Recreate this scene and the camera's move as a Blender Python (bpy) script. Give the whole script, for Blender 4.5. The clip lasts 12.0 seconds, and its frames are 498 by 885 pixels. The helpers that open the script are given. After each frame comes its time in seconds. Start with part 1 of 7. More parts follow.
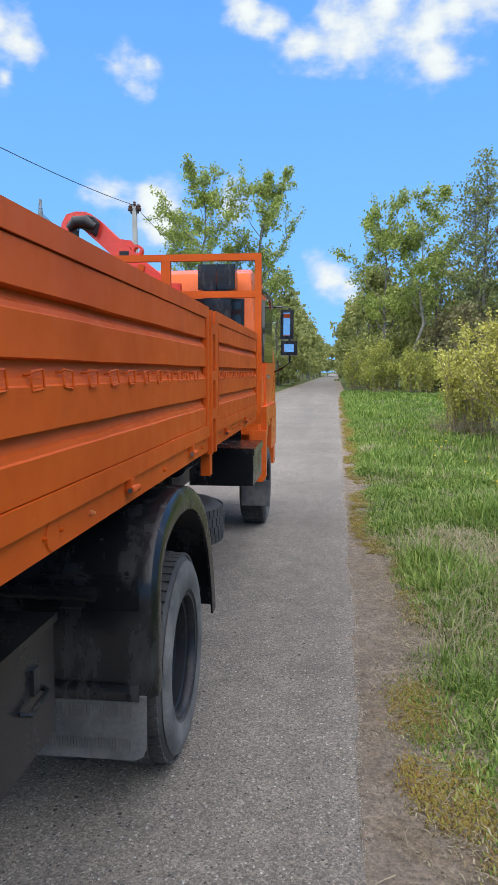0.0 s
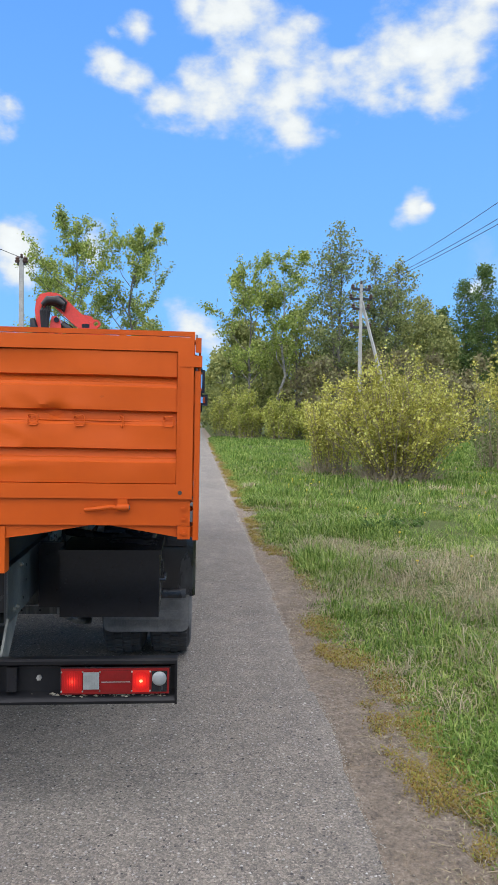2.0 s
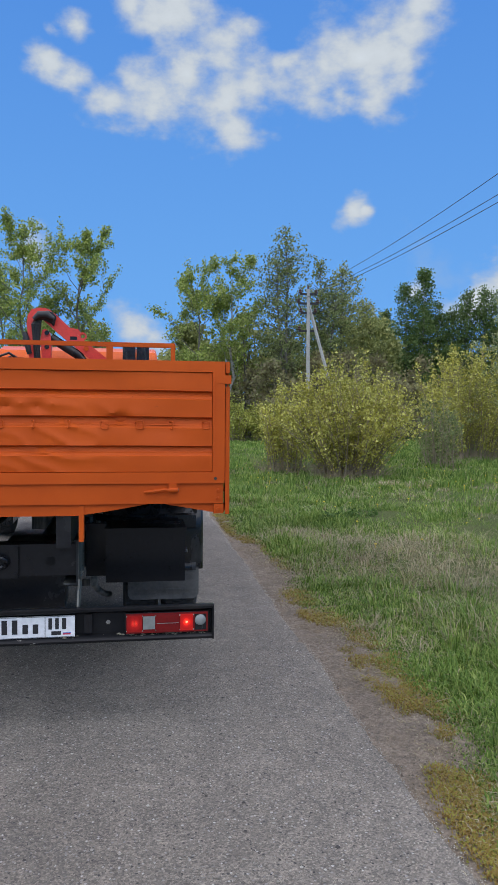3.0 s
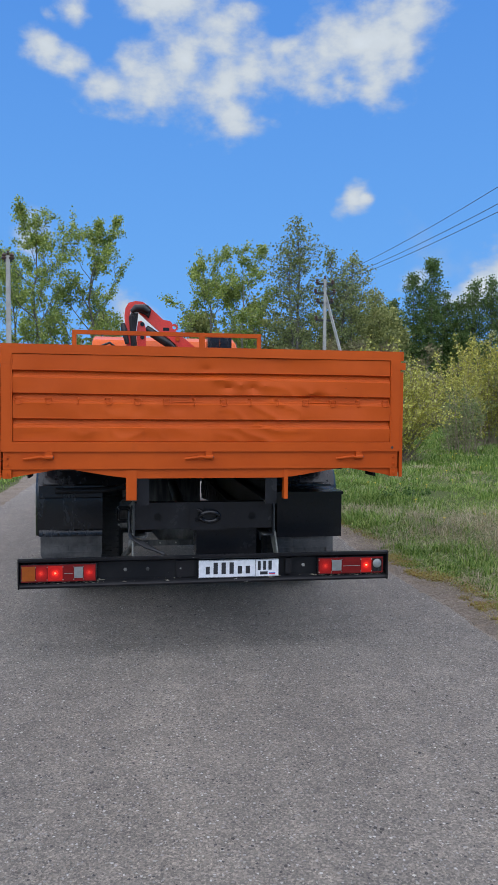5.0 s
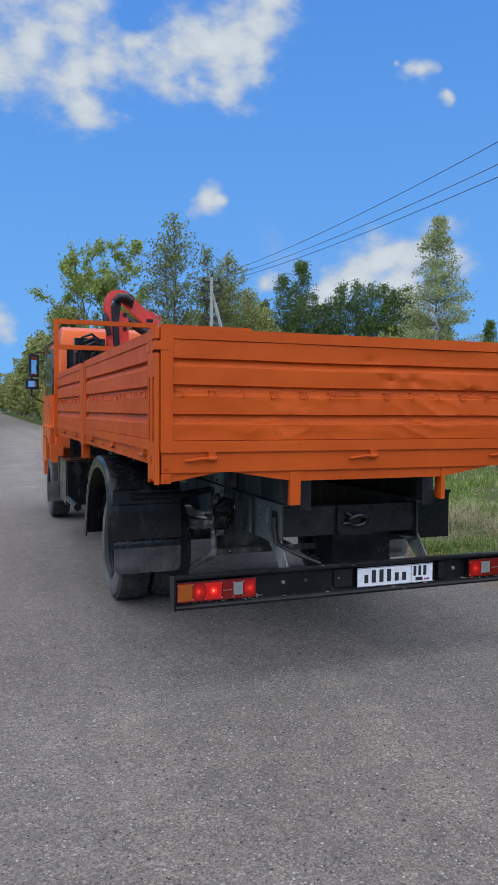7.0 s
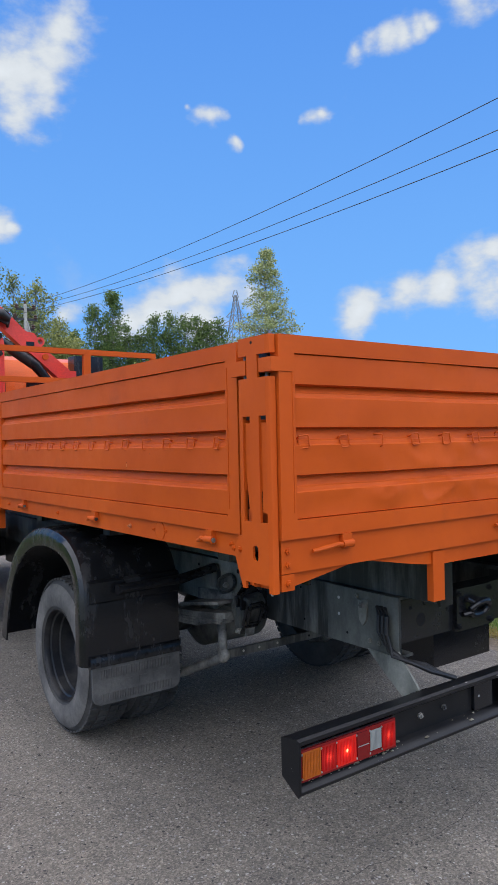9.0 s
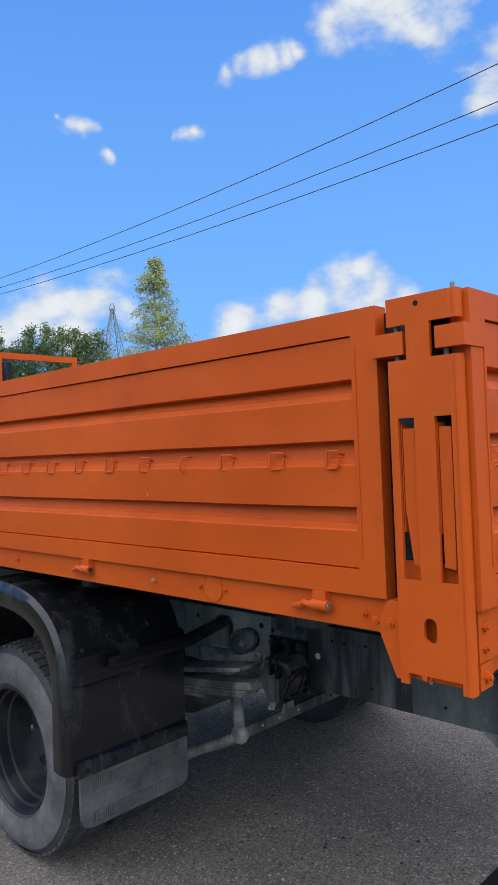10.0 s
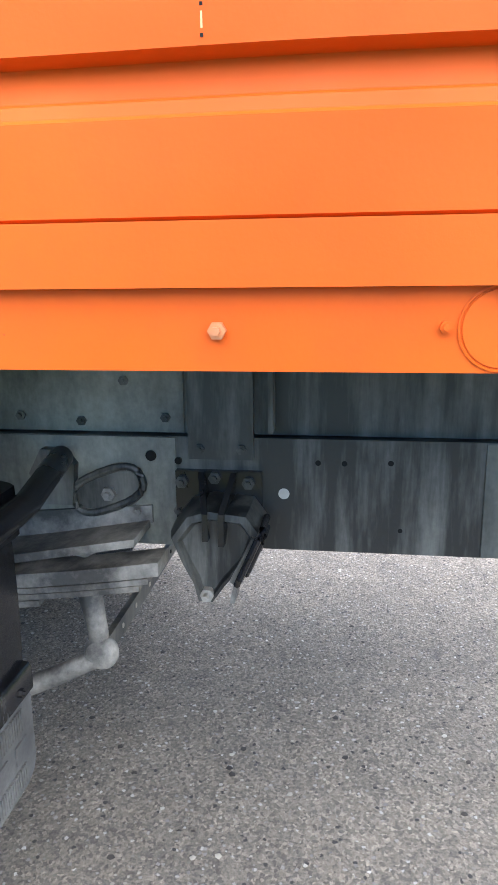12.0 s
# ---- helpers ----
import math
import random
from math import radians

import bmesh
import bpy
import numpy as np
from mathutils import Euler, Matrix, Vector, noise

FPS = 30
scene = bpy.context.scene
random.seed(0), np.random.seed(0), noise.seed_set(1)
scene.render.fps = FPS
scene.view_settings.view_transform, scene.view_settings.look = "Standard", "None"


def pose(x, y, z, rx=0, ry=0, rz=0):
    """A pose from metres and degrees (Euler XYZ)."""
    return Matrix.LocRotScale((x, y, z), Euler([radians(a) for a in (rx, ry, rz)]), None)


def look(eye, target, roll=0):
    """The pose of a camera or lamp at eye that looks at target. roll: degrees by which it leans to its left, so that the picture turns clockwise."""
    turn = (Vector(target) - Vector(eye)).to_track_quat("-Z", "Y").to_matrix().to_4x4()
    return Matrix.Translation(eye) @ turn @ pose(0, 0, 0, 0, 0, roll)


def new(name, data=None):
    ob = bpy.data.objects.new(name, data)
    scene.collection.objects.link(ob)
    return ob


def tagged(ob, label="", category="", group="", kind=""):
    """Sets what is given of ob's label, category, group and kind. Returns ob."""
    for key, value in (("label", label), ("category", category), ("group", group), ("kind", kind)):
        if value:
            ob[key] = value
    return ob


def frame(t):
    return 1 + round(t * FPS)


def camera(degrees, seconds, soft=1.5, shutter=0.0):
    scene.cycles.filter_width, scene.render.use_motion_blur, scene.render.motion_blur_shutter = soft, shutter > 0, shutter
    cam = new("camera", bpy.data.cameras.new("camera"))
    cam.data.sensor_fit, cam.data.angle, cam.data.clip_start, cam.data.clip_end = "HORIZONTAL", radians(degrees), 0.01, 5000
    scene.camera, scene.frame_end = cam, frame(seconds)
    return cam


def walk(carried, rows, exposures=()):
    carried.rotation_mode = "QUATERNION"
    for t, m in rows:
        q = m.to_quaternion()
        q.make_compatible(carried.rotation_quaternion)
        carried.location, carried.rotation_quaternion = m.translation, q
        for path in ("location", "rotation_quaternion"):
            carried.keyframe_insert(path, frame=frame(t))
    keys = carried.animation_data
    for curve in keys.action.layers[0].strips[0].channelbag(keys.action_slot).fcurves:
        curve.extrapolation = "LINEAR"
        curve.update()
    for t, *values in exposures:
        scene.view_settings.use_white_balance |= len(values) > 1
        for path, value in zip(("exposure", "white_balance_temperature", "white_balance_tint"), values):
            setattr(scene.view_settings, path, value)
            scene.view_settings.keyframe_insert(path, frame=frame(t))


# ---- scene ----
# ---------- camera ----------
cam = camera(38.4, 12.0)
PATH = [  # seconds, eye, target, roll
    (0.0, (0.006, 0.07, 1.634), (-0.235, 2.046, 1.439), -0.25),
    (0.5, (-0.088, -0.576, 1.637), (-0.114, 1.418, 1.489), 0.04),
    (1.0, (-0.216, -1.121, 1.656), (-0.163, 0.876, 1.555), 0.3),
    (1.5, (-0.408, -1.62, 1.648), (-0.328, 0.377, 1.566), 1.1),
    (2.0, (-0.594, -2.098, 1.635), (-0.449, -0.104, 1.571), 0.8),
    (2.5, (-0.749, -2.578, 1.641), (-0.512, -0.593, 1.577), 0.6),
    (3.0, (-1.049, -3.025, 1.642), (-0.754, -1.048, 1.583), 0.1),
    (3.5, (-1.268, -3.41, 1.646), (-1.005, -1.428, 1.585), -0.1),
    (3.7, (-1.367, -3.545, 1.648), (-1.129, -1.561, 1.579), 0.1),
    (5.3, (-2.569, -3.708, 1.553), (-2.218, -1.741, 1.458), 0.2),
    (5.5, (-2.76, -3.65, 1.541), (-2.357, -1.693, 1.443), 0.1),
    (6.0, (-3.175, -3.444, 1.535), (-2.662, -1.513, 1.446), -0.2),
    (6.5, (-3.589, -3.164, 1.55), (-2.987, -1.259, 1.458), 0.0),
    (7.0, (-3.964, -2.866, 1.548), (-3.28, -0.989, 1.456), 0.1),
    (7.5, (-4.232, -2.507, 1.567), (-3.438, -0.672, 1.523), -0.1),
    (7.7, (-4.349, -2.319, 1.577), (-3.497, -0.51, 1.545), 0.0),
    (9.3, (-4.511, -0.699, 1.65), (-3.288, 0.883, 1.655), -1.6),
    (9.5, (-4.495, -0.497, 1.629), (-3.231, 1.053, 1.648), -1.6),
    (10.0, (-4.463, 0.083, 1.668), (-3.04, 1.488, 1.686), -2.5),
    (10.5, (-4.405, 0.567, 1.707), (-2.781, 1.734, 1.694), -3.3),
    (11.0, (-4.234, 1.033, 1.684), (-2.428, 1.878, 1.528), -3.9),
    (11.2, (-4.183, 1.177, 1.581), (-2.33, 1.894, 1.355), -3.4),
    (11.5, (-4.122, 1.403, 1.475), (-2.228, 1.911, 1.078), -2.4),
    (11.7, (-4.023, 1.523, 1.431), (-2.118, 1.947, 0.994), -1.7),
    (12.0, (-3.799, 1.694, 1.345), (-1.884, 1.995, 0.856), -0.8),
]
EXPOSURES = [(0.0, 0.53, 6650, 7), (0.5, 0.48, 6650, 7), (1.0, 0.38, 6650, 8), (1.5, 0.27, 6700, 8), (2.0, 0.5, 6700, 8), (2.5, 0.36, 6600, 9), (3.0, -0.02, 6250, 9), (3.5, 0.16, 6250, 9), (4.5, 0.1, 6200, 9), (5.5, -0.03, 6150, 9), (7.5, 0.02, 6200, 9), (9.5, 0.29, 6450, 10), (10.0, 0.32, 6500, 10), (10.5, 0.3, 6650, 10), (11.0, 0.3, 6750, 10), (11.4, 1.1, 6650, 9), (11.7, 1.78, 6700, 8), (12.0, 2.1, 6750, 8)]
walk(cam, [(t, look(eye, target, roll)) for t, eye, target, roll in PATH], EXPOSURES)

# ---------- world, sun ----------
SUN_EL, SUN_AZ = 76.0, 212.0   # degrees; azimuth from +y towards +x
world = bpy.data.worlds.new("sky")
scene.world = world
world.use_nodes = True
wn, wl = world.node_tree.nodes, world.node_tree.links
wn.clear()


def wnode(kind, **kw):
    n = wn.new(kind)
    for k, v in kw.items():
        n.inputs[k].default_value = v
    return n


w_out, w_bg = wn.new("ShaderNodeOutputWorld"), wn.new("ShaderNodeBackground")
w_sky = wn.new("ShaderNodeTexSky")
w_sky.sky_type, w_sky.sun_disc = "NISHITA", False
w_sky.sun_elevation, w_sky.sun_rotation = radians(SUN_EL), radians(SUN_AZ)
w_sky.air_density, w_sky.dust_density, w_sky.ozone_density = 1.0, 0.4, 2.0
w_tint = wnode("ShaderNodeHueSaturation", Saturation=1.25, Value=1.0)
wl.new(w_sky.outputs[0], w_tint.inputs["Color"])
w_gain = wn.new("ShaderNodeVectorMath")
w_gain.operation = "SCALE"
w_gain.inputs["Scale"].default_value = 0.105
wl.new(w_tint.outputs[0], w_gain.inputs[0])
w_co = wn.new("ShaderNodeTexCoord")
# clear-air blue that pales towards the horizon, laid half over the sky texture
w_sep = wn.new("ShaderNodeSeparateXYZ")
wl.new(w_co.outputs["Generated"], w_sep.inputs[0])
w_ramp = wn.new("ShaderNodeValToRGB")
for k, (p, c) in enumerate(((0.0, (0.19, 0.46, 0.9, 1)), (0.2, (0.028, 0.25, 0.9, 1)), (0.5, (0.006, 0.14, 0.74, 1)), (1.0, (0.007, 0.11, 0.58, 1)))):
    e = w_ramp.color_ramp.elements[k] if k < 1 else (w_ramp.color_ramp.elements[1] if k == 3 else w_ramp.color_ramp.elements.new(p))
    e.position, e.color = p, c
wl.new(w_sep.outputs[2], w_ramp.inputs[0])
w_blue = wn.new("ShaderNodeMix")
w_blue.data_type = "RGBA"
w_blue.inputs[0].default_value = 0.985
wl.new(w_gain.outputs[0], w_blue.inputs[6])
wl.new(w_ramp.outputs[0], w_blue.inputs[7])


def direction(az, el):
    a, e = radians(az), radians(el)
    return (math.sin(a) * math.cos(e), math.cos(a) * math.cos(e), math.sin(e))


def wmath(op, a, b=None, clamp=False):
    n = wn.new("ShaderNodeMath")
    n.operation, n.use_clamp = op, clamp
    for i, v in enumerate((a, b)):
        if v is None:
            continue
        if isinstance(v, (int, float)):
            n.inputs[i].default_value = v
        else:
            wl.new(v, n.inputs[i])
    return n.outputs[0]


# cumulus clouds: puffs (azimuth, elevation, radius in degrees), their edges broken up by noise
BROAD_CLOUD = [
    (-7.0, 24.8, 1.3), (-5.2, 24.4, 1.4), (-3.0, 23.3, 1.7), (0.6, 24.3, 2.3), (3.3, 25.2, 1.9), (6.6, 26.3, 3.1),
    (7.1, 28.0, 2.0), (6.6, 23.4, 2.8), (7.2, 21.8, 1.7), (8.6, 24.3, 2.3), (11.6, 26.2, 1.1),
    (14.6, 25.8, 2.9), (17.2, 26.8, 3.3), (17.9, 24.8, 2.2), (19.4, 28.1, 2.7), (20.9, 26.5, 1.9), (15.5, 23.9, 1.3),
    (2.2, 29.9, 2.7), (4.6, 29.4, 1.6), (-0.2, 30.1, 1.4), (-4.7, 27.9, 1.2), (-6.4, 27.4, 0.6), (17.0, 15.6, 1.1),
    (17.8, 15.5, 0.6), (-8.1, 12.9, 1.5), (-0.7, 6.9, 1.8),
]
WEST_CLOUDS = [
    (-24.0, 23.0, 1.7), (-23.1, 22.7, 1.3), (-25.2, 23.5, 1.4), (-24.9, 20.8, 1.1), (-15.9, 21.7, 1.6), (-17.0, 21.6, 1.1),
    (-14.8, 22.0, 1.1), (-17.9, 13.2, 1.6), (-14.9, 12.5, 1.9), (-14.1, 10.9, 1.7), (-0.2, 7.3, 1.5), (1.0, 6.4, 1.3),
]
BANK_CLOUDS = [
    (26.0, 9.5, 2.2), (28.5, 10.8, 2.3),
    (30.6, 11.7, 2.2), (32.7, 11.6, 2.2), (32.1, 9.4, 2.7), (21.6, 9.8, 1.1),
]
NORTH_CLOUDS = [
    (21.5, 27.8, 2.8), (22.2, 29.6, 1.9), (21.0, 25.7, 1.7), (32.9, 24.4, 1.0), (33.7, 24.2, 0.7), (31.8, 24.9, 0.4), (34.4, 22.3, 0.55),
    (41.2, 24.0, 0.95), (42.0, 24.4, 0.6), (40.4, 23.8, 0.5), (30.0, 11.3, 2.1), (33.2, 11.6, 2.3), (27.6, 10.2, 1.6), (35.8, 11.0, 1.8),
]
EAST_CLOUDS = [
    (55.8, 31.0, 2.5), (58.3, 30.4, 2.5), (60.0, 29.2, 1.6), (61.9, 30.2, 2.1), (53.4, 30.4, 1.4), (67.5, 26.5, 2.5),
    (65.7, 25.8, 2.1), (65.1, 24.6, 1.4), (70.1, 27.1, 2.1), (72.7, 28.0, 2.5), (74.7, 28.3, 2.1), (69.2, 25.5, 1.4),
    (44.3, 27.6, 0.95), (45.5, 27.9, 1.0), (46.8, 28.0, 1.1), (48.1, 28.3, 1.05), (49.3, 28.5, 0.95), (50.3, 28.8, 0.8), (53.2, 12.8, 1.9), (54.6, 13.4, 1.4), (51.0, 13.1, 1.0),
    (56.1, 11.7, 1.7), (58.3, 11.1, 1.4), (54.3, 10.9, 2.1), (47.7, 10.9, 2.0), (44.6, 10.3, 1.9), (50.5, 10.5, 1.9),
    (68.6, 16.7, 1.4), (67.5, 16.2, 0.7), (70.2, 16.5, 0.6), (69.3, 14.7, 0.8), (71.9, 13.7, 1.0), (73.7, 17.2, 1.3),
    (72.7, 16.9, 0.7), (67.9, 11.8, 1.6), (69.8, 11.8, 1.6),
]
FAR_CLOUDS = [
    (77.6, 15.1, 1.5), (80.3, 15.1, 1.5), (82.7, 15.2, 1.5),
]
w_wide = wn.new("ShaderNodeVectorMath")
w_wide.operation = "MULTIPLY"
w_wide.inputs[1].default_value = (1.0, 1.0, 1.7)
wl.new(w_co.outputs["Generated"], w_wide.inputs[0])
w_n1 = wnode("ShaderNodeTexNoise", Scale=15.0, Detail=9.0, Roughness=0.56)
wl.new(w_wide.outputs[0], w_n1.inputs["Vector"])
w_n2 = wnode("ShaderNodeTexNoise", Scale=3.2, Detail=6.0, Roughness=0.55)
wl.new(w_co.outputs["Generated"], w_n2.inputs["Vector"])
# bend the outlines so that no puff stays round
w_off = wn.new("ShaderNodeTexNoise")
w_off.inputs["Scale"].default_value, w_off.inputs["Detail"].default_value = 9.0, 8.0
wl.new(w_co.outputs["Generated"], w_off.inputs["Vector"])
w_cen = wn.new("ShaderNodeVectorMath")
w_cen.operation = "SUBTRACT"
w_cen.inputs[1].default_value = (0.5, 0.5, 0.5)
wl.new(w_off.outputs["Color"], w_cen.inputs[0])
w_scl = wn.new("ShaderNodeVectorMath")
w_scl.operation = "SCALE"
w_scl.inputs["Scale"].default_value = 0.075
wl.new(w_cen.outputs[0], w_scl.inputs[0])
w_bent = wn.new("ShaderNodeVectorMath")
wl.new(w_co.outputs["Generated"], w_bent.inputs[0])
wl.new(w_scl.outputs[0], w_bent.inputs[1])
w_mask = None
for az, el, r in BROAD_CLOUD + WEST_CLOUDS + BANK_CLOUDS + NORTH_CLOUDS + EAST_CLOUDS + FAR_CLOUDS:
    d = wn.new("ShaderNodeVectorMath")
    d.operation = "DISTANCE"
    d.inputs[1].default_value = direction(az, el)
    wl.new(w_bent.outputs[0], d.inputs[0])
    m = wmath("SUBTRACT", 1.0, wmath("DIVIDE", d.outputs["Value"], radians(1.38 * r)))
    w_mask = m if w_mask is None else wmath("SMOOTH_MAX", w_mask, m)
    if m is not w_mask:
        w_mask.node.inputs[2].default_value = 0.35
w_edge = wmath("ADD", w_mask, wmath("MULTIPLY", wmath("SUBTRACT", w_n1.outputs[0], 0.5), 2.15))
w_cover = wnode("ShaderNodeMapRange", **{"From Min": 0.06, "From Max": 0.95})
w_cover.interpolation_type = "SMOOTHSTEP"
wl.new(w_edge, w_cover.inputs["Value"])
# scattered clouds over the rest of the sky
w_far = wnode("ShaderNodeMapRange", **{"From Min": 0.62, "From Max": 0.78})
w_far.interpolation_type = "SMOOTHSTEP"
wl.new(w_n2.outputs[0], w_far.inputs["Value"])
w_all = wmath("MAXIMUM", w_cover.outputs[0], wmath("MULTIPLY", w_far.outputs[0], 0.7), True)
w_mix = wn.new("ShaderNodeMix")
w_mix.data_type = "RGBA"
w_shade = wnode("ShaderNodeMapRange", **{"From Min": 0.1, "From Max": 1.3, "To Min": 0.54, "To Max": 0.74})
wl.new(w_edge, w_shade.inputs["Value"])
w_white = wn.new("ShaderNodeVectorMath")
w_white.operation = "SCALE"
w_white.inputs[0].default_value = (0.91, 0.967, 1.02)
wl.new(w_shade.outputs[0], w_white.inputs["Scale"])
wl.new(w_all, w_mix.inputs[0])
wl.new(w_blue.outputs[2], w_mix.inputs[6])
wl.new(w_white.outputs[0], w_mix.inputs[7])
wl.new(w_mix.outputs[2], w_bg.inputs["Color"])
w_bg.inputs["Strength"].default_value = 1.0
wl.new(w_bg.outputs[0], w_out.inputs["Surface"])

sun = new("sun", bpy.data.lights.new("sun", "SUN"))
sun.data.energy, sun.data.angle, sun.data.color = 4.6, radians(128), (1.0, 0.93, 0.82)
sd = Vector(direction(SUN_AZ, SUN_EL))
sun.matrix_world = look(sd * 50, (0, 0, 0))
scene.view_settings.exposure = 0.0

# ---------- materials ----------
def nodes_of(name):
    m = bpy.data.materials.new(name)
    m.use_nodes = True
    return m, m.node_tree.nodes, m.node_tree.links, m.node_tree.nodes["Principled BSDF"]


def noise_node(nt, ln, scale, detail=5.0, rough=0.6, coord="Object", stretch=None):
    co = nt.new("ShaderNodeTexCoord")
    n = nt.new("ShaderNodeTexNoise")
    n.inputs["Scale"].default_value, n.inputs["Detail"].default_value, n.inputs["Roughness"].default_value = scale, detail, rough
    src = co.outputs[coord]
    if stretch:
        mp = nt.new("ShaderNodeMapping")
        mp.inputs["Scale"].default_value = stretch
        ln.new(src, mp.inputs[0])
        src = mp.outputs[0]
    ln.new(src, n.inputs["Vector"])
    return n


def ramp(nt, ln, src, stops):
    r = nt.new("ShaderNodeValToRGB")
    e = r.color_ramp.elements
    while len(e) < len(stops):
        e.new(0.5)
    for k, (p, c) in enumerate(stops):
        e[k].position = p
        e[k].color = (*c, 1) if len(c) == 3 else c
    ln.new(src, r.inputs[0])
    return r


def mixc(nt, ln, fac, a, b, mode="MIX"):
    m = nt.new("ShaderNodeMix")
    m.data_type, m.blend_type = "RGBA", mode
    for sock, v in ((m.inputs[0], fac), (m.inputs[6], a), (m.inputs[7], b)):
        if isinstance(v, (int, float)):
            sock.default_value = v
        elif isinstance(v, tuple):
            sock.default_value = (*v, 1)
        else:
            ln.new(v, sock)
    return m.outputs[2]


def bump(nt, ln, height, bsdf, strength, dist=0.01):
    b = nt.new("ShaderNodeBump")
    b.inputs["Strength"].default_value, b.inputs["Distance"].default_value = strength, dist
    ln.new(height, b.inputs["Height"])
    ln.new(b.outputs[0], bsdf.inputs["Normal"])


def worn(name, base, dirt, rough=0.5, metal=0.0, big=1.5, fine=40.0, amount=(0.45, 0.75), bump_s=0.12, streak=None, spec=0.5, warp=0.0):
    """A painted or bare surface with large stains, fine grain and uneven gloss."""
    m, nt, ln, b = nodes_of(name)
    n1 = noise_node(nt, ln, big, 6, 0.65, stretch=streak)
    n2 = noise_node(nt, ln, fine, 4, 0.6)
    r1 = ramp(nt, ln, n1.outputs[0], [(amount[0], (0, 0, 0)), (amount[1], (1, 1, 1))])
    c = mixc(nt, ln, r1.outputs[0], base, dirt)
    r2 = ramp(nt, ln, n2.outputs[0], [(0.3, (0.86, 0.86, 0.86)), (0.7, (1.1, 1.1, 1.1))])
    c = mixc(nt, ln, 1.0, c, r2.outputs[0], "MULTIPLY")
    ln.new(c, b.inputs["Base Color"])
    rr = nt.new("ShaderNodeMapRange")
    rr.inputs["To Min"].default_value, rr.inputs["To Max"].default_value = rough - 0.08, min(1.0, rough + 0.18)
    ln.new(r1.outputs[0], rr.inputs["Value"])
    ln.new(rr.outputs[0], b.inputs["Roughness"])
    b.inputs["Metallic"].default_value = metal
    b.inputs["Specular IOR Level"].default_value = spec
    height = n2.outputs[0]
    if warp:        # slow buckles of thin sheet
        mx = nt.new("ShaderNodeMath")
        mx.operation = "MULTIPLY_ADD"
        ln.new(noise_node(nt, ln, 5.0, 4, 0.6).outputs[0], mx.inputs[0])
        mx.inputs[1].default_value = warp
        ln.new(n2.outputs[0], mx.inputs[2])
        height = mx.outputs[0]
    bump(nt, ln, height, b, bump_s, 0.004)
    return m


def orange_paint():
    m, nt, ln, b = nodes_of("orange_paint")
    n1 = noise_node(nt, ln, 1.3, 6, 0.6)
    n2 = noise_node(nt, ln, 9.0, 6, 0.7, stretch=(1, 1, 0.8))
    n3 = noise_node(nt, ln, 160.0, 3, 0.6)
    c = ramp(nt, ln, n1.outputs[0], [(0.28, (0.455, 0.067, 0.006)), (0.72, (0.6, 0.1, 0.010))]).outputs[0]
    dust = ramp(nt, ln, n2.outputs[0], [(0.5, (0, 0, 0)), (0.8, (0.25, 0.25, 0.25))])
    c = mixc(nt, ln, dust.outputs[0], c, (0.38, 0.06, 0.014))
    smudge = ramp(nt, ln, noise_node(nt, ln, 3.1, 5, 0.7).outputs[0], [(0.6, (0, 0, 0)), (0.82, (0.45, 0.45, 0.45))])
    c = mixc(nt, ln, smudge.outputs[0], c, (0.26, 0.05, 0.018))
    chips = ramp(nt, ln, noise_node(nt, ln, 38.0, 3, 0.5).outputs[0], [(0.765, (0, 0, 0)), (0.785, (1, 1, 1))])
    c = mixc(nt, ln, chips.outputs[0], c, (0.25, 0.05, 0.018))
    ln.new(c, b.inputs["Base Color"])
    rr = ramp(nt, ln, n2.outputs[0], [(0.3, (0.42, 0.42, 0.42)), (0.75, (0.6, 0.6, 0.6))])
    ln.new(rr.outputs[0], b.inputs["Roughness"])
    b.inputs["Specular IOR Level"].default_value = 0.16
    mx = nt.new("ShaderNodeMath")
    mx.operation = "MULTIPLY_ADD"
    ln.new(n1.outputs[0], mx.inputs[0])
    mx.inputs[1].default_value = 16.0
    ln.new(n3.outputs[0], mx.inputs[2])
    bump(nt, ln, mx.outputs[0], b, 0.045, 0.004)
    return m


def plain(name, color, rough=0.5, metal=0.0, emit=None, strength=0.0, transmission=0.0):
    m, nt, ln, b = nodes_of(name)
    n = noise_node(nt, ln, 30.0, 4, 0.6)
    r = ramp(nt, ln, n.outputs[0], [(0.3, tuple(0.85 * x for x in color)), (0.7, tuple(min(1, 1.1 * x) for x in color))])
    ln.new(r.outputs[0], b.inputs["Base Color"])
    b.inputs["Roughness"].default_value, b.inputs["Metallic"].default_value = rough, metal
    b.inputs["Transmission Weight"].default_value = transmission
    if emit:
        b.inputs["Emission Color"].default_value = (*emit, 1)
        b.inputs["Emission Strength"].default_value = strength
    return m


ORANGE = orange_paint()
CAB_ORANGE = worn("cab_paint", (0.74, 0.13, 0.02), (0.58, 0.12, 0.035), 0.35, big=1.0, fine=90, bump_s=0.03, spec=0.25)
RED = worn("crane_paint", (0.72, 0.05, 0.03), (0.5, 0.04, 0.03), 0.4, fine=60)
BLACK_PAINT = worn("black_paint", (0.010, 0.0105, 0.0125), (0.04, 0.039, 0.037), 0.3, big=2.2, fine=55, amount=(0.5, 0.85), spec=0.35)
BLACK_PLASTIC = worn("black_plastic", (0.006, 0.0067, 0.0085), (0.062, 0.062, 0.062), 0.31, big=8.0, fine=70, amount=(0.5, 0.9), streak=(1, 1, 0.35), spec=0.46, warp=9.0)
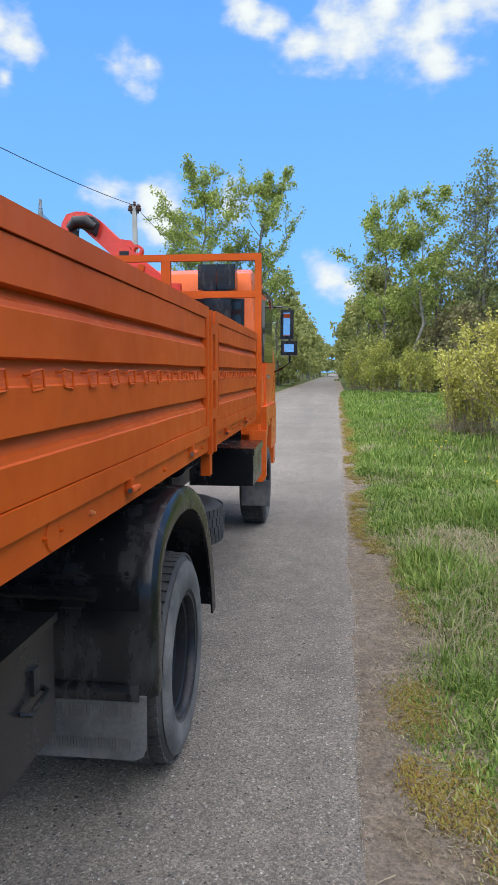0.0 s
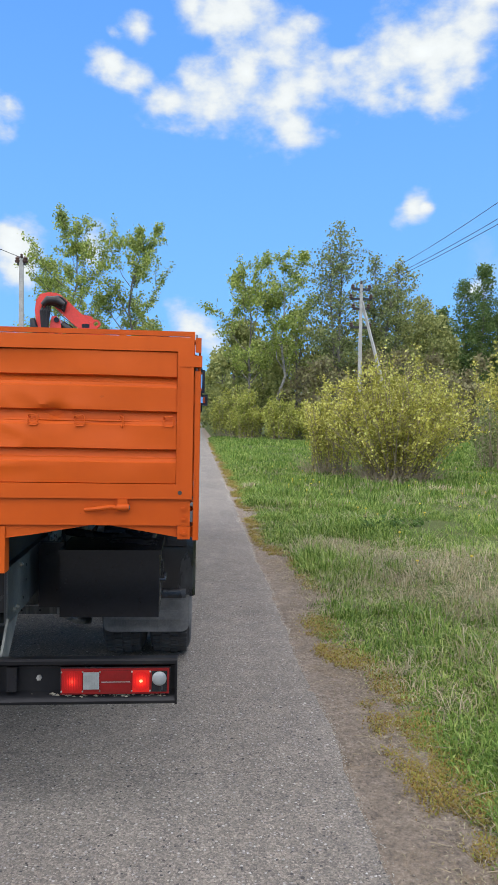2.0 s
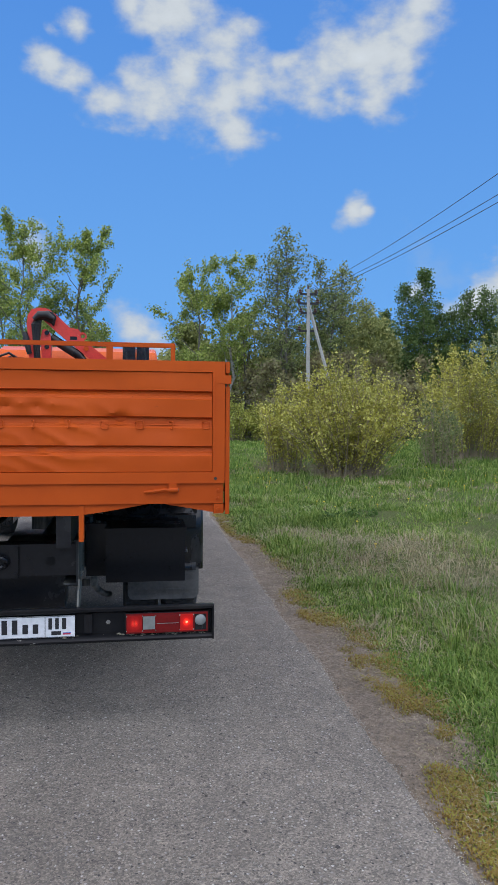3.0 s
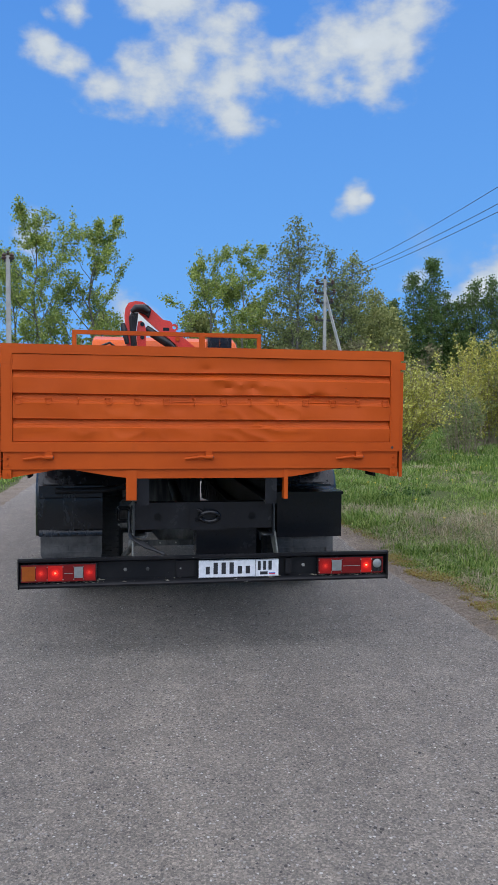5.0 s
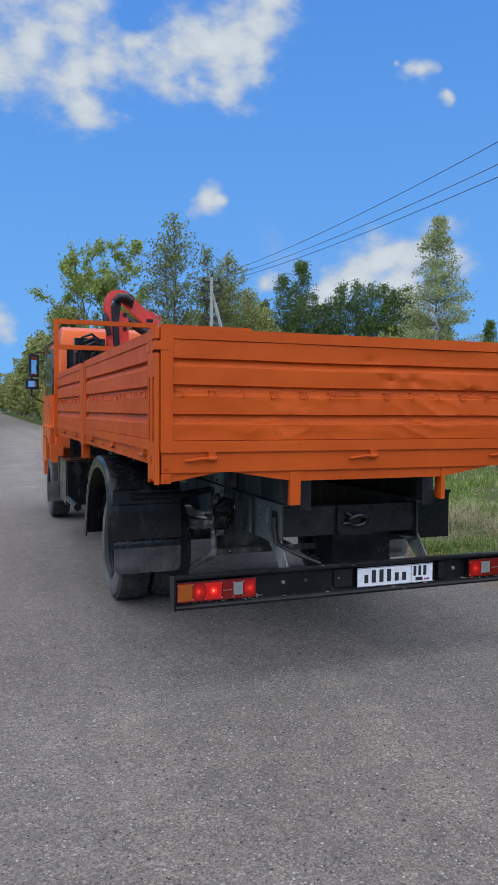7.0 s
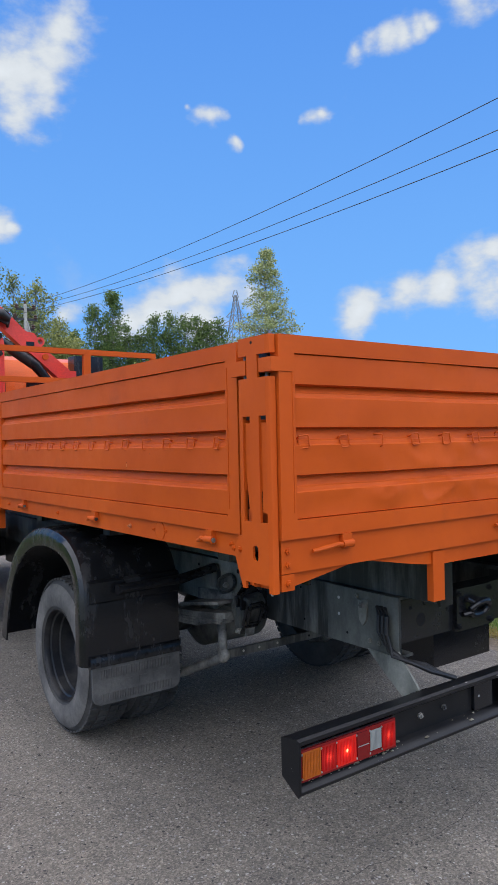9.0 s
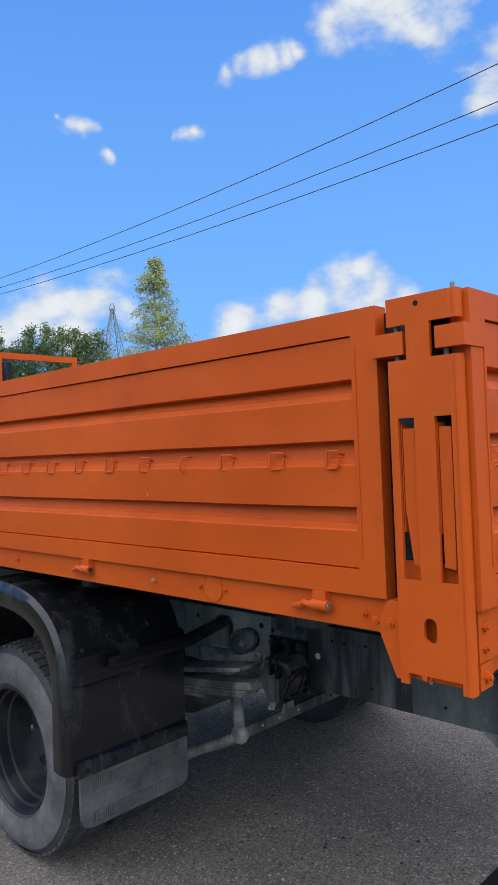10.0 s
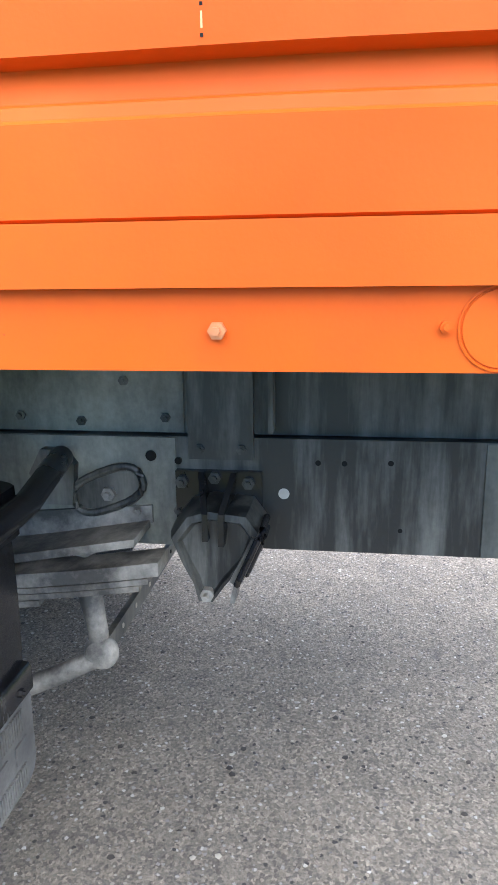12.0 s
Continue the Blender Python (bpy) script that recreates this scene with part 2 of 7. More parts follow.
CHASSIS = worn("chassis_paint", (0.02, 0.022, 0.022), (0.27, 0.262, 0.23), 0.5, big=5.0, fine=60, amount=(0.42, 0.72), streak=(1, 1, 0.2))
CHASSIS_BLACK = worn("black_chassis_paint", (0.008, 0.0095, 0.0105), (0.13, 0.132, 0.117), 0.5, big=13.0, fine=75, amount=(0.45, 0.72), streak=(1, 1, 0.13))
DUSTY_GREEN = worn("dusty_green_steel", (0.07, 0.075, 0.066), (0.33, 0.33, 0.28), 0.65, big=5.0, fine=70, amount=(0.35, 0.7), bump_s=0.25, streak=(1, 1, 0.4))
GREEN_STEEL = worn("grey_green_steel", (0.04, 0.045, 0.041), (0.2, 0.205, 0.18), 0.6, big=5.0, fine=70, amount=(0.35, 0.75), bump_s=0.25, streak=(1, 1, 0.4))
DUSTY_STEEL = worn("dusty_steel", (0.045, 0.045, 0.043), (0.34, 0.325, 0.29), 0.65, big=6.0, fine=80, amount=(0.4, 0.68), bump_s=0.3)
RUBBER = worn("rubber", (0.022, 0.022, 0.023), (0.1, 0.096, 0.088), 0.8, big=4.0, fine=50, amount=(0.35, 0.8), bump_s=0.2)
SIDEWALL = worn("dusty_rubber", (0.055, 0.053, 0.051), (0.19, 0.18, 0.165), 0.85, big=5.0, fine=60, amount=(0.35, 0.75), bump_s=0.2)
FLAP = worn("grey_rubber", (0.06, 0.06, 0.06), (0.16, 0.156, 0.148), 0.8, big=6.0, fine=80, amount=(0.4, 0.75), bump_s=0.2)
RIM = worn("rim_paint", (0.012, 0.0135, 0.017), (0.05, 0.048, 0.045), 0.45, big=5.0, fine=60, spec=0.25)
BLACK_VOID = plain("hose_black", (0.012, 0.012, 0.013), 0.5)
GLASS_DARK = plain("dark_glass", (0.02, 0.024, 0.026), 0.06)
MIRROR = plain("mirror_glass", (0.62, 0.65, 0.68), 0.03, 1.0)
LENS_RED = plain("red_lens", (0.16, 0.004, 0.005), 0.15)


def glow_mat(name, gain):
    """A lit lens: the bulb's light spreads out and fades towards the rim."""
    m, nt, ln, b = nodes_of(name)
    co = nt.new("ShaderNodeTexCoord")
    sc = nt.new("ShaderNodeMapping")
    sc.inputs["Scale"].default_value = (24.0, 0.0, 24.0)
    ln.new(co.outputs["Object"], sc.inputs[0])
    g = nt.new("ShaderNodeTexGradient")
    g.gradient_type = "SPHERICAL"
    ln.new(sc.outputs[0], g.inputs[0])
    c = ramp(nt, ln, g.outputs["Fac"], [(0.0, (0.1 * gain, 0.001, 0.001)), (0.45, (0.28 * gain, 0.004, 0.003)), (0.75, (0.75 * gain, 0.02 * gain, 0.012)), (1.0, (1.0 * gain, 0.1 * gain, 0.05 * gain))])
    b.inputs["Base Color"].default_value = (0.16, 0.004, 0.005, 1)
    b.inputs["Roughness"].default_value = 0.25
    ln.new(c.outputs[0], b.inputs["Emission Color"])
    b.inputs["Emission Strength"].default_value = 1.0
    return m


GLOW_SOFT, GLOW_DIM = glow_mat("bulb_glow", 1.9), glow_mat("dim_bulb_glow", 1.0)
LENS_LIT = plain("lit_red_lens", (0.14, 0.003, 0.003), 0.2, emit=(1.0, 0.012, 0.008), strength=0.13)
LENS_BRIGHT = plain("bright_red_lens", (0.16, 0.004, 0.004), 0.2, emit=(1.0, 0.02, 0.01), strength=0.32)
FILAMENT = plain("lit_bulb", (1.0, 0.5, 0.3), 0.3, emit=(1.0, 0.22, 0.06), strength=1.8)
LENS_AMBER = plain("amber_lens", (0.36, 0.085, 0.008), 0.2)
LENS_CLEAR = plain("clear_lens", (0.25, 0.262, 0.25), 0.12)
SCRATCH = plain("bare_primer", (0.62, 0.36, 0.16), 0.6)
PLATE_WHITE = plain("plate_white", (0.72, 0.73, 0.74), 0.4)
PLATE_BLACK = plain("plate_black", (0.015, 0.015, 0.017), 0.5)
PLATE_BLUE = plain("plate_blue", (0.03, 0.08, 0.4), 0.5)
PLATE_RED = plain("plate_red", (0.55, 0.03, 0.03), 0.5)
CONCRETE = worn("pole_concrete", (0.42, 0.41, 0.38), (0.28, 0.27, 0.25), 0.9, big=1.5, fine=25, bump_s=0.4)
GALV = worn("galvanised", (0.25, 0.26, 0.27), (0.15, 0.15, 0.15), 0.55, 0.6)
CABLE = plain("cable", (0.03, 0.03, 0.033), 0.6)
PORCELAIN = plain("brown_insulator", (0.07, 0.035, 0.025), 0.3)
BRIGHT_BOLT = worn("bare_bolt", (0.5, 0.17, 0.06), (0.3, 0.25, 0.2), 0.5, 0.3)


def asphalt():
    m, nt, ln, b = nodes_of("asphalt")
    co = nt.new("ShaderNodeTexCoord")
    big = noise_node(nt, ln, 0.55, 6, 0.6)
    mid = noise_node(nt, ln, 5.0, 6, 0.7)
    grit = noise_node(nt, ln, 120.0, 4, 0.75)
    v = nt.new("ShaderNodeTexVoronoi")
    v.inputs["Scale"].default_value = 69.0
    warp = nt.new("ShaderNodeTexNoise")
    warp.inputs["Scale"].default_value, warp.inputs["Detail"].default_value = 110.0, 3.0
    ln.new(co.outputs["Object"], warp.inputs["Vector"])
    shift = nt.new("ShaderNodeVectorMath")
    shift.operation = "MULTIPLY_ADD"
    shift.inputs[1].default_value = (0.013, 0.013, 0.0)
    ln.new(warp.outputs["Color"], shift.inputs[0])
    ln.new(co.outputs["Object"], shift.inputs[2])
    ln.new(shift.outputs[0], v.inputs["Vector"])
    c = ramp(nt, ln, big.outputs[0], [(0.3, (0.163, 0.147, 0.125)), (0.7, (0.219, 0.199, 0.171))]).outputs[0]
    c = mixc(nt, ln, 1.0, c, ramp(nt, ln, mid.outputs[0], [(0.3, (0.8, 0.8, 0.8)), (0.7, (1.16, 1.15, 1.13))]).outputs[0], "MULTIPLY")
    c = mixc(nt, ln, 1.0, c, ramp(nt, ln, grit.outputs[0], [(0.32, (0.6, 0.6, 0.6)), (0.68, (1.4, 1.385, 1.36))]).outputs[0], "MULTIPLY")
    track = noise_node(nt, ln, 1.1, 4, 0.6, stretch=(1.0, 0.05, 1.0))
    c = mixc(nt, ln, 1.0, c, ramp(nt, ln, track.outputs[0], [(0.35, (0.86, 0.86, 0.865)), (0.65, (1.1, 1.095, 1.085))]).outputs[0], "MULTIPLY")
    vf = nt.new("ShaderNodeTexVoronoi")
    vf.inputs["Scale"].default_value = 126.0
    ln.new(shift.outputs[0], vf.inputs["Vector"])
    sf = nt.new("ShaderNodeSeparateColor")
    ln.new(vf.outputs["Color"], sf.inputs[0])
    c = mixc(nt, ln, 1.0, c, ramp(nt, ln, sf.outputs[0], [(0.0, (0.57, 0.57, 0.57)), (0.5, (0.92, 0.912, 0.895)), (0.85, (1.19, 1.175, 1.145)), (1.0, (1.56, 1.525, 1.46))]).outputs[0], "MULTIPLY")
    sep = nt.new("ShaderNodeSeparateColor")
    ln.new(v.outputs["Color"], sep.inputs[0])
    pick = ramp(nt, ln, sep.outputs[0], [(0.82, (0, 0, 0)), (0.86, (1, 1, 1))])
    core = ramp(nt, ln, v.outputs["Distance"], [(0.30, (1, 1, 1)), (0.42, (0, 0, 0))])
    st = mixc(nt, ln, 1.0, pick.outputs[0], core.outputs[0], "MULTIPLY")
    stone = ramp(nt, ln, sep.outputs[1], [(0.0, (0.2, 0.19, 0.175)), (0.6, (0.33, 0.31, 0.28)), (1.0, (0.5, 0.475, 0.43))])
    c = mixc(nt, ln, st, c, stone.outputs[0])
    dark = ramp(nt, ln, sep.outputs[2], [(0.965, (0, 0, 0)), (0.975, (1, 1, 1))])
    dk = mixc(nt, ln, 1.0, dark.outputs[0], core.outputs[0], "MULTIPLY")
    c = mixc(nt, ln, dk, c, (0.045, 0.042, 0.04))
    ln.new(c, b.inputs["Base Color"])
    b.inputs["Roughness"].default_value = 0.88
    hs = nt.new("ShaderNodeMath")
    hs.operation = "ADD"
    ln.new(grit.outputs[0], hs.inputs[0])
    ln.new(st, hs.inputs[1])
    bump(nt, ln, hs.outputs[0], b, 0.8, 0.008)
    return m


def ground_mat():
    """Grass sward: green and straw patches, bare soil near the road's edge (stains with their own outline)."""
    m, nt, ln, b = nodes_of("meadow_ground")
    big = noise_node(nt, ln, 0.35, 6, 0.65)
    mid = noise_node(nt, ln, 2.6, 6, 0.7)
    fine = noise_node(nt, ln, 45.0, 4, 0.7)
    c = ramp(nt, ln, big.outputs[0], [(0.3, (0.06, 0.08, 0.026)), (0.55, (0.08, 0.1, 0.034)), (0.75, (0.125, 0.12, 0.06))]).outputs[0]
    c = mixc(nt, ln, ramp(nt, ln, mid.outputs[0], [(0.55, (0, 0, 0)), (0.75, (0.7, 0.7, 0.7))]).outputs[0], c, (0.17, 0.145, 0.08))
    co = nt.new("ShaderNodeTexCoord")
    sx = nt.new("ShaderNodeSeparateXYZ")
    ln.new(co.outputs["Object"], sx.inputs[0])
    ab = nt.new("ShaderNodeMath")
    ab.operation = "ADD"
    ab.inputs[1].default_value = 2.22
    ln.new(sx.outputs[0], ab.inputs[0])
    aa = nt.new("ShaderNodeMath")
    aa.operation = "ABSOLUTE"
    ln.new(ab.outputs[0], aa.inputs[0])
    wob = nt.new("ShaderNodeMath")
    wob.operation = "MULTIPLY_ADD"
    wob.inputs[1].default_value = 1.6
    ln.new(mid.outputs[0], wob.inputs[0])
    ln.new(aa.outputs[0], wob.inputs[2])
    strip_f = nt.new("ShaderNodeMapRange")
    strip_f.inputs["From Min"].default_value, strip_f.inputs["From Max"].default_value = 3.75, 3.1
    ln.new(wob.outputs[0], strip_f.inputs["Value"])
    c = mixc(nt, ln, strip_f.outputs[0], c, (0.19, 0.155, 0.115))
    c = mixc(nt, ln, 1.0, c, ramp(nt, ln, fine.outputs[0], [(0.3, (0.4, 0.4, 0.4)), (0.7, (1.6, 1.6, 1.5))]).outputs[0], "MULTIPLY")
    ln.new(c, b.inputs["Base Color"])
    b.inputs["Roughness"].default_value = 0.95
    b.inputs["Specular IOR Level"].default_value = 0.1
    bump(nt, ln, fine.outputs[0], b, 0.8, 0.03)
    return m


def soil_mat():
    m, nt, ln, b = nodes_of("dry_soil")
    mid = noise_node(nt, ln, 3.0, 6, 0.7)
    fine = noise_node(nt, ln, 60.0, 5, 0.7)
    moss = noise_node(nt, ln, 2.3, 6, 0.75)
    c = ramp(nt, ln, mid.outputs[0], [(0.3, (0.165, 0.13, 0.097)), (0.6, (0.25, 0.203, 0.153)), (0.8, (0.34, 0.285, 0.22))]).outputs[0]
    c = mixc(nt, ln, ramp(nt, ln, moss.outputs[0], [(0.52, (0, 0, 0)), (0.74, (0.6, 0.6, 0.6))]).outputs[0], c, (0.19, 0.125, 0.045))
    c = mixc(nt, ln, 1.0, c, ramp(nt, ln, fine.outputs[0], [(0.3, (0.5, 0.5, 0.5)), (0.7, (1.45, 1.45, 1.42))]).outputs[0], "MULTIPLY")
    clod = noise_node(nt, ln, 17.0, 6, 0.75)
    c = mixc(nt, ln, 1.0, c, ramp(nt, ln, clod.outputs[0], [(0.35, (0.7, 0.69, 0.67)), (0.6, (1.15, 1.15, 1.15))]).outputs[0], "MULTIPLY")
    ln.new(c, b.inputs["Base Color"])
    b.inputs["Roughness"].default_value = 0.95
    hs = nt.new("ShaderNodeMath")
    hs.operation = "MULTIPLY_ADD"
    hs.inputs[1].default_value = 2.0
    ln.new(clod.outputs[0], hs.inputs[0])
    ln.new(fine.outputs[0], hs.inputs[2])
    bump(nt, ln, hs.outputs[0], b, 1.0, 0.018)
    return m


def leaf_mat(name, c1, c2, c3, through_light=0.3):
    """Leaves that differ one by one and let some light through."""
    m, nt, ln, b = nodes_of(name)
    g = nt.new("ShaderNodeNewGeometry")
    r = ramp(nt, ln, g.outputs["Random Per Island"], [(0.0, c1), (0.55, c2), (1.0, c3)])
    big = noise_node(nt, ln, 0.5, 4, 0.6)
    c = mixc(nt, ln, 1.0, r.outputs[0], ramp(nt, ln, big.outputs[0], [(0.3, (0.75, 0.78, 0.75)), (0.7, (1.2, 1.18, 1.1))]).outputs[0], "MULTIPLY")
    ln.new(c, b.inputs["Base Color"])
    b.inputs["Roughness"].default_value = 0.6
    b.inputs["Specular IOR Level"].default_value = 0.25
    t = nt.new("ShaderNodeBsdfTranslucent")
    ln.new(c, t.inputs["Color"])
    mx = nt.new("ShaderNodeMixShader")
    mx.inputs[0].default_value = through_light
    out = nt["Material Output"]
    ln.new(b.outputs[0], mx.inputs[1])
    ln.new(t.outputs[0], mx.inputs[2])
    ln.new(mx.outputs[0], out.inputs["Surface"])
    return m


ASPHALT, GROUND, SOIL = asphalt(), ground_mat(), soil_mat()
BARK = worn("grey_bark", (0.13, 0.12, 0.1), (0.22, 0.205, 0.175), 0.95, big=2, fine=20, bump_s=0.6)
BIRCH_BARK = worn("birch_bark", (0.5, 0.49, 0.45), (0.08, 0.075, 0.07), 0.9, big=3, fine=25, amount=(0.5, 0.62), bump_s=0.4, streak=(1, 1, 2))
PALE_BARK = worn("pale_bark", (0.3, 0.29, 0.25), (0.17, 0.16, 0.14), 0.9, big=3, fine=25, amount=(0.5, 0.62), bump_s=0.4, streak=(1, 1, 2))
TWIG = worn("twig_bark", (0.3, 0.245, 0.16), (0.19, 0.155, 0.105), 0.95, big=2, fine=30, bump_s=0.4)
LEAF_POPLAR = leaf_mat("poplar_leaves", (0.167, 0.238, 0.048), (0.301, 0.372, 0.088), (0.539, 0.587, 0.190), 0.4)
LEAF_BIRCH = leaf_mat("birch_leaves", (0.125, 0.161, 0.056), (0.211, 0.252, 0.091), (0.364, 0.399, 0.175), 0.4)
LEAF_WILLOW = leaf_mat("willow_leaves", (0.278, 0.270, 0.053), (0.473, 0.449, 0.091), (0.783, 0.750, 0.244), 0.4)
LEAF_DARK = leaf_mat("dark_leaves", (0.066, 0.122, 0.036), (0.126, 0.196, 0.058), (0.226, 0.296, 0.1), 0.4)
LEAF_WOOD = leaf_mat("wood_leaves", (0.176, 0.209, 0.072), (0.295, 0.318, 0.109), (0.470, 0.478, 0.194), 0.4)
LEAF_THICKET = leaf_mat("thicket_twigs", (0.166, 0.142, 0.082), (0.265, 0.240, 0.132), (0.382, 0.373, 0.182), 0.4)
GRASS = leaf_mat("grass_blades", (0.074, 0.143, 0.023), (0.159, 0.260, 0.045), (0.360, 0.424, 0.127))
LEAF_YELLOW = leaf_mat("yellow_green_leaves", (0.270, 0.300, 0.063), (0.428, 0.450, 0.102), (0.632, 0.632, 0.189), 0.4)
MOSS = leaf_mat("moss", (0.25, 0.15, 0.045), (0.3, 0.22, 0.06), (0.29, 0.31, 0.06))
CLOD_PALE = leaf_mat("pale_mud_crumbs", (0.17, 0.15, 0.12), (0.27, 0.25, 0.2), (0.4, 0.37, 0.31))
WEED = leaf_mat("weed_leaves", (0.05, 0.1, 0.025), (0.08, 0.15, 0.035), (0.13, 0.2, 0.05))
LEAF_SILVER = leaf_mat("silver_birch_leaves", (0.230, 0.270, 0.103), (0.368, 0.408, 0.184), (0.632, 0.655, 0.391), 0.4)
STRAW_DULL = leaf_mat("dull_straw", (0.16, 0.13, 0.085), (0.22, 0.18, 0.12), (0.3, 0.26, 0.18))
STRAW = leaf_mat("dry_grass", (0.27, 0.22, 0.13), (0.36, 0.31, 0.2), (0.45, 0.4, 0.28))
HOLE = plain("dark_hole", (0.004, 0.004, 0.004), 1.0)
DANDELION = plain("yellow_petals", (0.75, 0.55, 0.03), 0.7)
GRAVEL = leaf_mat("gravel_stone", (0.17, 0.158, 0.143), (0.25, 0.235, 0.213), (0.38, 0.355, 0.32))
CLOD = leaf_mat("soil_crumbs", (0.1, 0.082, 0.064), (0.19, 0.16, 0.128), (0.3, 0.265, 0.22))
PALE_GRIT = leaf_mat("pale_crumbs", (0.3, 0.285, 0.26), (0.38, 0.36, 0.33), (0.48, 0.46, 0.42))
DARK_GRIT = worn("dark_crumbs", (0.04, 0.037, 0.034), (0.07, 0.06, 0.05), 0.9)


def bumper_paint():
    """Black paint with pale chips and scratches along it."""
    m, nt, ln, b = nodes_of("chipped_black_paint")
    n1 = noise_node(nt, ln, 3.0, 6, 0.65)
    n2 = noise_node(nt, ln, 28.0, 6, 0.75, stretch=(0.35, 1, 1))
    c = mixc(nt, ln, ramp(nt, ln, n1.outputs[0], [(0.45, (0, 0, 0)), (0.8, (1, 1, 1))]).outputs[0], (0.007, 0.0075, 0.009), (0.026, 0.025, 0.024))
    chip = ramp(nt, ln, n2.outputs[0], [(0.66, (0, 0, 0)), (0.69, (1, 1, 1))])
    c = mixc(nt, ln, chip.outputs[0], c, (0.3, 0.29, 0.27))
    ln.new(c, b.inputs["Base Color"])
    b.inputs["Roughness"].default_value = 0.36
    b.inputs["Specular IOR Level"].default_value = 0.25
    bump(nt, ln, n2.outputs[0], b, 0.15, 0.004)
    return m


CHIPPED = bumper_paint()

# ---------- mesh helpers ----------
def mesh_object(name, bm, material, smooth=True, angle=35):
    me = bpy.data.meshes.new(name)
    bmesh.ops.recalc_face_normals(bm, faces=bm.faces[:])
    if smooth:
        for f in bm.faces:
            f.smooth = True
        for e in bm.edges:
            if len(e.link_faces) == 2 and e.calc_face_angle(0) > radians(angle):
                e.smooth = False
    bm.to_mesh(me)
    bm.free()
    if material:
        me.materials.append(material)
    return new(name, me)


def part(name, bm, material, parent, label="", bevel=0.0, smooth=True):
    if bevel:
        sharp = [e for e in bm.edges if len(e.link_faces) == 2 and e.calc_face_angle(0) > radians(40)]
        bmesh.ops.bevel(bm, geom=sharp, offset=bevel, segments=2, affect="EDGES", clamp_overlap=True)
    ob = mesh_object(name, bm, material, smooth)
    ob.parent = parent
    if label:
        ob["label"] = label
    return ob


def box(bm, x0, x1, y0, y1, z0, z1):
    v = [bm.verts.new((x, y, z)) for x in (x0, x1) for y in (y0, y1) for z in (z0, z1)]
    for f in ((0, 1, 3, 2), (4, 6, 7, 5), (0, 4, 5, 1), (2, 3, 7, 6), (0, 2, 6, 4), (1, 5, 7, 3)):
        bm.faces.new([v[i] for i in f])
    return bm


def boxes(*specs):
    bm = bmesh.new()
    for s in specs:
        box(bm, *s)
    return bm


def prism(bm, poly, axis, a, b):
    """A flat outline pushed from a to b along an axis ('x': outline in y, z; 'y': in x, z; 'z': in x, y)."""
    def at(p, t):
        return {"x": (t, p[0], p[1]), "y": (p[0], t, p[1]), "z": (p[0], p[1], t)}[axis]
    lo = [bm.verts.new(at(p, a)) for p in poly]
    hi = [bm.verts.new(at(p, b)) for p in poly]
    n = len(poly)
    bm.faces.new(lo)
    bm.faces.new(hi[::-1])
    for i in range(n):
        bm.faces.new((lo[i], hi[i], hi[(i + 1) % n], lo[(i + 1) % n]))
    return bm


def tube(bm, pts, radii, seg=10, caps=True):
    """A round tube along points; radii: one number, or one for each point."""
    pts = [Vector(p) for p in pts]
    if isinstance(radii, (int, float)):
        radii = [radii] * len(pts)
    rings = []
    for i, p in enumerate(pts):
        d = (pts[min(i + 1, len(pts) - 1)] - pts[max(i - 1, 0)]).normalized()
        ref = Vector((0, 0, 1)) if abs(d.z) < 0.9 else Vector((1, 0, 0))
        s = d.cross(ref).normalized()
        t = s.cross(d)
        rings.append([bm.verts.new(p + radii[i] * (math.cos(2 * math.pi * k / seg) * s + math.sin(2 * math.pi * k / seg) * t)) for k in range(seg)])
    for a, b in zip(rings, rings[1:]):
        for k in range(seg):
            bm.faces.new((a[k], a[(k + 1) % seg], b[(k + 1) % seg], b[k]))
    if caps:
        bm.faces.new(rings[0][::-1])
        bm.faces.new(rings[-1])
    return bm


def lathe(bm, profile, centre, axis="x", seg=40, closed=False, caps=True):
    """Turns a profile of (along the axis, radius) round an axis through centre."""
    rings = []
    for a, r in profile:
        ring = []
        for k in range(seg):
            c, s = r * math.cos(2 * math.pi * k / seg), r * math.sin(2 * math.pi * k / seg)
            p = {"x": (a, c, s), "y": (c, a, s), "z": (c, s, a)}[axis]
            ring.append(bm.verts.new(Vector(p) + Vector(centre)))
        rings.append(ring)
    pairs = list(zip(rings, rings[1:])) + ([(rings[-1], rings[0])] if closed else [])
    for a, b in pairs:
        for k in range(seg):
            bm.faces.new((a[k], a[(k + 1) % seg], b[(k + 1) % seg], b[k]))
    if caps and not closed:
        bm.faces.new(rings[0][::-1])
        bm.faces.new(rings[-1])
    return bm


def from_arrays(name, verts, faces, material, size):
    """A mesh from numpy arrays: verts (n, 3), faces of `size` corners each."""
    me = bpy.data.meshes.new(name)
    nf = len(faces)
    me.vertices.add(len(verts))
    me.vertices.foreach_set("co", np.asarray(verts, np.float32).ravel())
    me.loops.add(nf * size)
    me.loops.foreach_set("vertex_index", np.asarray(faces, np.int32).ravel())
    me.polygons.add(nf)
    me.polygons.foreach_set("loop_start", np.arange(nf, dtype=np.int32) * size)
    me.update(calc_edges=True)
    me.materials.append(material)
    return new(name, me)


# ---------- road and ground ----------
ROAD_L, ROAD_R = -4.57, 0.125


def edge_wave(y, seed):
    return 0.045 * noise.noise((y * 0.9, seed, 0)) + 0.03 * noise.noise((y * 4.0, seed, 3)) + 0.012 * noise.noise((y * 13.0, seed, 5))


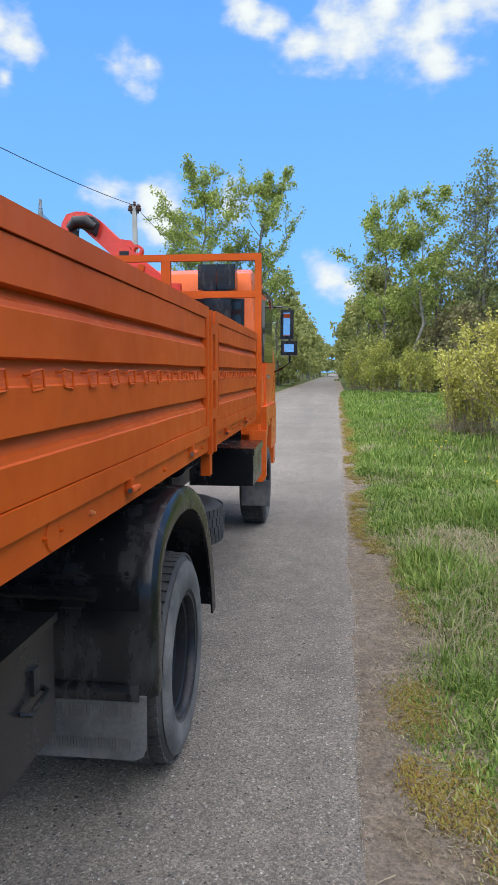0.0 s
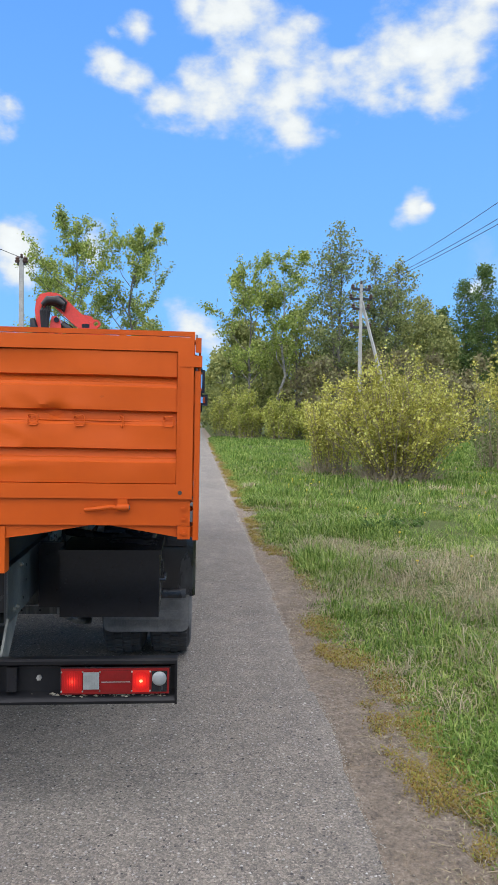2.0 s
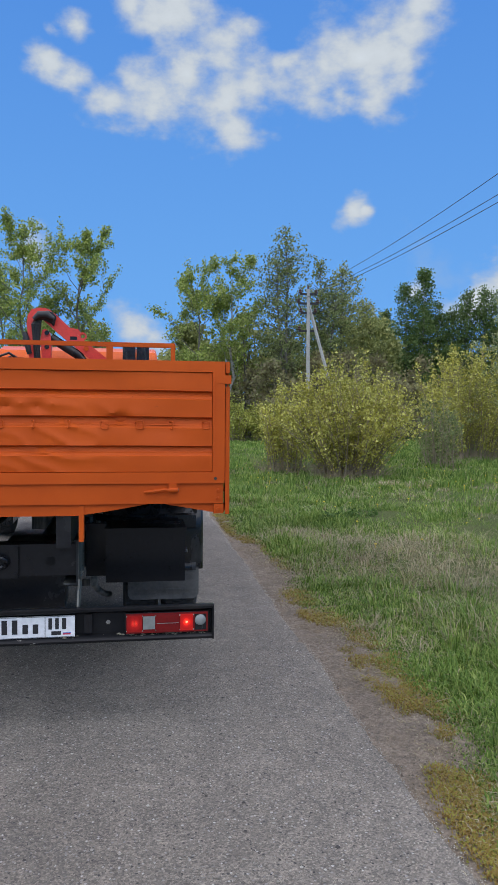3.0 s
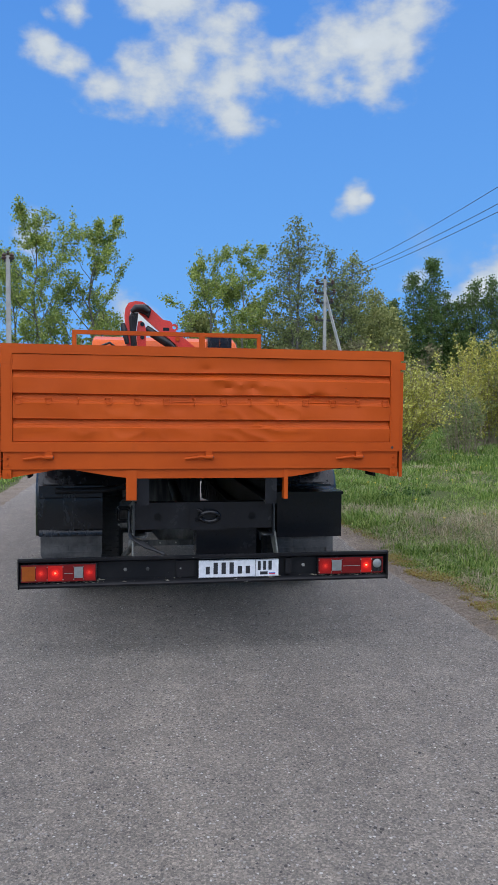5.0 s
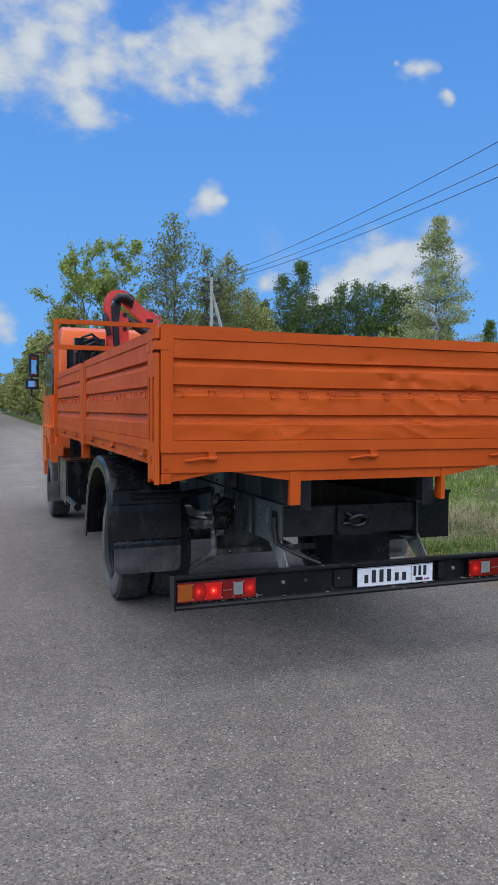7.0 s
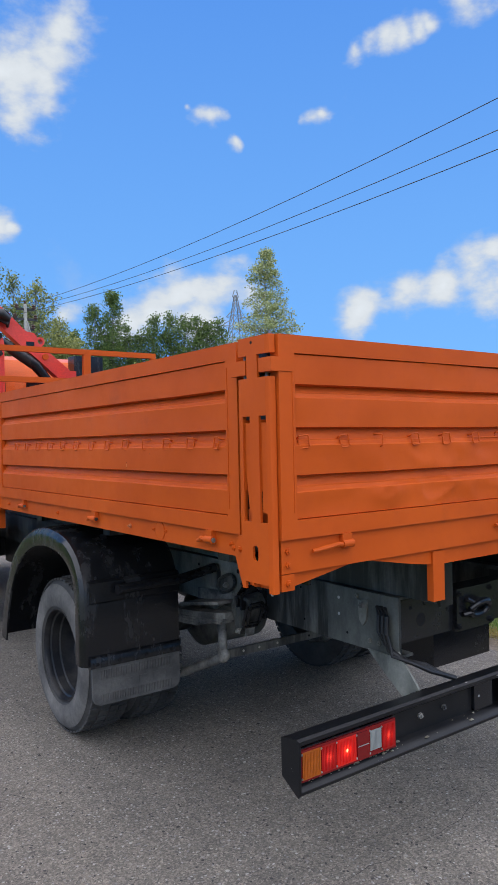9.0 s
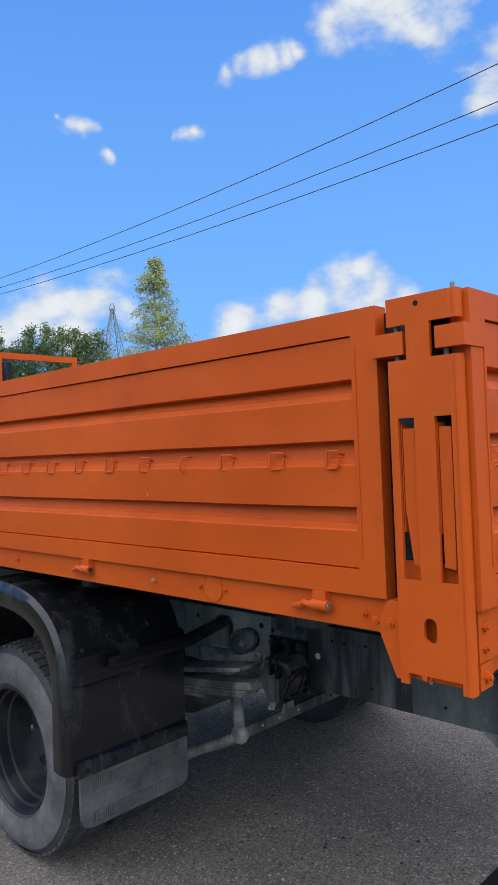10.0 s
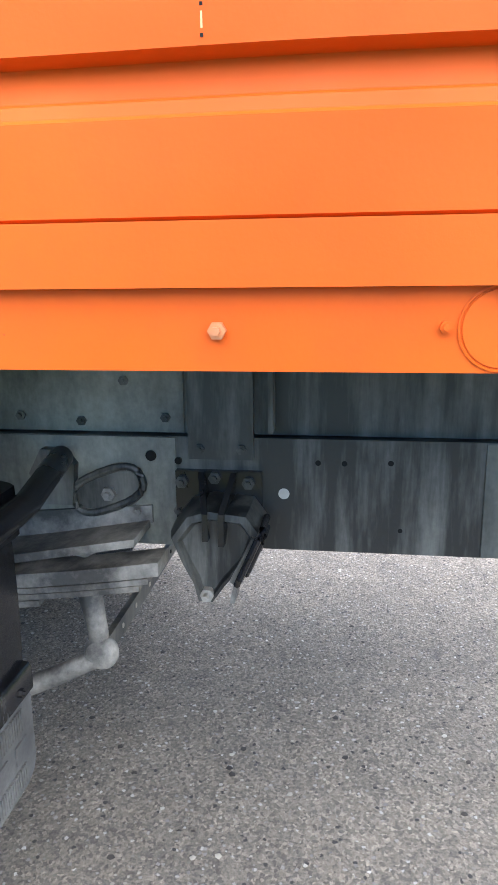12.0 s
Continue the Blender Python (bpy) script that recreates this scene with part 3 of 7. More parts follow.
def stations():
    ys, y = [], -40.0
    while y < 700:
        ys.append(y)
        y += 0.12 if -4 < y < 14 else (0.5 if y < 60 else 6.0)
    return ys + [700.0]


def strip(name, left, right, cols, height, material, lip=0.0):
    at = [k / cols for k in range(cols + 1)]
    if lip:
        at[1:1], at[-1:-1] = [lip], [1 - lip]
    cols = len(at) - 1
    bm = bmesh.new()
    prev = None
    for y in stations():
        a, b = left(y), right(y)
        row = [bm.verts.new((a + (b - a) * f, y, height(a + (b - a) * f, y, f))) for f in at]
        if prev:
            for k in range(cols):
                bm.faces.new((prev[k], prev[k + 1], row[k + 1], row[k]))
        prev = row
    return mesh_object(name, bm, material)


road = tagged(strip("road", lambda y: ROAD_L + edge_wave(y, 1), lambda y: ROAD_R + edge_wave(y, 2), 24,
                    lambda x, y, f: 0.004 * noise.noise((x * 0.8, y * 0.5, 0)) if 0 < f < 1 else -0.03, ASPHALT, 0.002),
              "worn grey asphalt road with coarse aggregate and crumbled edges", "road", kind="structure")


def verge_height(x, y, f):
    return -0.006 + 0.008 * noise.noise((x * 3, y * 3, 1)) + 0.01 * noise.noise((x * 11, y * 11, 1)) + 0.004 * noise.noise((x * 30, y * 30, 1)) - (0.03 if f in (0.0, 1.0) else 0.0)


tagged(strip("verge", lambda y: ROAD_R - 0.06, lambda y: 0.72 + 0.08 * noise.noise((y * 0.6, 7, 0)) + 0.08 * noise.noise((y * 2.3, 7, 0)), 26, verge_height, SOIL),
       "bare brown soil verge with moss and gravel beside the road", "verge", kind="structure")
tagged(strip("verge", lambda y: ROAD_L - 0.42 + 0.15 * noise.noise((y * 0.7, 9, 0)), lambda y: ROAD_L + 0.1, 10, verge_height, SOIL),
       "bare brown soil verge along the far side of the road", "verge", kind="structure")


def ground_sheet():
    """One sheet to the horizon, finer near the road, gently uneven."""
    def steps(near, far, fine, growth):
        out, p, d = [0.0], 0.0, fine
        while p < far:
            p += d
            out.append(p)
            if p > near:
                d *= growth
        return out
    xs = steps(14, 2500, 0.5, 1.3)
    xs = sorted({-v - 2.2 for v in xs} | {v - 2.2 for v in xs})
    ys = steps(30, 2500, 0.6, 1.3)
    ys = sorted({-v + 8 for v in ys} | {v + 8 for v in ys})
    bm = bmesh.new()
    grid = []
    for y in ys:
        row = []
        for x in xs:
            off = max(x - 0.5, ROAD_L - 0.4 - x, 0.0)
            fade = min(1.0, off / 1.5)
            z = -0.05 + fade * (0.05 + 0.05 * noise.noise((x * 0.5, y * 0.5, 2)) + 0.1 * noise.noise((x * 0.12, y * 0.12, 4)))
            row.append(bm.verts.new((x, y, z)))
        grid.append(row)
    for a, b in zip(grid, grid[1:]):
        for k in range(len(xs) - 1):
            bm.faces.new((a[k], a[k + 1], b[k + 1], b[k]))
    return tagged(mesh_object("ground", bm, GROUND), "spring meadow ground with green grass and straw patches", "ground", kind="structure")


ground_sheet()


def ground_z(x, y):
    off = np.maximum(np.maximum(x - 0.5, ROAD_L - 0.4 - x), 0.0)
    return np.where((x > 0.0) & (x < 1.0), -0.006, -0.03 + 0.03 * np.minimum(1.0, off / 1.5))

# ---------- the truck ----------
truck = tagged(new("flatbed_truck"), "orange flatbed truck with ribbed drop sides and folded loader crane", "truck")
truck.matrix_world = pose(-1.876, 0.78, 0, 0, 0.3, 0.55)
HALF = 1.262          # outer face of the side boards
HEAD = 5.4            # headboard, forward of the tailgate
TOP, LOW = 1.968, 1.316


def mapped(side):
    """(along, outward, up) to truck coordinates for the tailgate ('rear'), or a side."""
    if side == "rear":
        return lambda s, d, w: (s, -d, w)
    k = -1 if side == "left" else 1
    return lambda s, d, w: (k * (HALF + d), s, w)


RIBS = [(1.909, -0.01), (1.9055, -0.005), (1.824, -0.004)]
for r_top, r_low in ((1.811, 1.765), (1.672, 1.612), (1.518, 1.462)):      # undercut, upright back and lip of each groove
    RIBS += [(r_top, -0.004), (r_top - 0.005, -0.03), (r_low + 0.02, -0.021), (r_low + 0.016, -0.013), (r_low + 0.004, -0.01), (r_low, -0.004)]
RIBS += [(1.3795, -0.005), (1.3765, -0.01)]


def rib_profile():
    out = []
    for (w0, d0), (w1, d1) in zip(RIBS, RIBS[1:]):
        n = 6 if w0 - w1 > 0.05 else 1
        out += [(w0 + (w1 - w0) * k / n, d0 + (d1 - d0) * k / n) for k in range(n)]
    return out + [RIBS[-1]]


def dent(s, w, seed, rough):
    """Shallow buckles in the sheet, in metres."""
    if rough >= 1.0:
        patch = max(0.0, noise.noise((s * 1.4, w * 2.5, seed + 2)) + 0.15)
        crease = (1 - abs(noise.noise((s * 5.0, w * 11, seed + 7)))) ** 5 - 0.4
        return 0.008 * noise.noise((s * 1.7, w * 3, seed)) + 0.0055 * noise.noise((s * 4.5, w * 9, seed + 5)) + 0.013 * patch * crease
    return rough * (0.006 * noise.noise((s * 1.7, w * 3, seed)) + 0.005 * noise.noise((s * 4.5, w * 9, seed + 5)))


def board(name, side, s0, s1, frame_w, label, seed, rough=0.5, knocks=()):
    at = mapped(side)
    root = new(name)
    root.parent = truck
    root["label"] = label
    # ribbed sheet
    bm = bmesh.new()
    a, b = s0 + frame_w, s1 - frame_w
    n = max(20, int((b - a) / (0.013 if rough >= 1.0 else 0.025)))
    prof = rib_profile()
    prev = None
    for i in range(n + 1):
        s = a + (b - a) * i / n
        row = []
        for w, d in prof:
            x = dent(s, w, seed, rough)
            for ks, kw, kr, kd in knocks:
                x += kd * math.exp(-1.5 * math.sqrt(((s - ks) / kr) ** 2 + ((w - kw) / (0.5 * kr)) ** 2 + 0.02))
            wave = 0.004 * rough * noise.noise((s * 2.3, w * 2, seed + 9)) if 1.38 < w < 1.9 else 0.0
            row.append(bm.verts.new(at(s, d + x, w + wave)))
        if prev:
            for k in range(len(prof) - 1):
                bm.faces.new((prev[k], prev[k + 1], row[k + 1], row[k]))
        prev = row
    part("ribbed_panel", bm, ORANGE, root)
    # frame round it, mitred, and the inner sheet
    bm = bmesh.new()
    outer = [(s0, LOW), (s1, LOW), (s1, TOP), (s0, TOP)]
    inner = [(a - 0.0018, 1.3757), (b + 0.0018, 1.3757), (b + 0.0018, 1.9102), (a - 0.0018, 1.9102)]
    for k in range(4):
        o0, o1, i1, i0 = outer[k], outer[(k + 1) % 4], inner[(k + 1) % 4], inner[k]
        lo = [bm.verts.new(at(p[0], 0.0, p[1])) for p in (o0, o1, i1, i0)]
        hi = [bm.verts.new(at(p[0], -0.042, p[1])) for p in (o0, o1, i1, i0)]
        bm.faces.new(lo)
        bm.faces.new(hi[::-1])
        for j in range(4):
            bm.faces.new((lo[j], lo[(j + 1) % 4], hi[(j + 1) % 4], hi[j]))
    part("board_frame", bm, ORANGE, root, bevel=0.0035)
    bm = bmesh.new()
    pts = [at(s, d, w) for s in (a - 0.02, b + 0.02) for d in (-0.043, -0.05) for w in (1.35, 1.93)]
    box(bm, *[f(p[i] for p in pts) for i in range(3) for f in (min, max)])
    part("inner_sheet", bm, ORANGE, root)
    # bead pressed into the frame beside the sheet
    for s in (a - 0.012, b + 0.012):
        pts = [at(q, d, w) for q in (s - 0.002, s + 0.002) for d in (-0.004, 0.0022) for w in (1.4, 1.885)]
        part("frame_bead", box(bmesh.new(), *[f(p[i] for p in pts) for i in range(3) for f in (min, max)]), ORANGE, root, bevel=0.0008)
    # rod that carries the rope hooks
    part("hook_rod", tube(bmesh.new(), [at(s, -0.0205, 1.628 + 0.003 * noise.noise((s * 3, seed, 0))) for s in np.linspace(a, b, 24)], 0.0035, 6), ORANGE, root)
    return root


hook_meshes = {}


def rope_hooks(root, side, places, rng):
    """Bent wire loops in the middle rib; each hangs a little differently. Those of the right side are wider."""
    at = mapped(side)
    h = 0.03 if side == "right" else 0.019
    for s in places:
        if h not in hook_meshes:
            bm = bmesh.new()
            loop = [(0.001 - h, -0.012, 0.004), (-h, 0.004, 0.004), (-h, 0.01, 0.007), (0.003 - h, 0.011, 0.011), (h - 0.003, 0.011, 0.011), (h, 0.011, 0.007),
                    (h + 0.001, 0.013, -0.026), (h - 0.003, 0.013, -0.03), (0.004 - h, 0.013, -0.03), (-h, 0.013, -0.026), (-h, 0.011, -0.002)]
            tube(bm, loop, 0.0029, 6)
            first = mesh_object("rope_hook", bm, ORANGE)
            hook_meshes[h] = first.data
            bpy.data.objects.remove(first)
        ob = new("rope_hook", hook_meshes[h])
        ob.parent = root
        turn = {"rear": Matrix(((1, 0, 0), (0, -1, 0), (0, 0, 1))), "left": Matrix(((0, -1, 0), (1, 0, 0), (0, 0, 1))), "right": Matrix(((0, 1, 0), (1, 0, 0), (0, 0, 1)))}[side]
        swing = Euler((radians(rng.uniform(-4, 4)), radians(rng.uniform(-6, 6)), radians(rng.choice([0, 2, 3, -3] if side == "right" else [0, 6, -8, 12, 3, 20, 66])))).to_matrix()
        ob.matrix_basis = Matrix.Translation(at(s, -0.015, 1.636)) @ (turn @ swing).to_4x4()


def latch(side, s, parent):
    """Board latch on the platform beam: bracket, hinge barrel and bent lever."""
    at = mapped(side)
    q = -1 if side == "rear" else 1      # the way the lever points
    n = 0.15 if side == "rear" else 0.085
    bm = bmesh.new()
    pts = [at(x, d, w) for x, d, w in ((s - 0.02, -0.016, 1.276), (s + 0.02, 0.006, 1.3155))]
    box(bm, *[f(p[i] for p in pts) for i in range(3) for f in (min, max)])
    root = part("latch", bm, ORANGE, parent, bevel=0.006)
    part("hinge_barrel", tube(bmesh.new(), [at(s - 0.026 * q, 0.002, 1.281), at(s + 0.022 * q, 0.002, 1.281)], 0.014, 12), ORANGE, root, bevel=0.002)
    bm = tube(bmesh.new(), [at(s - 0.03 * q, 0.003, 1.281), at(s - 0.026 * q, 0.003, 1.281)], 0.009, 6)
    part("pin_end", bm, CHASSIS, root)
    bm = tube(bmesh.new(), [at(s + 0.018 * q, 0.004, 1.279), at(s + 0.045 * q, 0.01, 1.284), at(s + n * 0.6 * q, 0.006, 1.277), at(s + n * q, 0.0, 1.27)], [0.008, 0.008, 0.009, 0.007], 8)
    part("lever", bm, ORANGE, root)


def bolt(parent, p, axis, r=0.012, h=0.008, material=None):
    bm = bmesh.new()
    k = {"x": 0, "y": 1, "z": 2}[axis]
    q = list(p)
    q[k] += h
    tube(bm, [p, q], r, 6)
    q2 = list(q)
    q2[k] += h * 0.8
    tube(bm, [q, q2], r * 0.5, 6)
    return part("bolt", bm, material or ORANGE, parent)


rng = random.Random(4)
tailgate = board("tailgate", "rear", -1.257, 1.257, 0.067, "dented orange ribbed steel tailgate", 3, 1.0,
                 knocks=[(0.70, 1.66, 0.07, -0.05), (0.66, 1.685, 0.05, 0.022), (0.78, 1.68, 0.06, 0.016), (0.12, 1.72, 0.05, -0.03), (0.2, 1.735, 0.05, 0.02), (0.28, 1.715, 0.055, -0.028), (0.36, 1.73, 0.05, 0.015), (0.05, 1.77, 0.05, 0.02), (-0.02, 1.83, 0.04, -0.02), (-0.2, 1.6, 0.16, -0.014), (-0.35, 1.6, 0.05, 0.012),
                         (0.95, 1.6, 0.2, -0.012), (0.45, 1.85, 0.3, -0.015), (1.0, 1.42, 0.2, 0.012), (-0.9, 1.85, 0.2, -0.009)])
rope_hooks(tailgate, "rear", [-1.155 + 0.178 * k for k in range(14)], rng)
part("rust_hole", tube(bmesh.new(), [(1.208, 0.002, 1.342), (1.208, -0.0012, 1.342)], 0.0085, 12), DARK_GRIT, tailgate, "dark rusted-out bolt hole")
SIDES = {}
for side in ("left", "right"):
    for name, a, b, seed in (("rear_side_board", 0.222, 2.868, 11), ("front_side_board", 3.112, 5.33, 17)):
        SIDES[side, name] = board(name, side, a, b, 0.072, "orange ribbed steel drop side with rope hooks", seed + (side == "left"), 0.55,
                                  knocks=[(2.2, 1.42, 0.18, -0.012), (1.1, 1.68, 0.2, -0.008)] if side == "right" else [(1.5, 1.88, 0.1, -0.004)])
        n = int((b - a - 0.15) / 0.1805)
        rope_hooks(SIDES[side, name], side, [a + 0.135 + 0.1805 * k for k in range(n)], rng)

# platform: floor, outer beams, rear beam, runners
platform = part("platform_floor", boxes((-1.24, 1.24, 0.05, 5.36, 1.262, 1.308)), GREEN_STEEL, truck, "steel platform floor", bevel=0.004)
for k in (-1, 1):
    bm = bmesh.new()
    x0, x1 = sorted((k * 1.2, k * (HALF - 0.014)))
    box(bm, x0, x1, 0.2, 5.36, 1.237, 1.3152)
    beam = part("side_beam", bm, ORANGE, truck, bevel=0.0015)
    for s in (0.41, 1.41, 2.41, 3.5, 4.5):
        latch("left" if k < 0 else "right", s, beam)
    for s in (0.8, 3.9):
        cap = bmesh.new()
        lathe(cap, [(0, 0.0395), (k * 0.002, 0.0395), (k * 0.0022, 0.038), (k * 0.0006, 0.0372), (k * 0.0006, 0.036), (k * 0.0025, 0.0355)], (k * (HALF - 0.014), s, 1.2775), "x", 28)
        part("round_cap", cap, ORANGE, beam, "round orange marker cap")
        for ds in (-0.05, 0.05):
            bolt(beam, (k * (HALF - 0.014), s + ds, 1.279), "x", 0.006, k * 0.006)
    for s in (0.29, 1.06, 1.9, 2.7, 3.3, 4.2, 4.9):
        bolt(beam, (k * (HALF - 0.014), s, 1.276), "x", 0.009, k * 0.008, BRIGHT_BOLT if s in (1.06,) else ORANGE)
bm = bmesh.new()
box(bm, -1.25, 1.25, 0.014, 0.044, 1.207, 1.3152)
rear_beam = part("rear_beam", bm, ORANGE, truck, bevel=0.004)
for s in (-0.98, 0.0, 0.98):
    latch("rear", s, rear_beam)
for s in (-1.225, 1.225):
    for w in (1.235, 1.278):
        bolt(rear_beam, (s, 0.014, w), "y", 0.011, -0.007)
bm = bmesh.new()
prism(bm, [(-0.86, 1.206), (0.86, 1.206), (0.62, 1.165), (0.48, 1.146), (-0.48, 1.146), (-0.62, 1.165)], "y", 0.03, 0.06)
part("rear_skirt", bm, ORANGE, truck, bevel=0.002)
for k in (-1, 1):
    bm = bmesh.new()
    prism(bm, [(k * 1.198, 1.206), (k * 0.92, 1.206), (k * 1.198, 1.158)], "y", 0.03, 0.06)
    part("gusset", bm, ORANGE, truck)
    part("post_foot", boxes((min(k * 1.2, k * 1.252), max(k * 1.2, k * 1.252), 0.012, 0.04, 1.152, 1.204)), ORANGE, truck, bevel=0.003)
    bolt(truck, (k * 1.226, 0.012, 1.176), "y", 0.012, -0.007)
    part("lug_plate", boxes((-0.515, -0.45, 0.02, 0.05, 1.01, 1.2) if k < 0 else (0.49, 0.515, 0.02, 0.09, 1.01, 1.2)), ORANGE, truck, bevel=0.003)
    # longitudinal runner, a channel open inwards, and the chassis rail below it
    x0 = k * 0.445
    bm = bmesh.new()
    prism(bm, [(x0, 0.985), (x0, 1.15), (k * 0.372, 1.15), (k * 0.372, 1.138), (k * 0.435, 1.138), (k * 0.435, 0.995), (k * 0.372, 0.995), (k * 0.372, 0.985)], "y", 0.06, 5.9)
    part("runner", bm, CHASSIS_BLACK, truck, bevel=0.002)
    part("runner_end", boxes((min(k * 0.372, k * 0.447), max(k * 0.372, k * 0.447), 0.045, 0.06, 0.975, 1.145)), BLACK_PAINT, truck, bevel=0.004)
    x0 = k * 0.47
    bm = bmesh.new()
    prism(bm, [(x0, 0.735), (x0, 0.983), (k * 0.39, 0.983), (k * 0.39, 0.972), (k * 0.46, 0.972), (k * 0.46, 0.746), (k * 0.39, 0.746), (k * 0.39, 0.735)], "y", 0.236, 8.0)
    rail = part("chassis_rail", bm, CHASSIS_BLACK, truck, "dusty black steel chassis rail", bevel=0.003)
    # discs for the holes; on two, daylight beyond is put into a pale colour
    for v, w, r in ((1.072, 0.862, 0.012), (0.85, 0.935, 0.006), (0.945, 0.932, 0.006), (1.0, 0.932, 0.006), 
                    (0.586, 0.93, 0.007), (0.586, 0.858, 0.007), (0.535, 0.784, 0.006), (0.826, 0.788, 0.005), (1.3, 0.93, 0.008), (1.36, 0.94, 0.012), (1.75, 0.93, 0.009), (2.3, 0.9, 0.01), (2.6, 0.9, 0.01)):
        bm = bmesh.new()
        tube(bm, [(x0 - k * 0.004, v, w), (x0 + k * (0.0052 if v > 1.29 or v < 0.66 else 0.0012), v, w)], r, 14)
        part("rail_hole", bm, CONCRETE if (v, k) in ((1.072, -1), (0.586, -1)) else HOLE, rail)
    part("flitch_plate", boxes((min(x0, x0 + k * 0.004), max(x0, x0 + k * 0.004), 1.305, 3.2, 0.737, 0.981)), DUSTY_GREEN, rail, "grey-green dusty reinforcing plate", bevel=0.001)
    part("flitch_plate", boxes((min(x0, x0 + k * 0.004), max(x0, x0 + k * 0.004), 0.238, 0.66, 0.737, 0.981)), GREEN_STEEL, rail, "grey-green dusty end plate", bevel=0.001)
    x2 = k * 0.445
    part("runner_plate", boxes((min(x2, x2 + k * 0.004), max(x2, x2 + k * 0.004), 1.29, 3.2, 0.987, 1.148)), DUSTY_GREEN, rail, bevel=0.001)
    for v, w in ((1.33, 1.02), (1.42, 1.1), (1.52, 1.01), (1.66, 1.02)):
        bolt(rail, (x2 + k * 0.004, v, w), "x", 0.011, k * 0.008, CHASSIS)
    for v, w in ((0.396, 0.778), (0.343, 0.777), (0.47, 0.955)):
        bolt(rail, (x0 + k * 0.004, v, w), "x", 0.011, k * 0.008, DUSTY_GREEN)
    # plate that ties runner and rail, and a stiffener
    bm = boxes((min(x0, x0 + k * 0.012), max(x0, x0 + k * 0.012), 1.135, 1.275, 0.937, 1.2))
    tie = part("tie_plate", bm, CHASSIS, truck, bevel=0.003)
    for v in (1.16, 1.25):
        bolt(tie, (x0 + k * 0.012, v, 0.96), "x", 0.011, k * 0.007, CHASSIS)
    part("stiffener", boxes((min(x0 - k * 0.02, x0 + k * 0.03), max(x0 - k * 0.02, x0 + k * 0.03), 1.092, 1.102, 1.0, 1.25)), CHASSIS, truck, bevel=0.002)
for v in (0.6, 1.7, 2.7, 3.7, 4.8):
    part("cross_bearer", boxes((-1.05, 1.05, v, v + 0.08, 1.152, 1.26)), CHASSIS_BLACK, truck, bevel=0.003)


POST = HALF + 0.024   # the posts stand a little proud of the boards


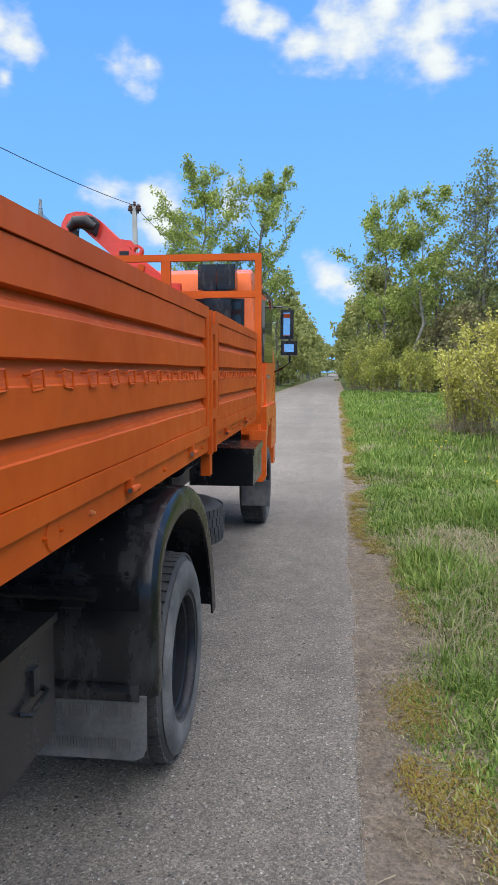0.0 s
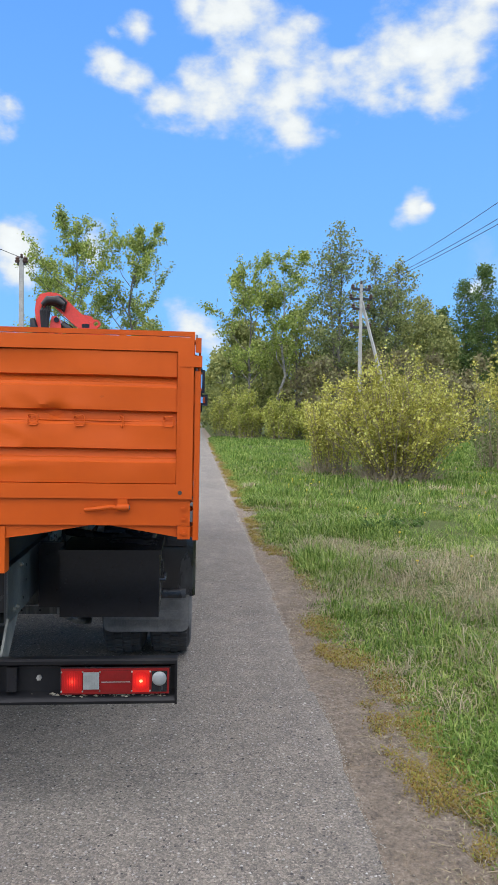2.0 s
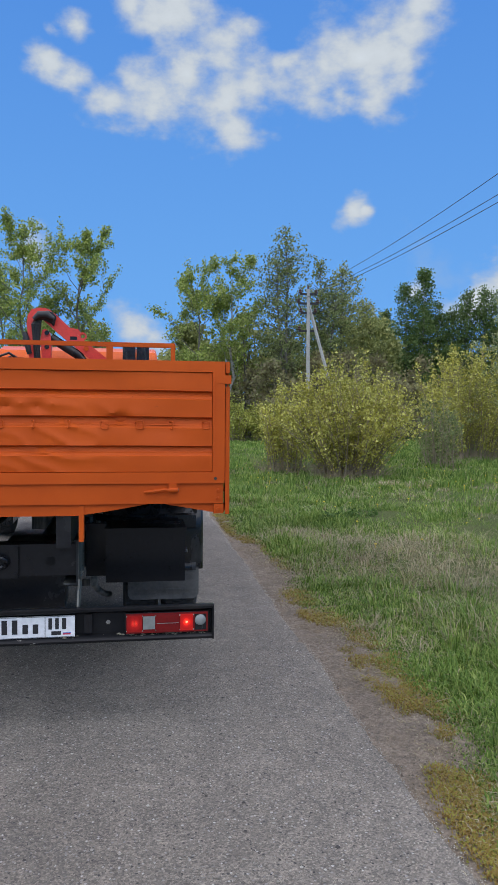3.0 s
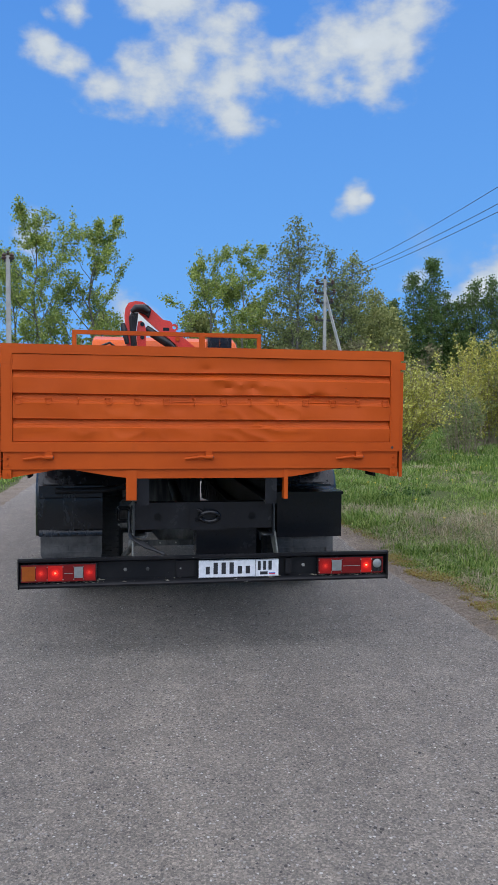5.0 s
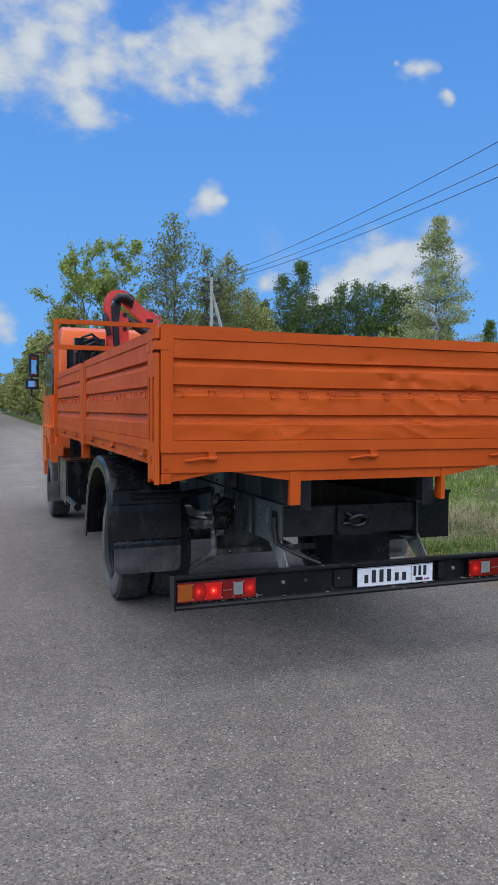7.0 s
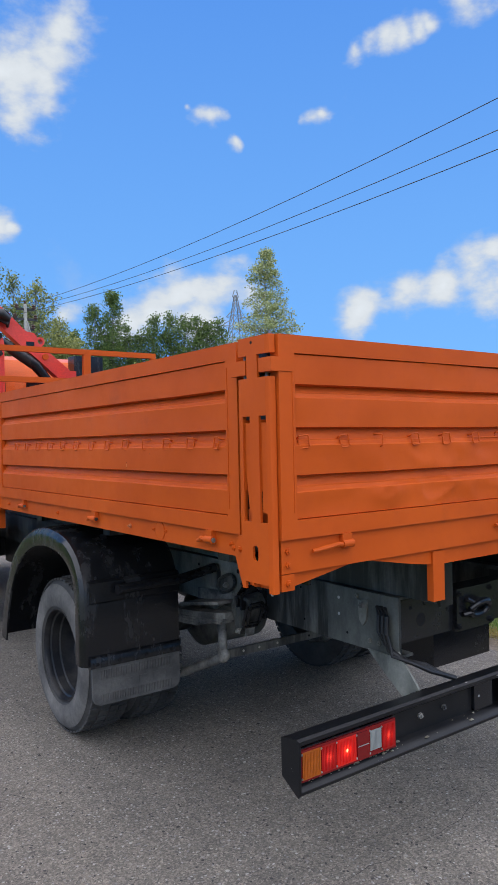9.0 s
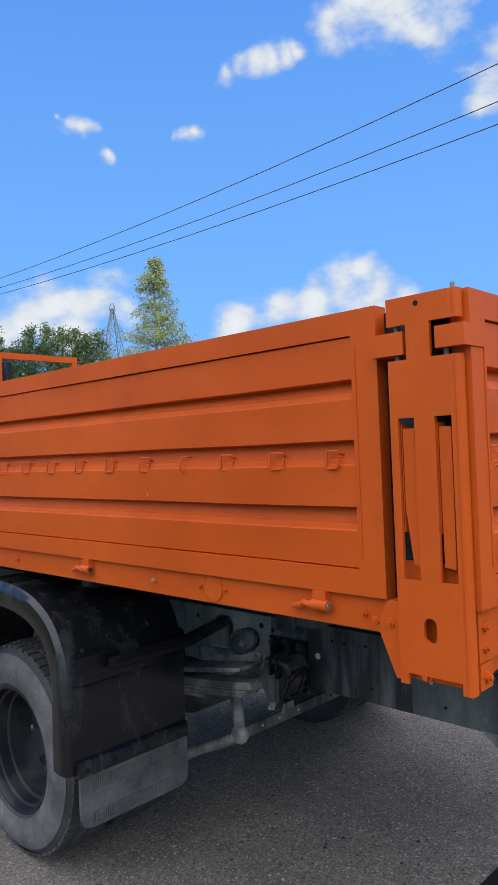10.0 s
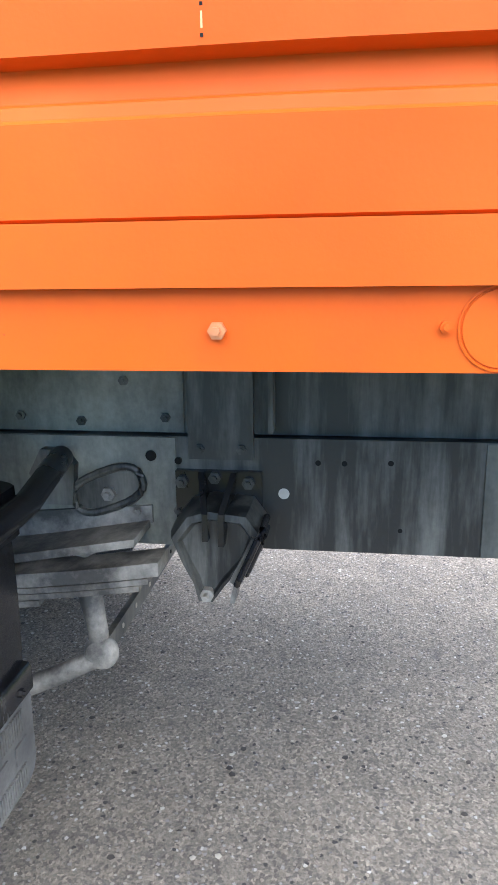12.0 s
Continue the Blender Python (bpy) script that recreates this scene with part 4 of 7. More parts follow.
def corner_post(k):
    """Rear corner post: bent plate with two slots that hold drop levers, two hook notches, a foot cut-out and an oval hole."""
    root = new("corner_post")
    root.parent = truck
    xo, xi = k * POST, k * (POST - 0.009)
    hole_v, hole_w, hv, hw = 0.102, 1.268, 0.015, 0.026
    vs = [0.022, 0.034, 0.072, 0.076, hole_v - hv, hole_v + hv, 0.12, 0.132, 0.159, 0.178]
    ws = [1.148, 1.172, hole_w - hw, hole_w + hw, 1.37, 1.712, 1.835, 1.909, TOP]

    def gap(i, j):
        v, w = 0.5 * (vs[i] + vs[i + 1]), 0.5 * (ws[j] + ws[j + 1])
        if 1.37 < w < 1.712:
            return 0.034 < v < 0.072 or 0.12 < v < 0.159
        if 1.835 < w < 1.909:
            return v < 0.076 or v > 0.132
        if w < 1.172:
            return 0.034 < v < 0.159
        return abs(v - hole_v) < hv and abs(w - hole_w) < hw

    bm = bmesh.new()
    for i in range(len(vs) - 1):
        for j in range(len(ws) - 1):
            if not gap(i, j):
                box(bm, min(xo, xi), max(xo, xi), vs[i], vs[i + 1], ws[j], ws[j + 1])
    bmesh.ops.remove_doubles(bm, verts=bm.verts, dist=0.0002)
    seen = {}
    for f in bm.faces:
        c = f.calc_center_median()
        seen.setdefault((round(c.x, 4), round(c.y, 4), round(c.z, 4)), []).append(f)
    bmesh.ops.delete(bm, geom=[f for fs in seen.values() if len(fs) > 1 for f in fs], context="FACES")
    # round the bend and the corners of the oval hole
    for q in bm.verts:
        if q.co.y < 0.023 and abs(abs(q.co.x) - POST) < 0.0005:
            q.co.x -= k * 0.004
    part("post_plate", bm, ORANGE, root, smooth=False)
    bm = bmesh.new()
    for sv in (-1, 1):
        for sw in (-1, 1):
            cv, cw = hole_v + sv * hv, hole_w + sw * hw
            arc = [(hole_v + sv * hv * math.cos(q), hole_w + sw * (hw - hv + hv * math.sin(q))) for q in np.linspace(0, math.pi / 2, 7)]
            prism(bm, [(cv, cw)] + arc[::-1], "x", min(xo, xi), max(xo, xi))
    part("hole_rim", bm, ORANGE, root, smooth=False)
    # rear flange of the bend, beside the tailgate
    for w0, w1 in ((1.148, 1.835), (1.909, TOP)):
        bm = bmesh.new()
        prism(bm, [(k * 1.262, 0.012), (k * (POST - 0.009), 0.012), (k * (POST - 0.003), 0.0145), (k * POST, 0.0215), (k * (POST - 0.009), 0.0215), (k * 1.262, 0.021)], "z", w0, w1)
        part("rear_flange", bm, ORANGE, root)
    # the box behind: inner web, front web, top; shade inside the slots is painted on as black webs
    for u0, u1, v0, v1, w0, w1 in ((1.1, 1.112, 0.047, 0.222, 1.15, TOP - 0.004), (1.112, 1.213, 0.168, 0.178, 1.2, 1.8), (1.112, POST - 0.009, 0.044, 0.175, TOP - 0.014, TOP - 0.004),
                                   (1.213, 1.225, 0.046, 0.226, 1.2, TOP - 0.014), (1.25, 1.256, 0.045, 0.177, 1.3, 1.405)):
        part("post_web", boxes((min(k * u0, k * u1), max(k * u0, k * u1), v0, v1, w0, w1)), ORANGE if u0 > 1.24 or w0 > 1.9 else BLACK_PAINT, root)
    for v, tilt in ((0.0535, 0.0), (0.139, -0.014)):
        bm = bmesh.new()
        prism(bm, [(v - 0.0135, 1.69), (v + 0.0135, 1.69), (v + 0.0135, 1.52), (v + 0.0125 + tilt, 1.402), (v - 0.0125 + tilt, 1.398), (v - 0.0135 + 0.3 * tilt, 1.5)], "x", k * (POST - 0.024), k * (POST - 0.007))
        part("drop_lever", bm, ORANGE, root, bevel=0.002)
        part("lever_guide", boxes(*[(min(k * (POST - 0.04), k * (POST - 0.0075)), max(k * (POST - 0.04), k * (POST - 0.0075)), q, q + 0.0016, 1.47, 1.7) for q in (v - 0.0178, v + 0.0162)]), ORANGE, root)
    bm = boxes((min(k * 1.2, k * (POST + 0.004)), max(k * 1.2, k * (POST + 0.004)), -0.003, 0.062, 1.85, 1.895))
    part("gate_hook", bm, ORANGE, root, bevel=0.004)
    bm = boxes((min(k * 1.225, xo), max(k * 1.225, xo), 0.14, 0.222, 1.847, 1.896))
    part("board_hook", bm, ORANGE, root, bevel=0.004)
    for v, w in ((0.05, 1.842), (0.165, 1.841), (0.165, 1.903)):
        part("hook_pin", tube(bmesh.new(), [(k * (POST - 0.02), v, w - 0.01), (k * (POST - 0.02), v, w + 0.01)], 0.006, 8), GALV, root)
    part("pin_end", tube(bmesh.new(), [(k * (POST - 0.02), 0.03, TOP), (k * (POST - 0.02), 0.03, TOP + 0.014)], 0.005, 8), GALV, root)
    part("small_hole", tube(bmesh.new(), [(xi, 0.105, 1.95), (xo + k * 0.0006, 0.105, 1.95)], 0.006, 10), HOLE, root)
    part("hole_back", boxes((min(k * 1.24, k * 1.248), max(k * 1.24, k * 1.248), 0.07, 0.14, 1.22, 1.32)), ORANGE, root)
    bolt(root, (k * 1.248, 0.088, 1.268), "x", 0.012, k * 0.012)
    # slanting gusset that joins the post's foot to the side beam
    bm = bmesh.new()
    prism(bm, [(0.1785, 1.316), (0.214, 1.316), (0.25, 1.25), (0.235, 1.245), (0.196, 1.152), (0.1785, 1.152)], "x", k * (POST - 0.024), k * (POST - 0.012))
    part("post_gusset", bm, ORANGE, root, bevel=0.002)
    for v in (0.205, 0.243):
        bolt(root, (k * (POST - 0.013), v, 1.27), "x", 0.01, k * 0.006)
    part("foot_block", boxes((min(k * 1.2, k * 1.262), max(k * 1.2, k * 1.262), 0.05, 0.17, 1.155, 1.2)), ORANGE, root, bevel=0.003)
    bolt(root, (k * 1.262, 0.12, 1.168), "x", 0.013, k * 0.014)


for k in (-1, 1):
    corner_post(k)
    # middle post between the boards
    x0, x1 = sorted((k * 1.2, k * (HALF + 0.006)))
    mid = part("middle_post", boxes((x0, x1, 2.905, 2.95, 1.22, TOP - 0.01), (x0, x1, 3.03, 3.075, 1.22, TOP - 0.01), (x0, x1 - 0.02 if k > 0 else x1, 2.95, 3.03, 1.1, TOP - 0.02)),
               ORANGE, truck, bevel=0.004)
    for w in (1.84, 1.6, 1.4):
        part("strap", boxes((x0, x1, 2.95, 3.03, w, w + 0.05)), ORANGE, mid, bevel=0.003)

# headboard: a welded frame of square tubes with a sheet below
hb = new("headboard")
hb.parent = truck
hb["label"] = "orange headboard frame of square steel tube"
for x0, x1, w0, w1 in ((-1.285, 1.285, 2.587, 2.643), (-1.23, 1.23, 2.276, 2.332), (-1.23, 1.23, 1.925, 1.985)):
    part("rail", boxes((x0, x1, HEAD, HEAD + 0.05, w0, w1)), ORANGE, hb, bevel=0.005)
for x0, x1 in ((-1.285, -1.23), (1.23, 1.285), (0.42, 0.5)):
    part("upright", boxes((x0, x1, HEAD + 0.001, HEAD + 0.049, 1.2, 2.5865)), ORANGE, hb, bevel=0.005)
part("sheet", boxes((-1.23, 1.23, HEAD + 0.015, HEAD + 0.035, 1.3, 1.93)), ORANGE, hb)

# rear cross member with tow hook
bm = boxes((-0.459, 0.459, 0.26, 0.27, 0.785, 0.962), (-0.459, 0.459, 0.27, 0.345, 0.952, 0.962), (-0.459, 0.459, 0.27, 0.345, 0.785, 0.795))
cross = part("rear_cross_member", bm, BLACK_PAINT, truck, "dusty black rear cross member", bevel=0.003)
for x, w, r in ((-0.311, 0.866, 0.027), (0.32, 0.866, 0.027), (-0.14, 0.885, 0.008), (0.2, 0.885, 0.008), (-0.375, 0.925, 0.008), (0.385, 0.925, 0.008), (-0.29, 0.93, 0.006)):
    part("hole", tube(bmesh.new(), [(x, 0.264, w), (x, 0.2588, w)], r, 20), HOLE, cross)
hook = part("tow_hook_plate", boxes((-0.1, 0.15, 0.238, 0.2595, 0.78, 0.965)), BLACK_PAINT, cross, bevel=0.006)
bm = bmesh.new()
ring = [(0.03 + 0.062 * math.cos(a), 0.214 - 0.018 * math.sin(a), 0.872 + 0.034 * math.sin(a)) for a in np.linspace(0, 2 * math.pi, 20)]
tube(bm, ring, 0.015, 10)
tube(bm, [(-0.06, 0.233, 0.85), (-0.03, 0.213, 0.86), (-0.02, 0.21, 0.9), (-0.05, 0.223, 0.92)], 0.013, 8)
part("tow_hook", bm, BLACK_PAINT, cross, "worn black steel tow hook")
for x in (-0.085, 0.135):
    for w in (0.8, 0.945):
        bolt(cross, (x, 0.238, w), "y", 0.013, -0.01, BLACK_PAINT)
part("valve_box", boxes((-0.04, 0.38, 0.42, 0.66, 0.565, 0.76)), BLACK_PAINT, truck, bevel=0.02)

# bumper: a channel open to the rear, with lamps, plate and brackets
bm = bmesh.new()
prism(bm, [(0.13, 0.637), (0.055, 0.65), (0.045, 0.643), (0.046, 0.63), (0.062, 0.619), (0.098, 0.616), (0.098, 0.503), (0.058, 0.49), (0.046, 0.476), (0.05, 0.463), (0.132, 0.508)], "x", -1.164, 1.2)
bumper = part("rear_bumper", bm, CHIPPED, truck, "scratched black steel rear underrun bumper", bevel=0.004)
for x in (-1.173, 1.2):
    bm = bmesh.new()
    prism(bm, [(0.134, 0.637), (0.118, 0.641), (0.05, 0.652), (0.04, 0.645), (0.043, 0.47), (0.05, 0.459), (0.134, 0.508)], "x", x, x + 0.009)
    part("end_cap", bm, CHIPPED, bumper, bevel=0.003)
for x in (-0.475, 0.475):
    bm = bmesh.new()
    prism(bm, [(0.408, 0.742), (0.238, 0.742), (0.238, 0.765), (0.134, 0.64), (0.13, 0.55), (0.178, 0.56), (0.3, 0.65)], "x", x - 0.005, x + 0.005)
    part("bumper_bracket", bm, DUSTY_GREEN, bumper, "grey-green dusty steel bracket")
    part("bracket_foot", boxes((x - 0.05, x + 0.05, 0.128, 0.138, 0.53, 0.635)), BLACK_PAINT, bumper, bevel=0.003)
for x in (-0.52, -0.38, -0.17, 0.53, 0.64):
    bolt(bumper, (x, 0.098, 0.56), "y", 0.012, -0.009, DUSTY_STEEL)
part("plate_stop", boxes((0.515, 0.555, 0.068, 0.098, 0.51, 0.612)), BLACK_PAINT, bumper, bevel=0.01)
part("plate_stop", boxes((-0.2, -0.08, 0.082, 0.098, 0.505, 0.61)), BLACK_PAINT, bumper, bevel=0.006)


def tail_lamp(x0, segments):
    """One red moulding with ribbed windows in a black housing; segments are (width, material, lit bulb?)."""
    total = sum(q[0] for q in segments)
    lamp = part("tail_lamp", boxes((x0 - 0.008, x0 + total + 0.008, 0.064, 0.0985, 0.5, 0.612)), BLACK_PLASTIC, bumper, bevel=0.004)
    part("lens_body", boxes((x0 - 0.003, x0 + total + 0.003, 0.054, 0.065, 0.503, 0.609)), LENS_RED, lamp, "red moulded lens body", bevel=0.005)
    x = x0
    for width, material, lit in segments:
        last = material is LENS_CLEAR and x + width > x0 + total - 0.001
        z0, z1 = (0.524, 0.594) if material is LENS_CLEAR else (0.511, 0.601)
        if last:      # open clear bowl in a dark recess
            part("recess", boxes((x + 0.006, x + width - 0.006, 0.0515, 0.0555, 0.512, 0.598)), BLACK_PLASTIC, lamp, bevel=0.002)
            part("bowl", lathe(bmesh.new(), [(0.0, 0.03), (-0.004, 0.028), (-0.009, 0.02), (-0.011, 0.0001)], (x + width / 2, 0.0516, 0.566), "y", 24), LENS_CLEAR, lamp)
        else:
            lens = part("lens", boxes((x + 0.003, x + width - 0.003, 0.0508, 0.0545, z0, z1)), material, lamp, bevel=0.0015)
            n = max(5, int(width / 0.0075))
            step = (width - 0.012) / n
            if material is not LENS_RED:
                part("lens_ribs", boxes(*[(x + 0.006 + step * (i + 0.36), x + 0.006 + step * (i + 0.64), 0.0492, 0.0509, z0 + 0.004, z1 - 0.004) for i in range(n)]), material, lens)
            else:
                part("lens_ribs", boxes((x + 0.006, x + width - 0.006, 0.0496, 0.0509, 0.553, 0.5555)), LENS_CLEAR, lens)
        for z in (0.516, 0.596):
            part("screw", tube(bmesh.new(), [(x, 0.0535, z), (x, 0.0502, z)], 0.0035, 8), DUSTY_STEEL, lamp)
        if lit:
            glow = part("bulb_glow", lathe(bmesh.new(), [(0.0, 0.04), (-0.0004, 0.0001)], (0, 0, 0), "y", 28), GLOW_SOFT if lit > 1 else GLOW_DIM, lamp)
            for q in glow.data.vertices:
                q.co.x = max(-width * 0.46, min(width * 0.46, q.co.x))
                q.co.z = max(-0.045, min(0.041, q.co.z))
            glow.location = (x + width * 0.5, 0.0506, 0.557)
            if lit > 1:
                part("bulb", lathe(bmesh.new(), [(0.0, 0.0065), (-0.002, 0.0001)], (x + width * 0.5, 0.0502, 0.557), "y", 16), FILAMENT, lamp)
        x += width
    return lamp


tail_lamp(-1.152, [(0.085, LENS_AMBER, 0), (0.07, LENS_LIT, 0.8), (0.095, LENS_BRIGHT, 1.3), (0.065, LENS_RED, 0), (0.06, LENS_CLEAR, 0), (0.072, LENS_LIT, 0.8)])
tail_lamp(0.738, [(0.085, LENS_LIT, 0.8), (0.07, LENS_CLEAR, 0), (0.13, LENS_RED, 0), (0.075, LENS_BRIGHT, 1.3), (0.075, LENS_CLEAR, 0)])


def bumper_crumbs():
    """Dry leaf bits and mud crumbs caught on the bumper's lower lip."""
    rs = np.random.default_rng(88)
    bm = bmesh.new()
    for i in range(190):
        x = rs.choice([rs.uniform(0.72, 1.18), rs.uniform(-1.14, -0.68), rs.uniform(-1.1, 1.15)])
        v = rs.uniform(0.056, 0.092)
        w = 0.488 + (v - 0.058) * 0.32 + 0.003
        r = 0.004 + 0.011 * rs.uniform(0, 1) ** 3
        ring = [bm.verts.new((x + r * rs.uniform(0.6, 1.3) * math.cos(q), v + 0.6 * r * math.sin(q), w)) for q in np.linspace(0, 2 * math.pi, 6)[:-1]]
        top = bm.verts.new((x, v, w + r * rs.uniform(0.3, 0.9)))
        for j in range(5):
            bm.faces.new((ring[j], ring[(j + 1) % 5], top))
    ob = tagged(mesh_object("dirt_crumbs", bm, CLOD_PALE), "dry mud crumbs caught on the bumper's lower lip", "dirt", kind="stuff")
    ob.matrix_world = truck.matrix_world
    return ob


bumper_crumbs()
plate = part("number_plate", boxes((-0.055, 0.467, 0.062, 0.068, 0.497, 0.611)), PLATE_WHITE, bumper, "white number plate with black bars", bevel=0.003)
# plain bars stand for the writing
for x, w, z0, z1, mat in ((-0.01, 0.026, 0.52, 0.57, 0), (0.04, 0.028, 0.52, 0.595, 0), (0.092, 0.028, 0.52, 0.595, 0), (0.144, 0.028, 0.52, 0.595, 0), (0.198, 0.028, 0.52, 0.57, 0),
                          (0.25, 0.028, 0.52, 0.57, 0), (0.33, 0.019, 0.54, 0.6, 0), (0.365, 0.019, 0.54, 0.6, 0), (0.4, 0.022, 0.54, 0.6, 0), (0.345, 0.05, 0.51, 0.53, 0)):
    part("bar", boxes((x, x + w, 0.0605, 0.0625, z0, z1)), PLATE_BLACK, plate)
for x0, x1, z0, z1, m in ((-0.052, 0.464, 0.4985, 0.5005, PLATE_BLACK), (-0.052, 0.464, 0.6075, 0.6095, PLATE_BLACK), (0.312, 0.3145, 0.501, 0.607, PLATE_BLACK),
                          (0.405, 0.445, 0.5225, 0.528, PLATE_WHITE), (0.405, 0.445, 0.517, 0.5225, PLATE_BLUE), (0.405, 0.445, 0.511, 0.517, PLATE_RED)):
    part("bar", boxes((x0, x1, 0.0603, 0.0623, z0, z1)), m, plate)


# wheels
def tyre_mesh(width, r):
    """Tyre turned round x from 0 to width, with tread blocks."""
    h = width / 2
    prof = [(0.018, 0.25), (0.006, 0.28), (0.0, 0.33), (0.003, 0.37), (0.02, r - 0.03), (0.04, r - 0.008), (0.052, r - 0.008)]
    prof = prof + [(h, r - 0.006)] + [(width - a, b) for a, b in prof[::-1]]
    bm = bmesh.new()
    lathe(bm, prof, (0, 0, 0), "x", 64, closed=True)
    n = 56
    for i in range(n):
        a = 2 * math.pi * i / n
        for lane in range(4):
            x0 = 0.022 + lane * (width - 0.044) / 4 + 0.005
            x1 = x0 + (width - 0.044) / 4 - 0.01
            da, off = 2 * math.pi / n * 0.36, (0.5 if lane % 2 else 0.0) * 2 * math.pi / n
            ro = r + 0.004 - (0.006 if lane in (0, 3) else 0)
            vv = [bm.verts.new((x, rr * math.cos(a + off + s * da), rr * math.sin(a + off + s * da))) for x in (x0, x1) for s in (-1, 1) for rr in (r - 0.014, ro)]
            for f in ((0, 1, 3, 2), (4, 6, 7, 5), (0, 4, 5, 1), (2, 3, 7, 6), (1, 5, 7, 3)):
                bm.faces.new([vv[q] for q in f])
    return bm


TYRE_R = 0.434
tyre_data = mesh_object("tyre_source", tyre_mesh(0.275, TYRE_R), RUBBER).data
side_bm = bmesh.new()
lathe(side_bm, [(0.003, 0.275), (-0.002, 0.305), (-0.004, 0.33), (-0.003, 0.352), (0.0025, 0.376), (0.013, 0.399)], (0, 0, 0), "x", 64)
bmesh.ops.delete(side_bm, geom=[f for f in side_bm.faces if len(f.verts) > 8], context="FACES_ONLY")
side_data = mesh_object("sidewall_source", side_bm, SIDEWALL).data
rim_bm = bmesh.new()
lathe(rim_bm, [(0.02, 0.256), (0.01, 0.262), (0.01, 0.252), (0.028, 0.243), (0.045, 0.244), (0.052, 0.234), (0.095, 0.232), (0.102, 0.222), (0.16, 0.22), (0.2, 0.2), (0.215, 0.12), (0.21, 0.1), (0.24, 0.09), (0.24, 0.0001)], (0, 0, 0), "x", 48, caps=False)
rim_data = mesh_object("rim_source", rim_bm, RIM).data
for n in ("tyre_source", "sidewall_source", "rim_source"):
    bpy.data.objects.remove(bpy.data.objects[n])


def wheel(name, k, u, v, hub=False):
    """A wheel whose outer face lies at u on side k (-1 left, 1 right)."""
    root = new(name)
    root.parent = truck
    root.matrix_basis = Matrix.Translation((u, v, TYRE_R + 0.003)) @ (Matrix.Identity(4) if k < 0 else pose(0, 0, 0, 0, 0, 180))
    for nm, data in (("tyre", tyre_data), ("sidewall", side_data), ("rim", rim_data)):
        o = new(nm, data)
        o.parent = root
    for i in range(10):
        a = 2 * math.pi * i / 10
        c, q = math.cos(a), math.sin(a)
        part("wheel_nut", tube(bmesh.new(), [(0.212, 0.16 * c, 0.16 * q), (0.18, 0.16 * c, 0.16 * q)], 0.015, 6), DUSTY_STEEL, root)
        if i % 2:
            part("vent_hole", tube(bmesh.new(), [(0.205, 0.2 * c, 0.2 * q), (0.198, 0.196 * c, 0.196 * q)], 0.022, 12), BLACK_VOID, root)
    bm = bmesh.new()
    lathe(bm, [(0.12, 0.0001), (0.12, 0.06), (0.14, 0.085), (0.24, 0.095)], (0, 0, 0), "x", 32)
    part("hub", bm, RIM, root)
    return root


WHEEL_V, FRONT_V = 2.19, 7.0
WL, WR = -1.155, 1.272
for k, u in ((-1, WL), (1, WR)):
    wheel("rear_wheel", k, u, WHEEL_V)
    wheel("inner_rear_wheel", k, u - k * 0.31, WHEEL_V)
    wheel("front_wheel", k, k * 1.215, FRONT_V)


GUARD = [(1.57, 0.53), (1.565, 0.8), (1.585, 0.95), (1.66, 1.07), (1.79, 1.145), (1.95, 1.178), (2.12, 1.18), (2.3, 1.15), (2.48, 1.075), (2.63, 0.96), (2.75, 0.8), (2.83, 0.62), (2.88, 0.44)]


def arch(k, u_in, u_out):
    """Mudguard: a curved sheet over the wheel with a rolled outer lip."""
    fine = []
    for i in range(len(GUARD) - 1):
        p0, p1, p2, p3 = (Vector(GUARD[min(max(j, 0), len(GUARD) - 1)]) for j in (i - 1, i, i + 1, i + 2))
        for s in (0.0, 0.34, 0.67):
            fine.append(0.5 * (2 * p1 + (p2 - p0) * s + (2 * p0 - 5 * p1 + 4 * p2 - p3) * s * s + (3 * p1 - p0 - 3 * p2 + p3) * s ** 3))
    fine.append(Vector(GUARD[-1]))
    sec = [(u_in, 0.0), (u_out - 0.055, 0.0), (u_out - 0.02, 0.006), (u_out - 0.003, 0.025), (u_out, 0.05), (u_out - 0.006, 0.1), (u_out - 0.016, 0.1), (u_out - 0.014, 0.04), (u_out - 0.04, 0.016), (u_in, 0.012)]
    bm = bmesh.new()
    rows = []
    for i, p in enumerate(fine):
        d = (fine[min(i + 1, len(fine) - 1)] - fine[max(i - 1, 0)]).normalized()
        inward = Vector((d.y, -d.x))
        rows.append([bm.verts.new((k * u, p.x + inward.x * o, p.y + inward.y * o)) for u, o in sec])
    m = len(sec)
    for p, q in zip(rows, rows[1:]):
        for j in range(m):
            bm.faces.new((p[j], p[(j + 1) % m], q[(j + 1) % m], q[j]))
    bm.faces.new(rows[0][::-1])
    bm.faces.new(rows[-1])
    return bm


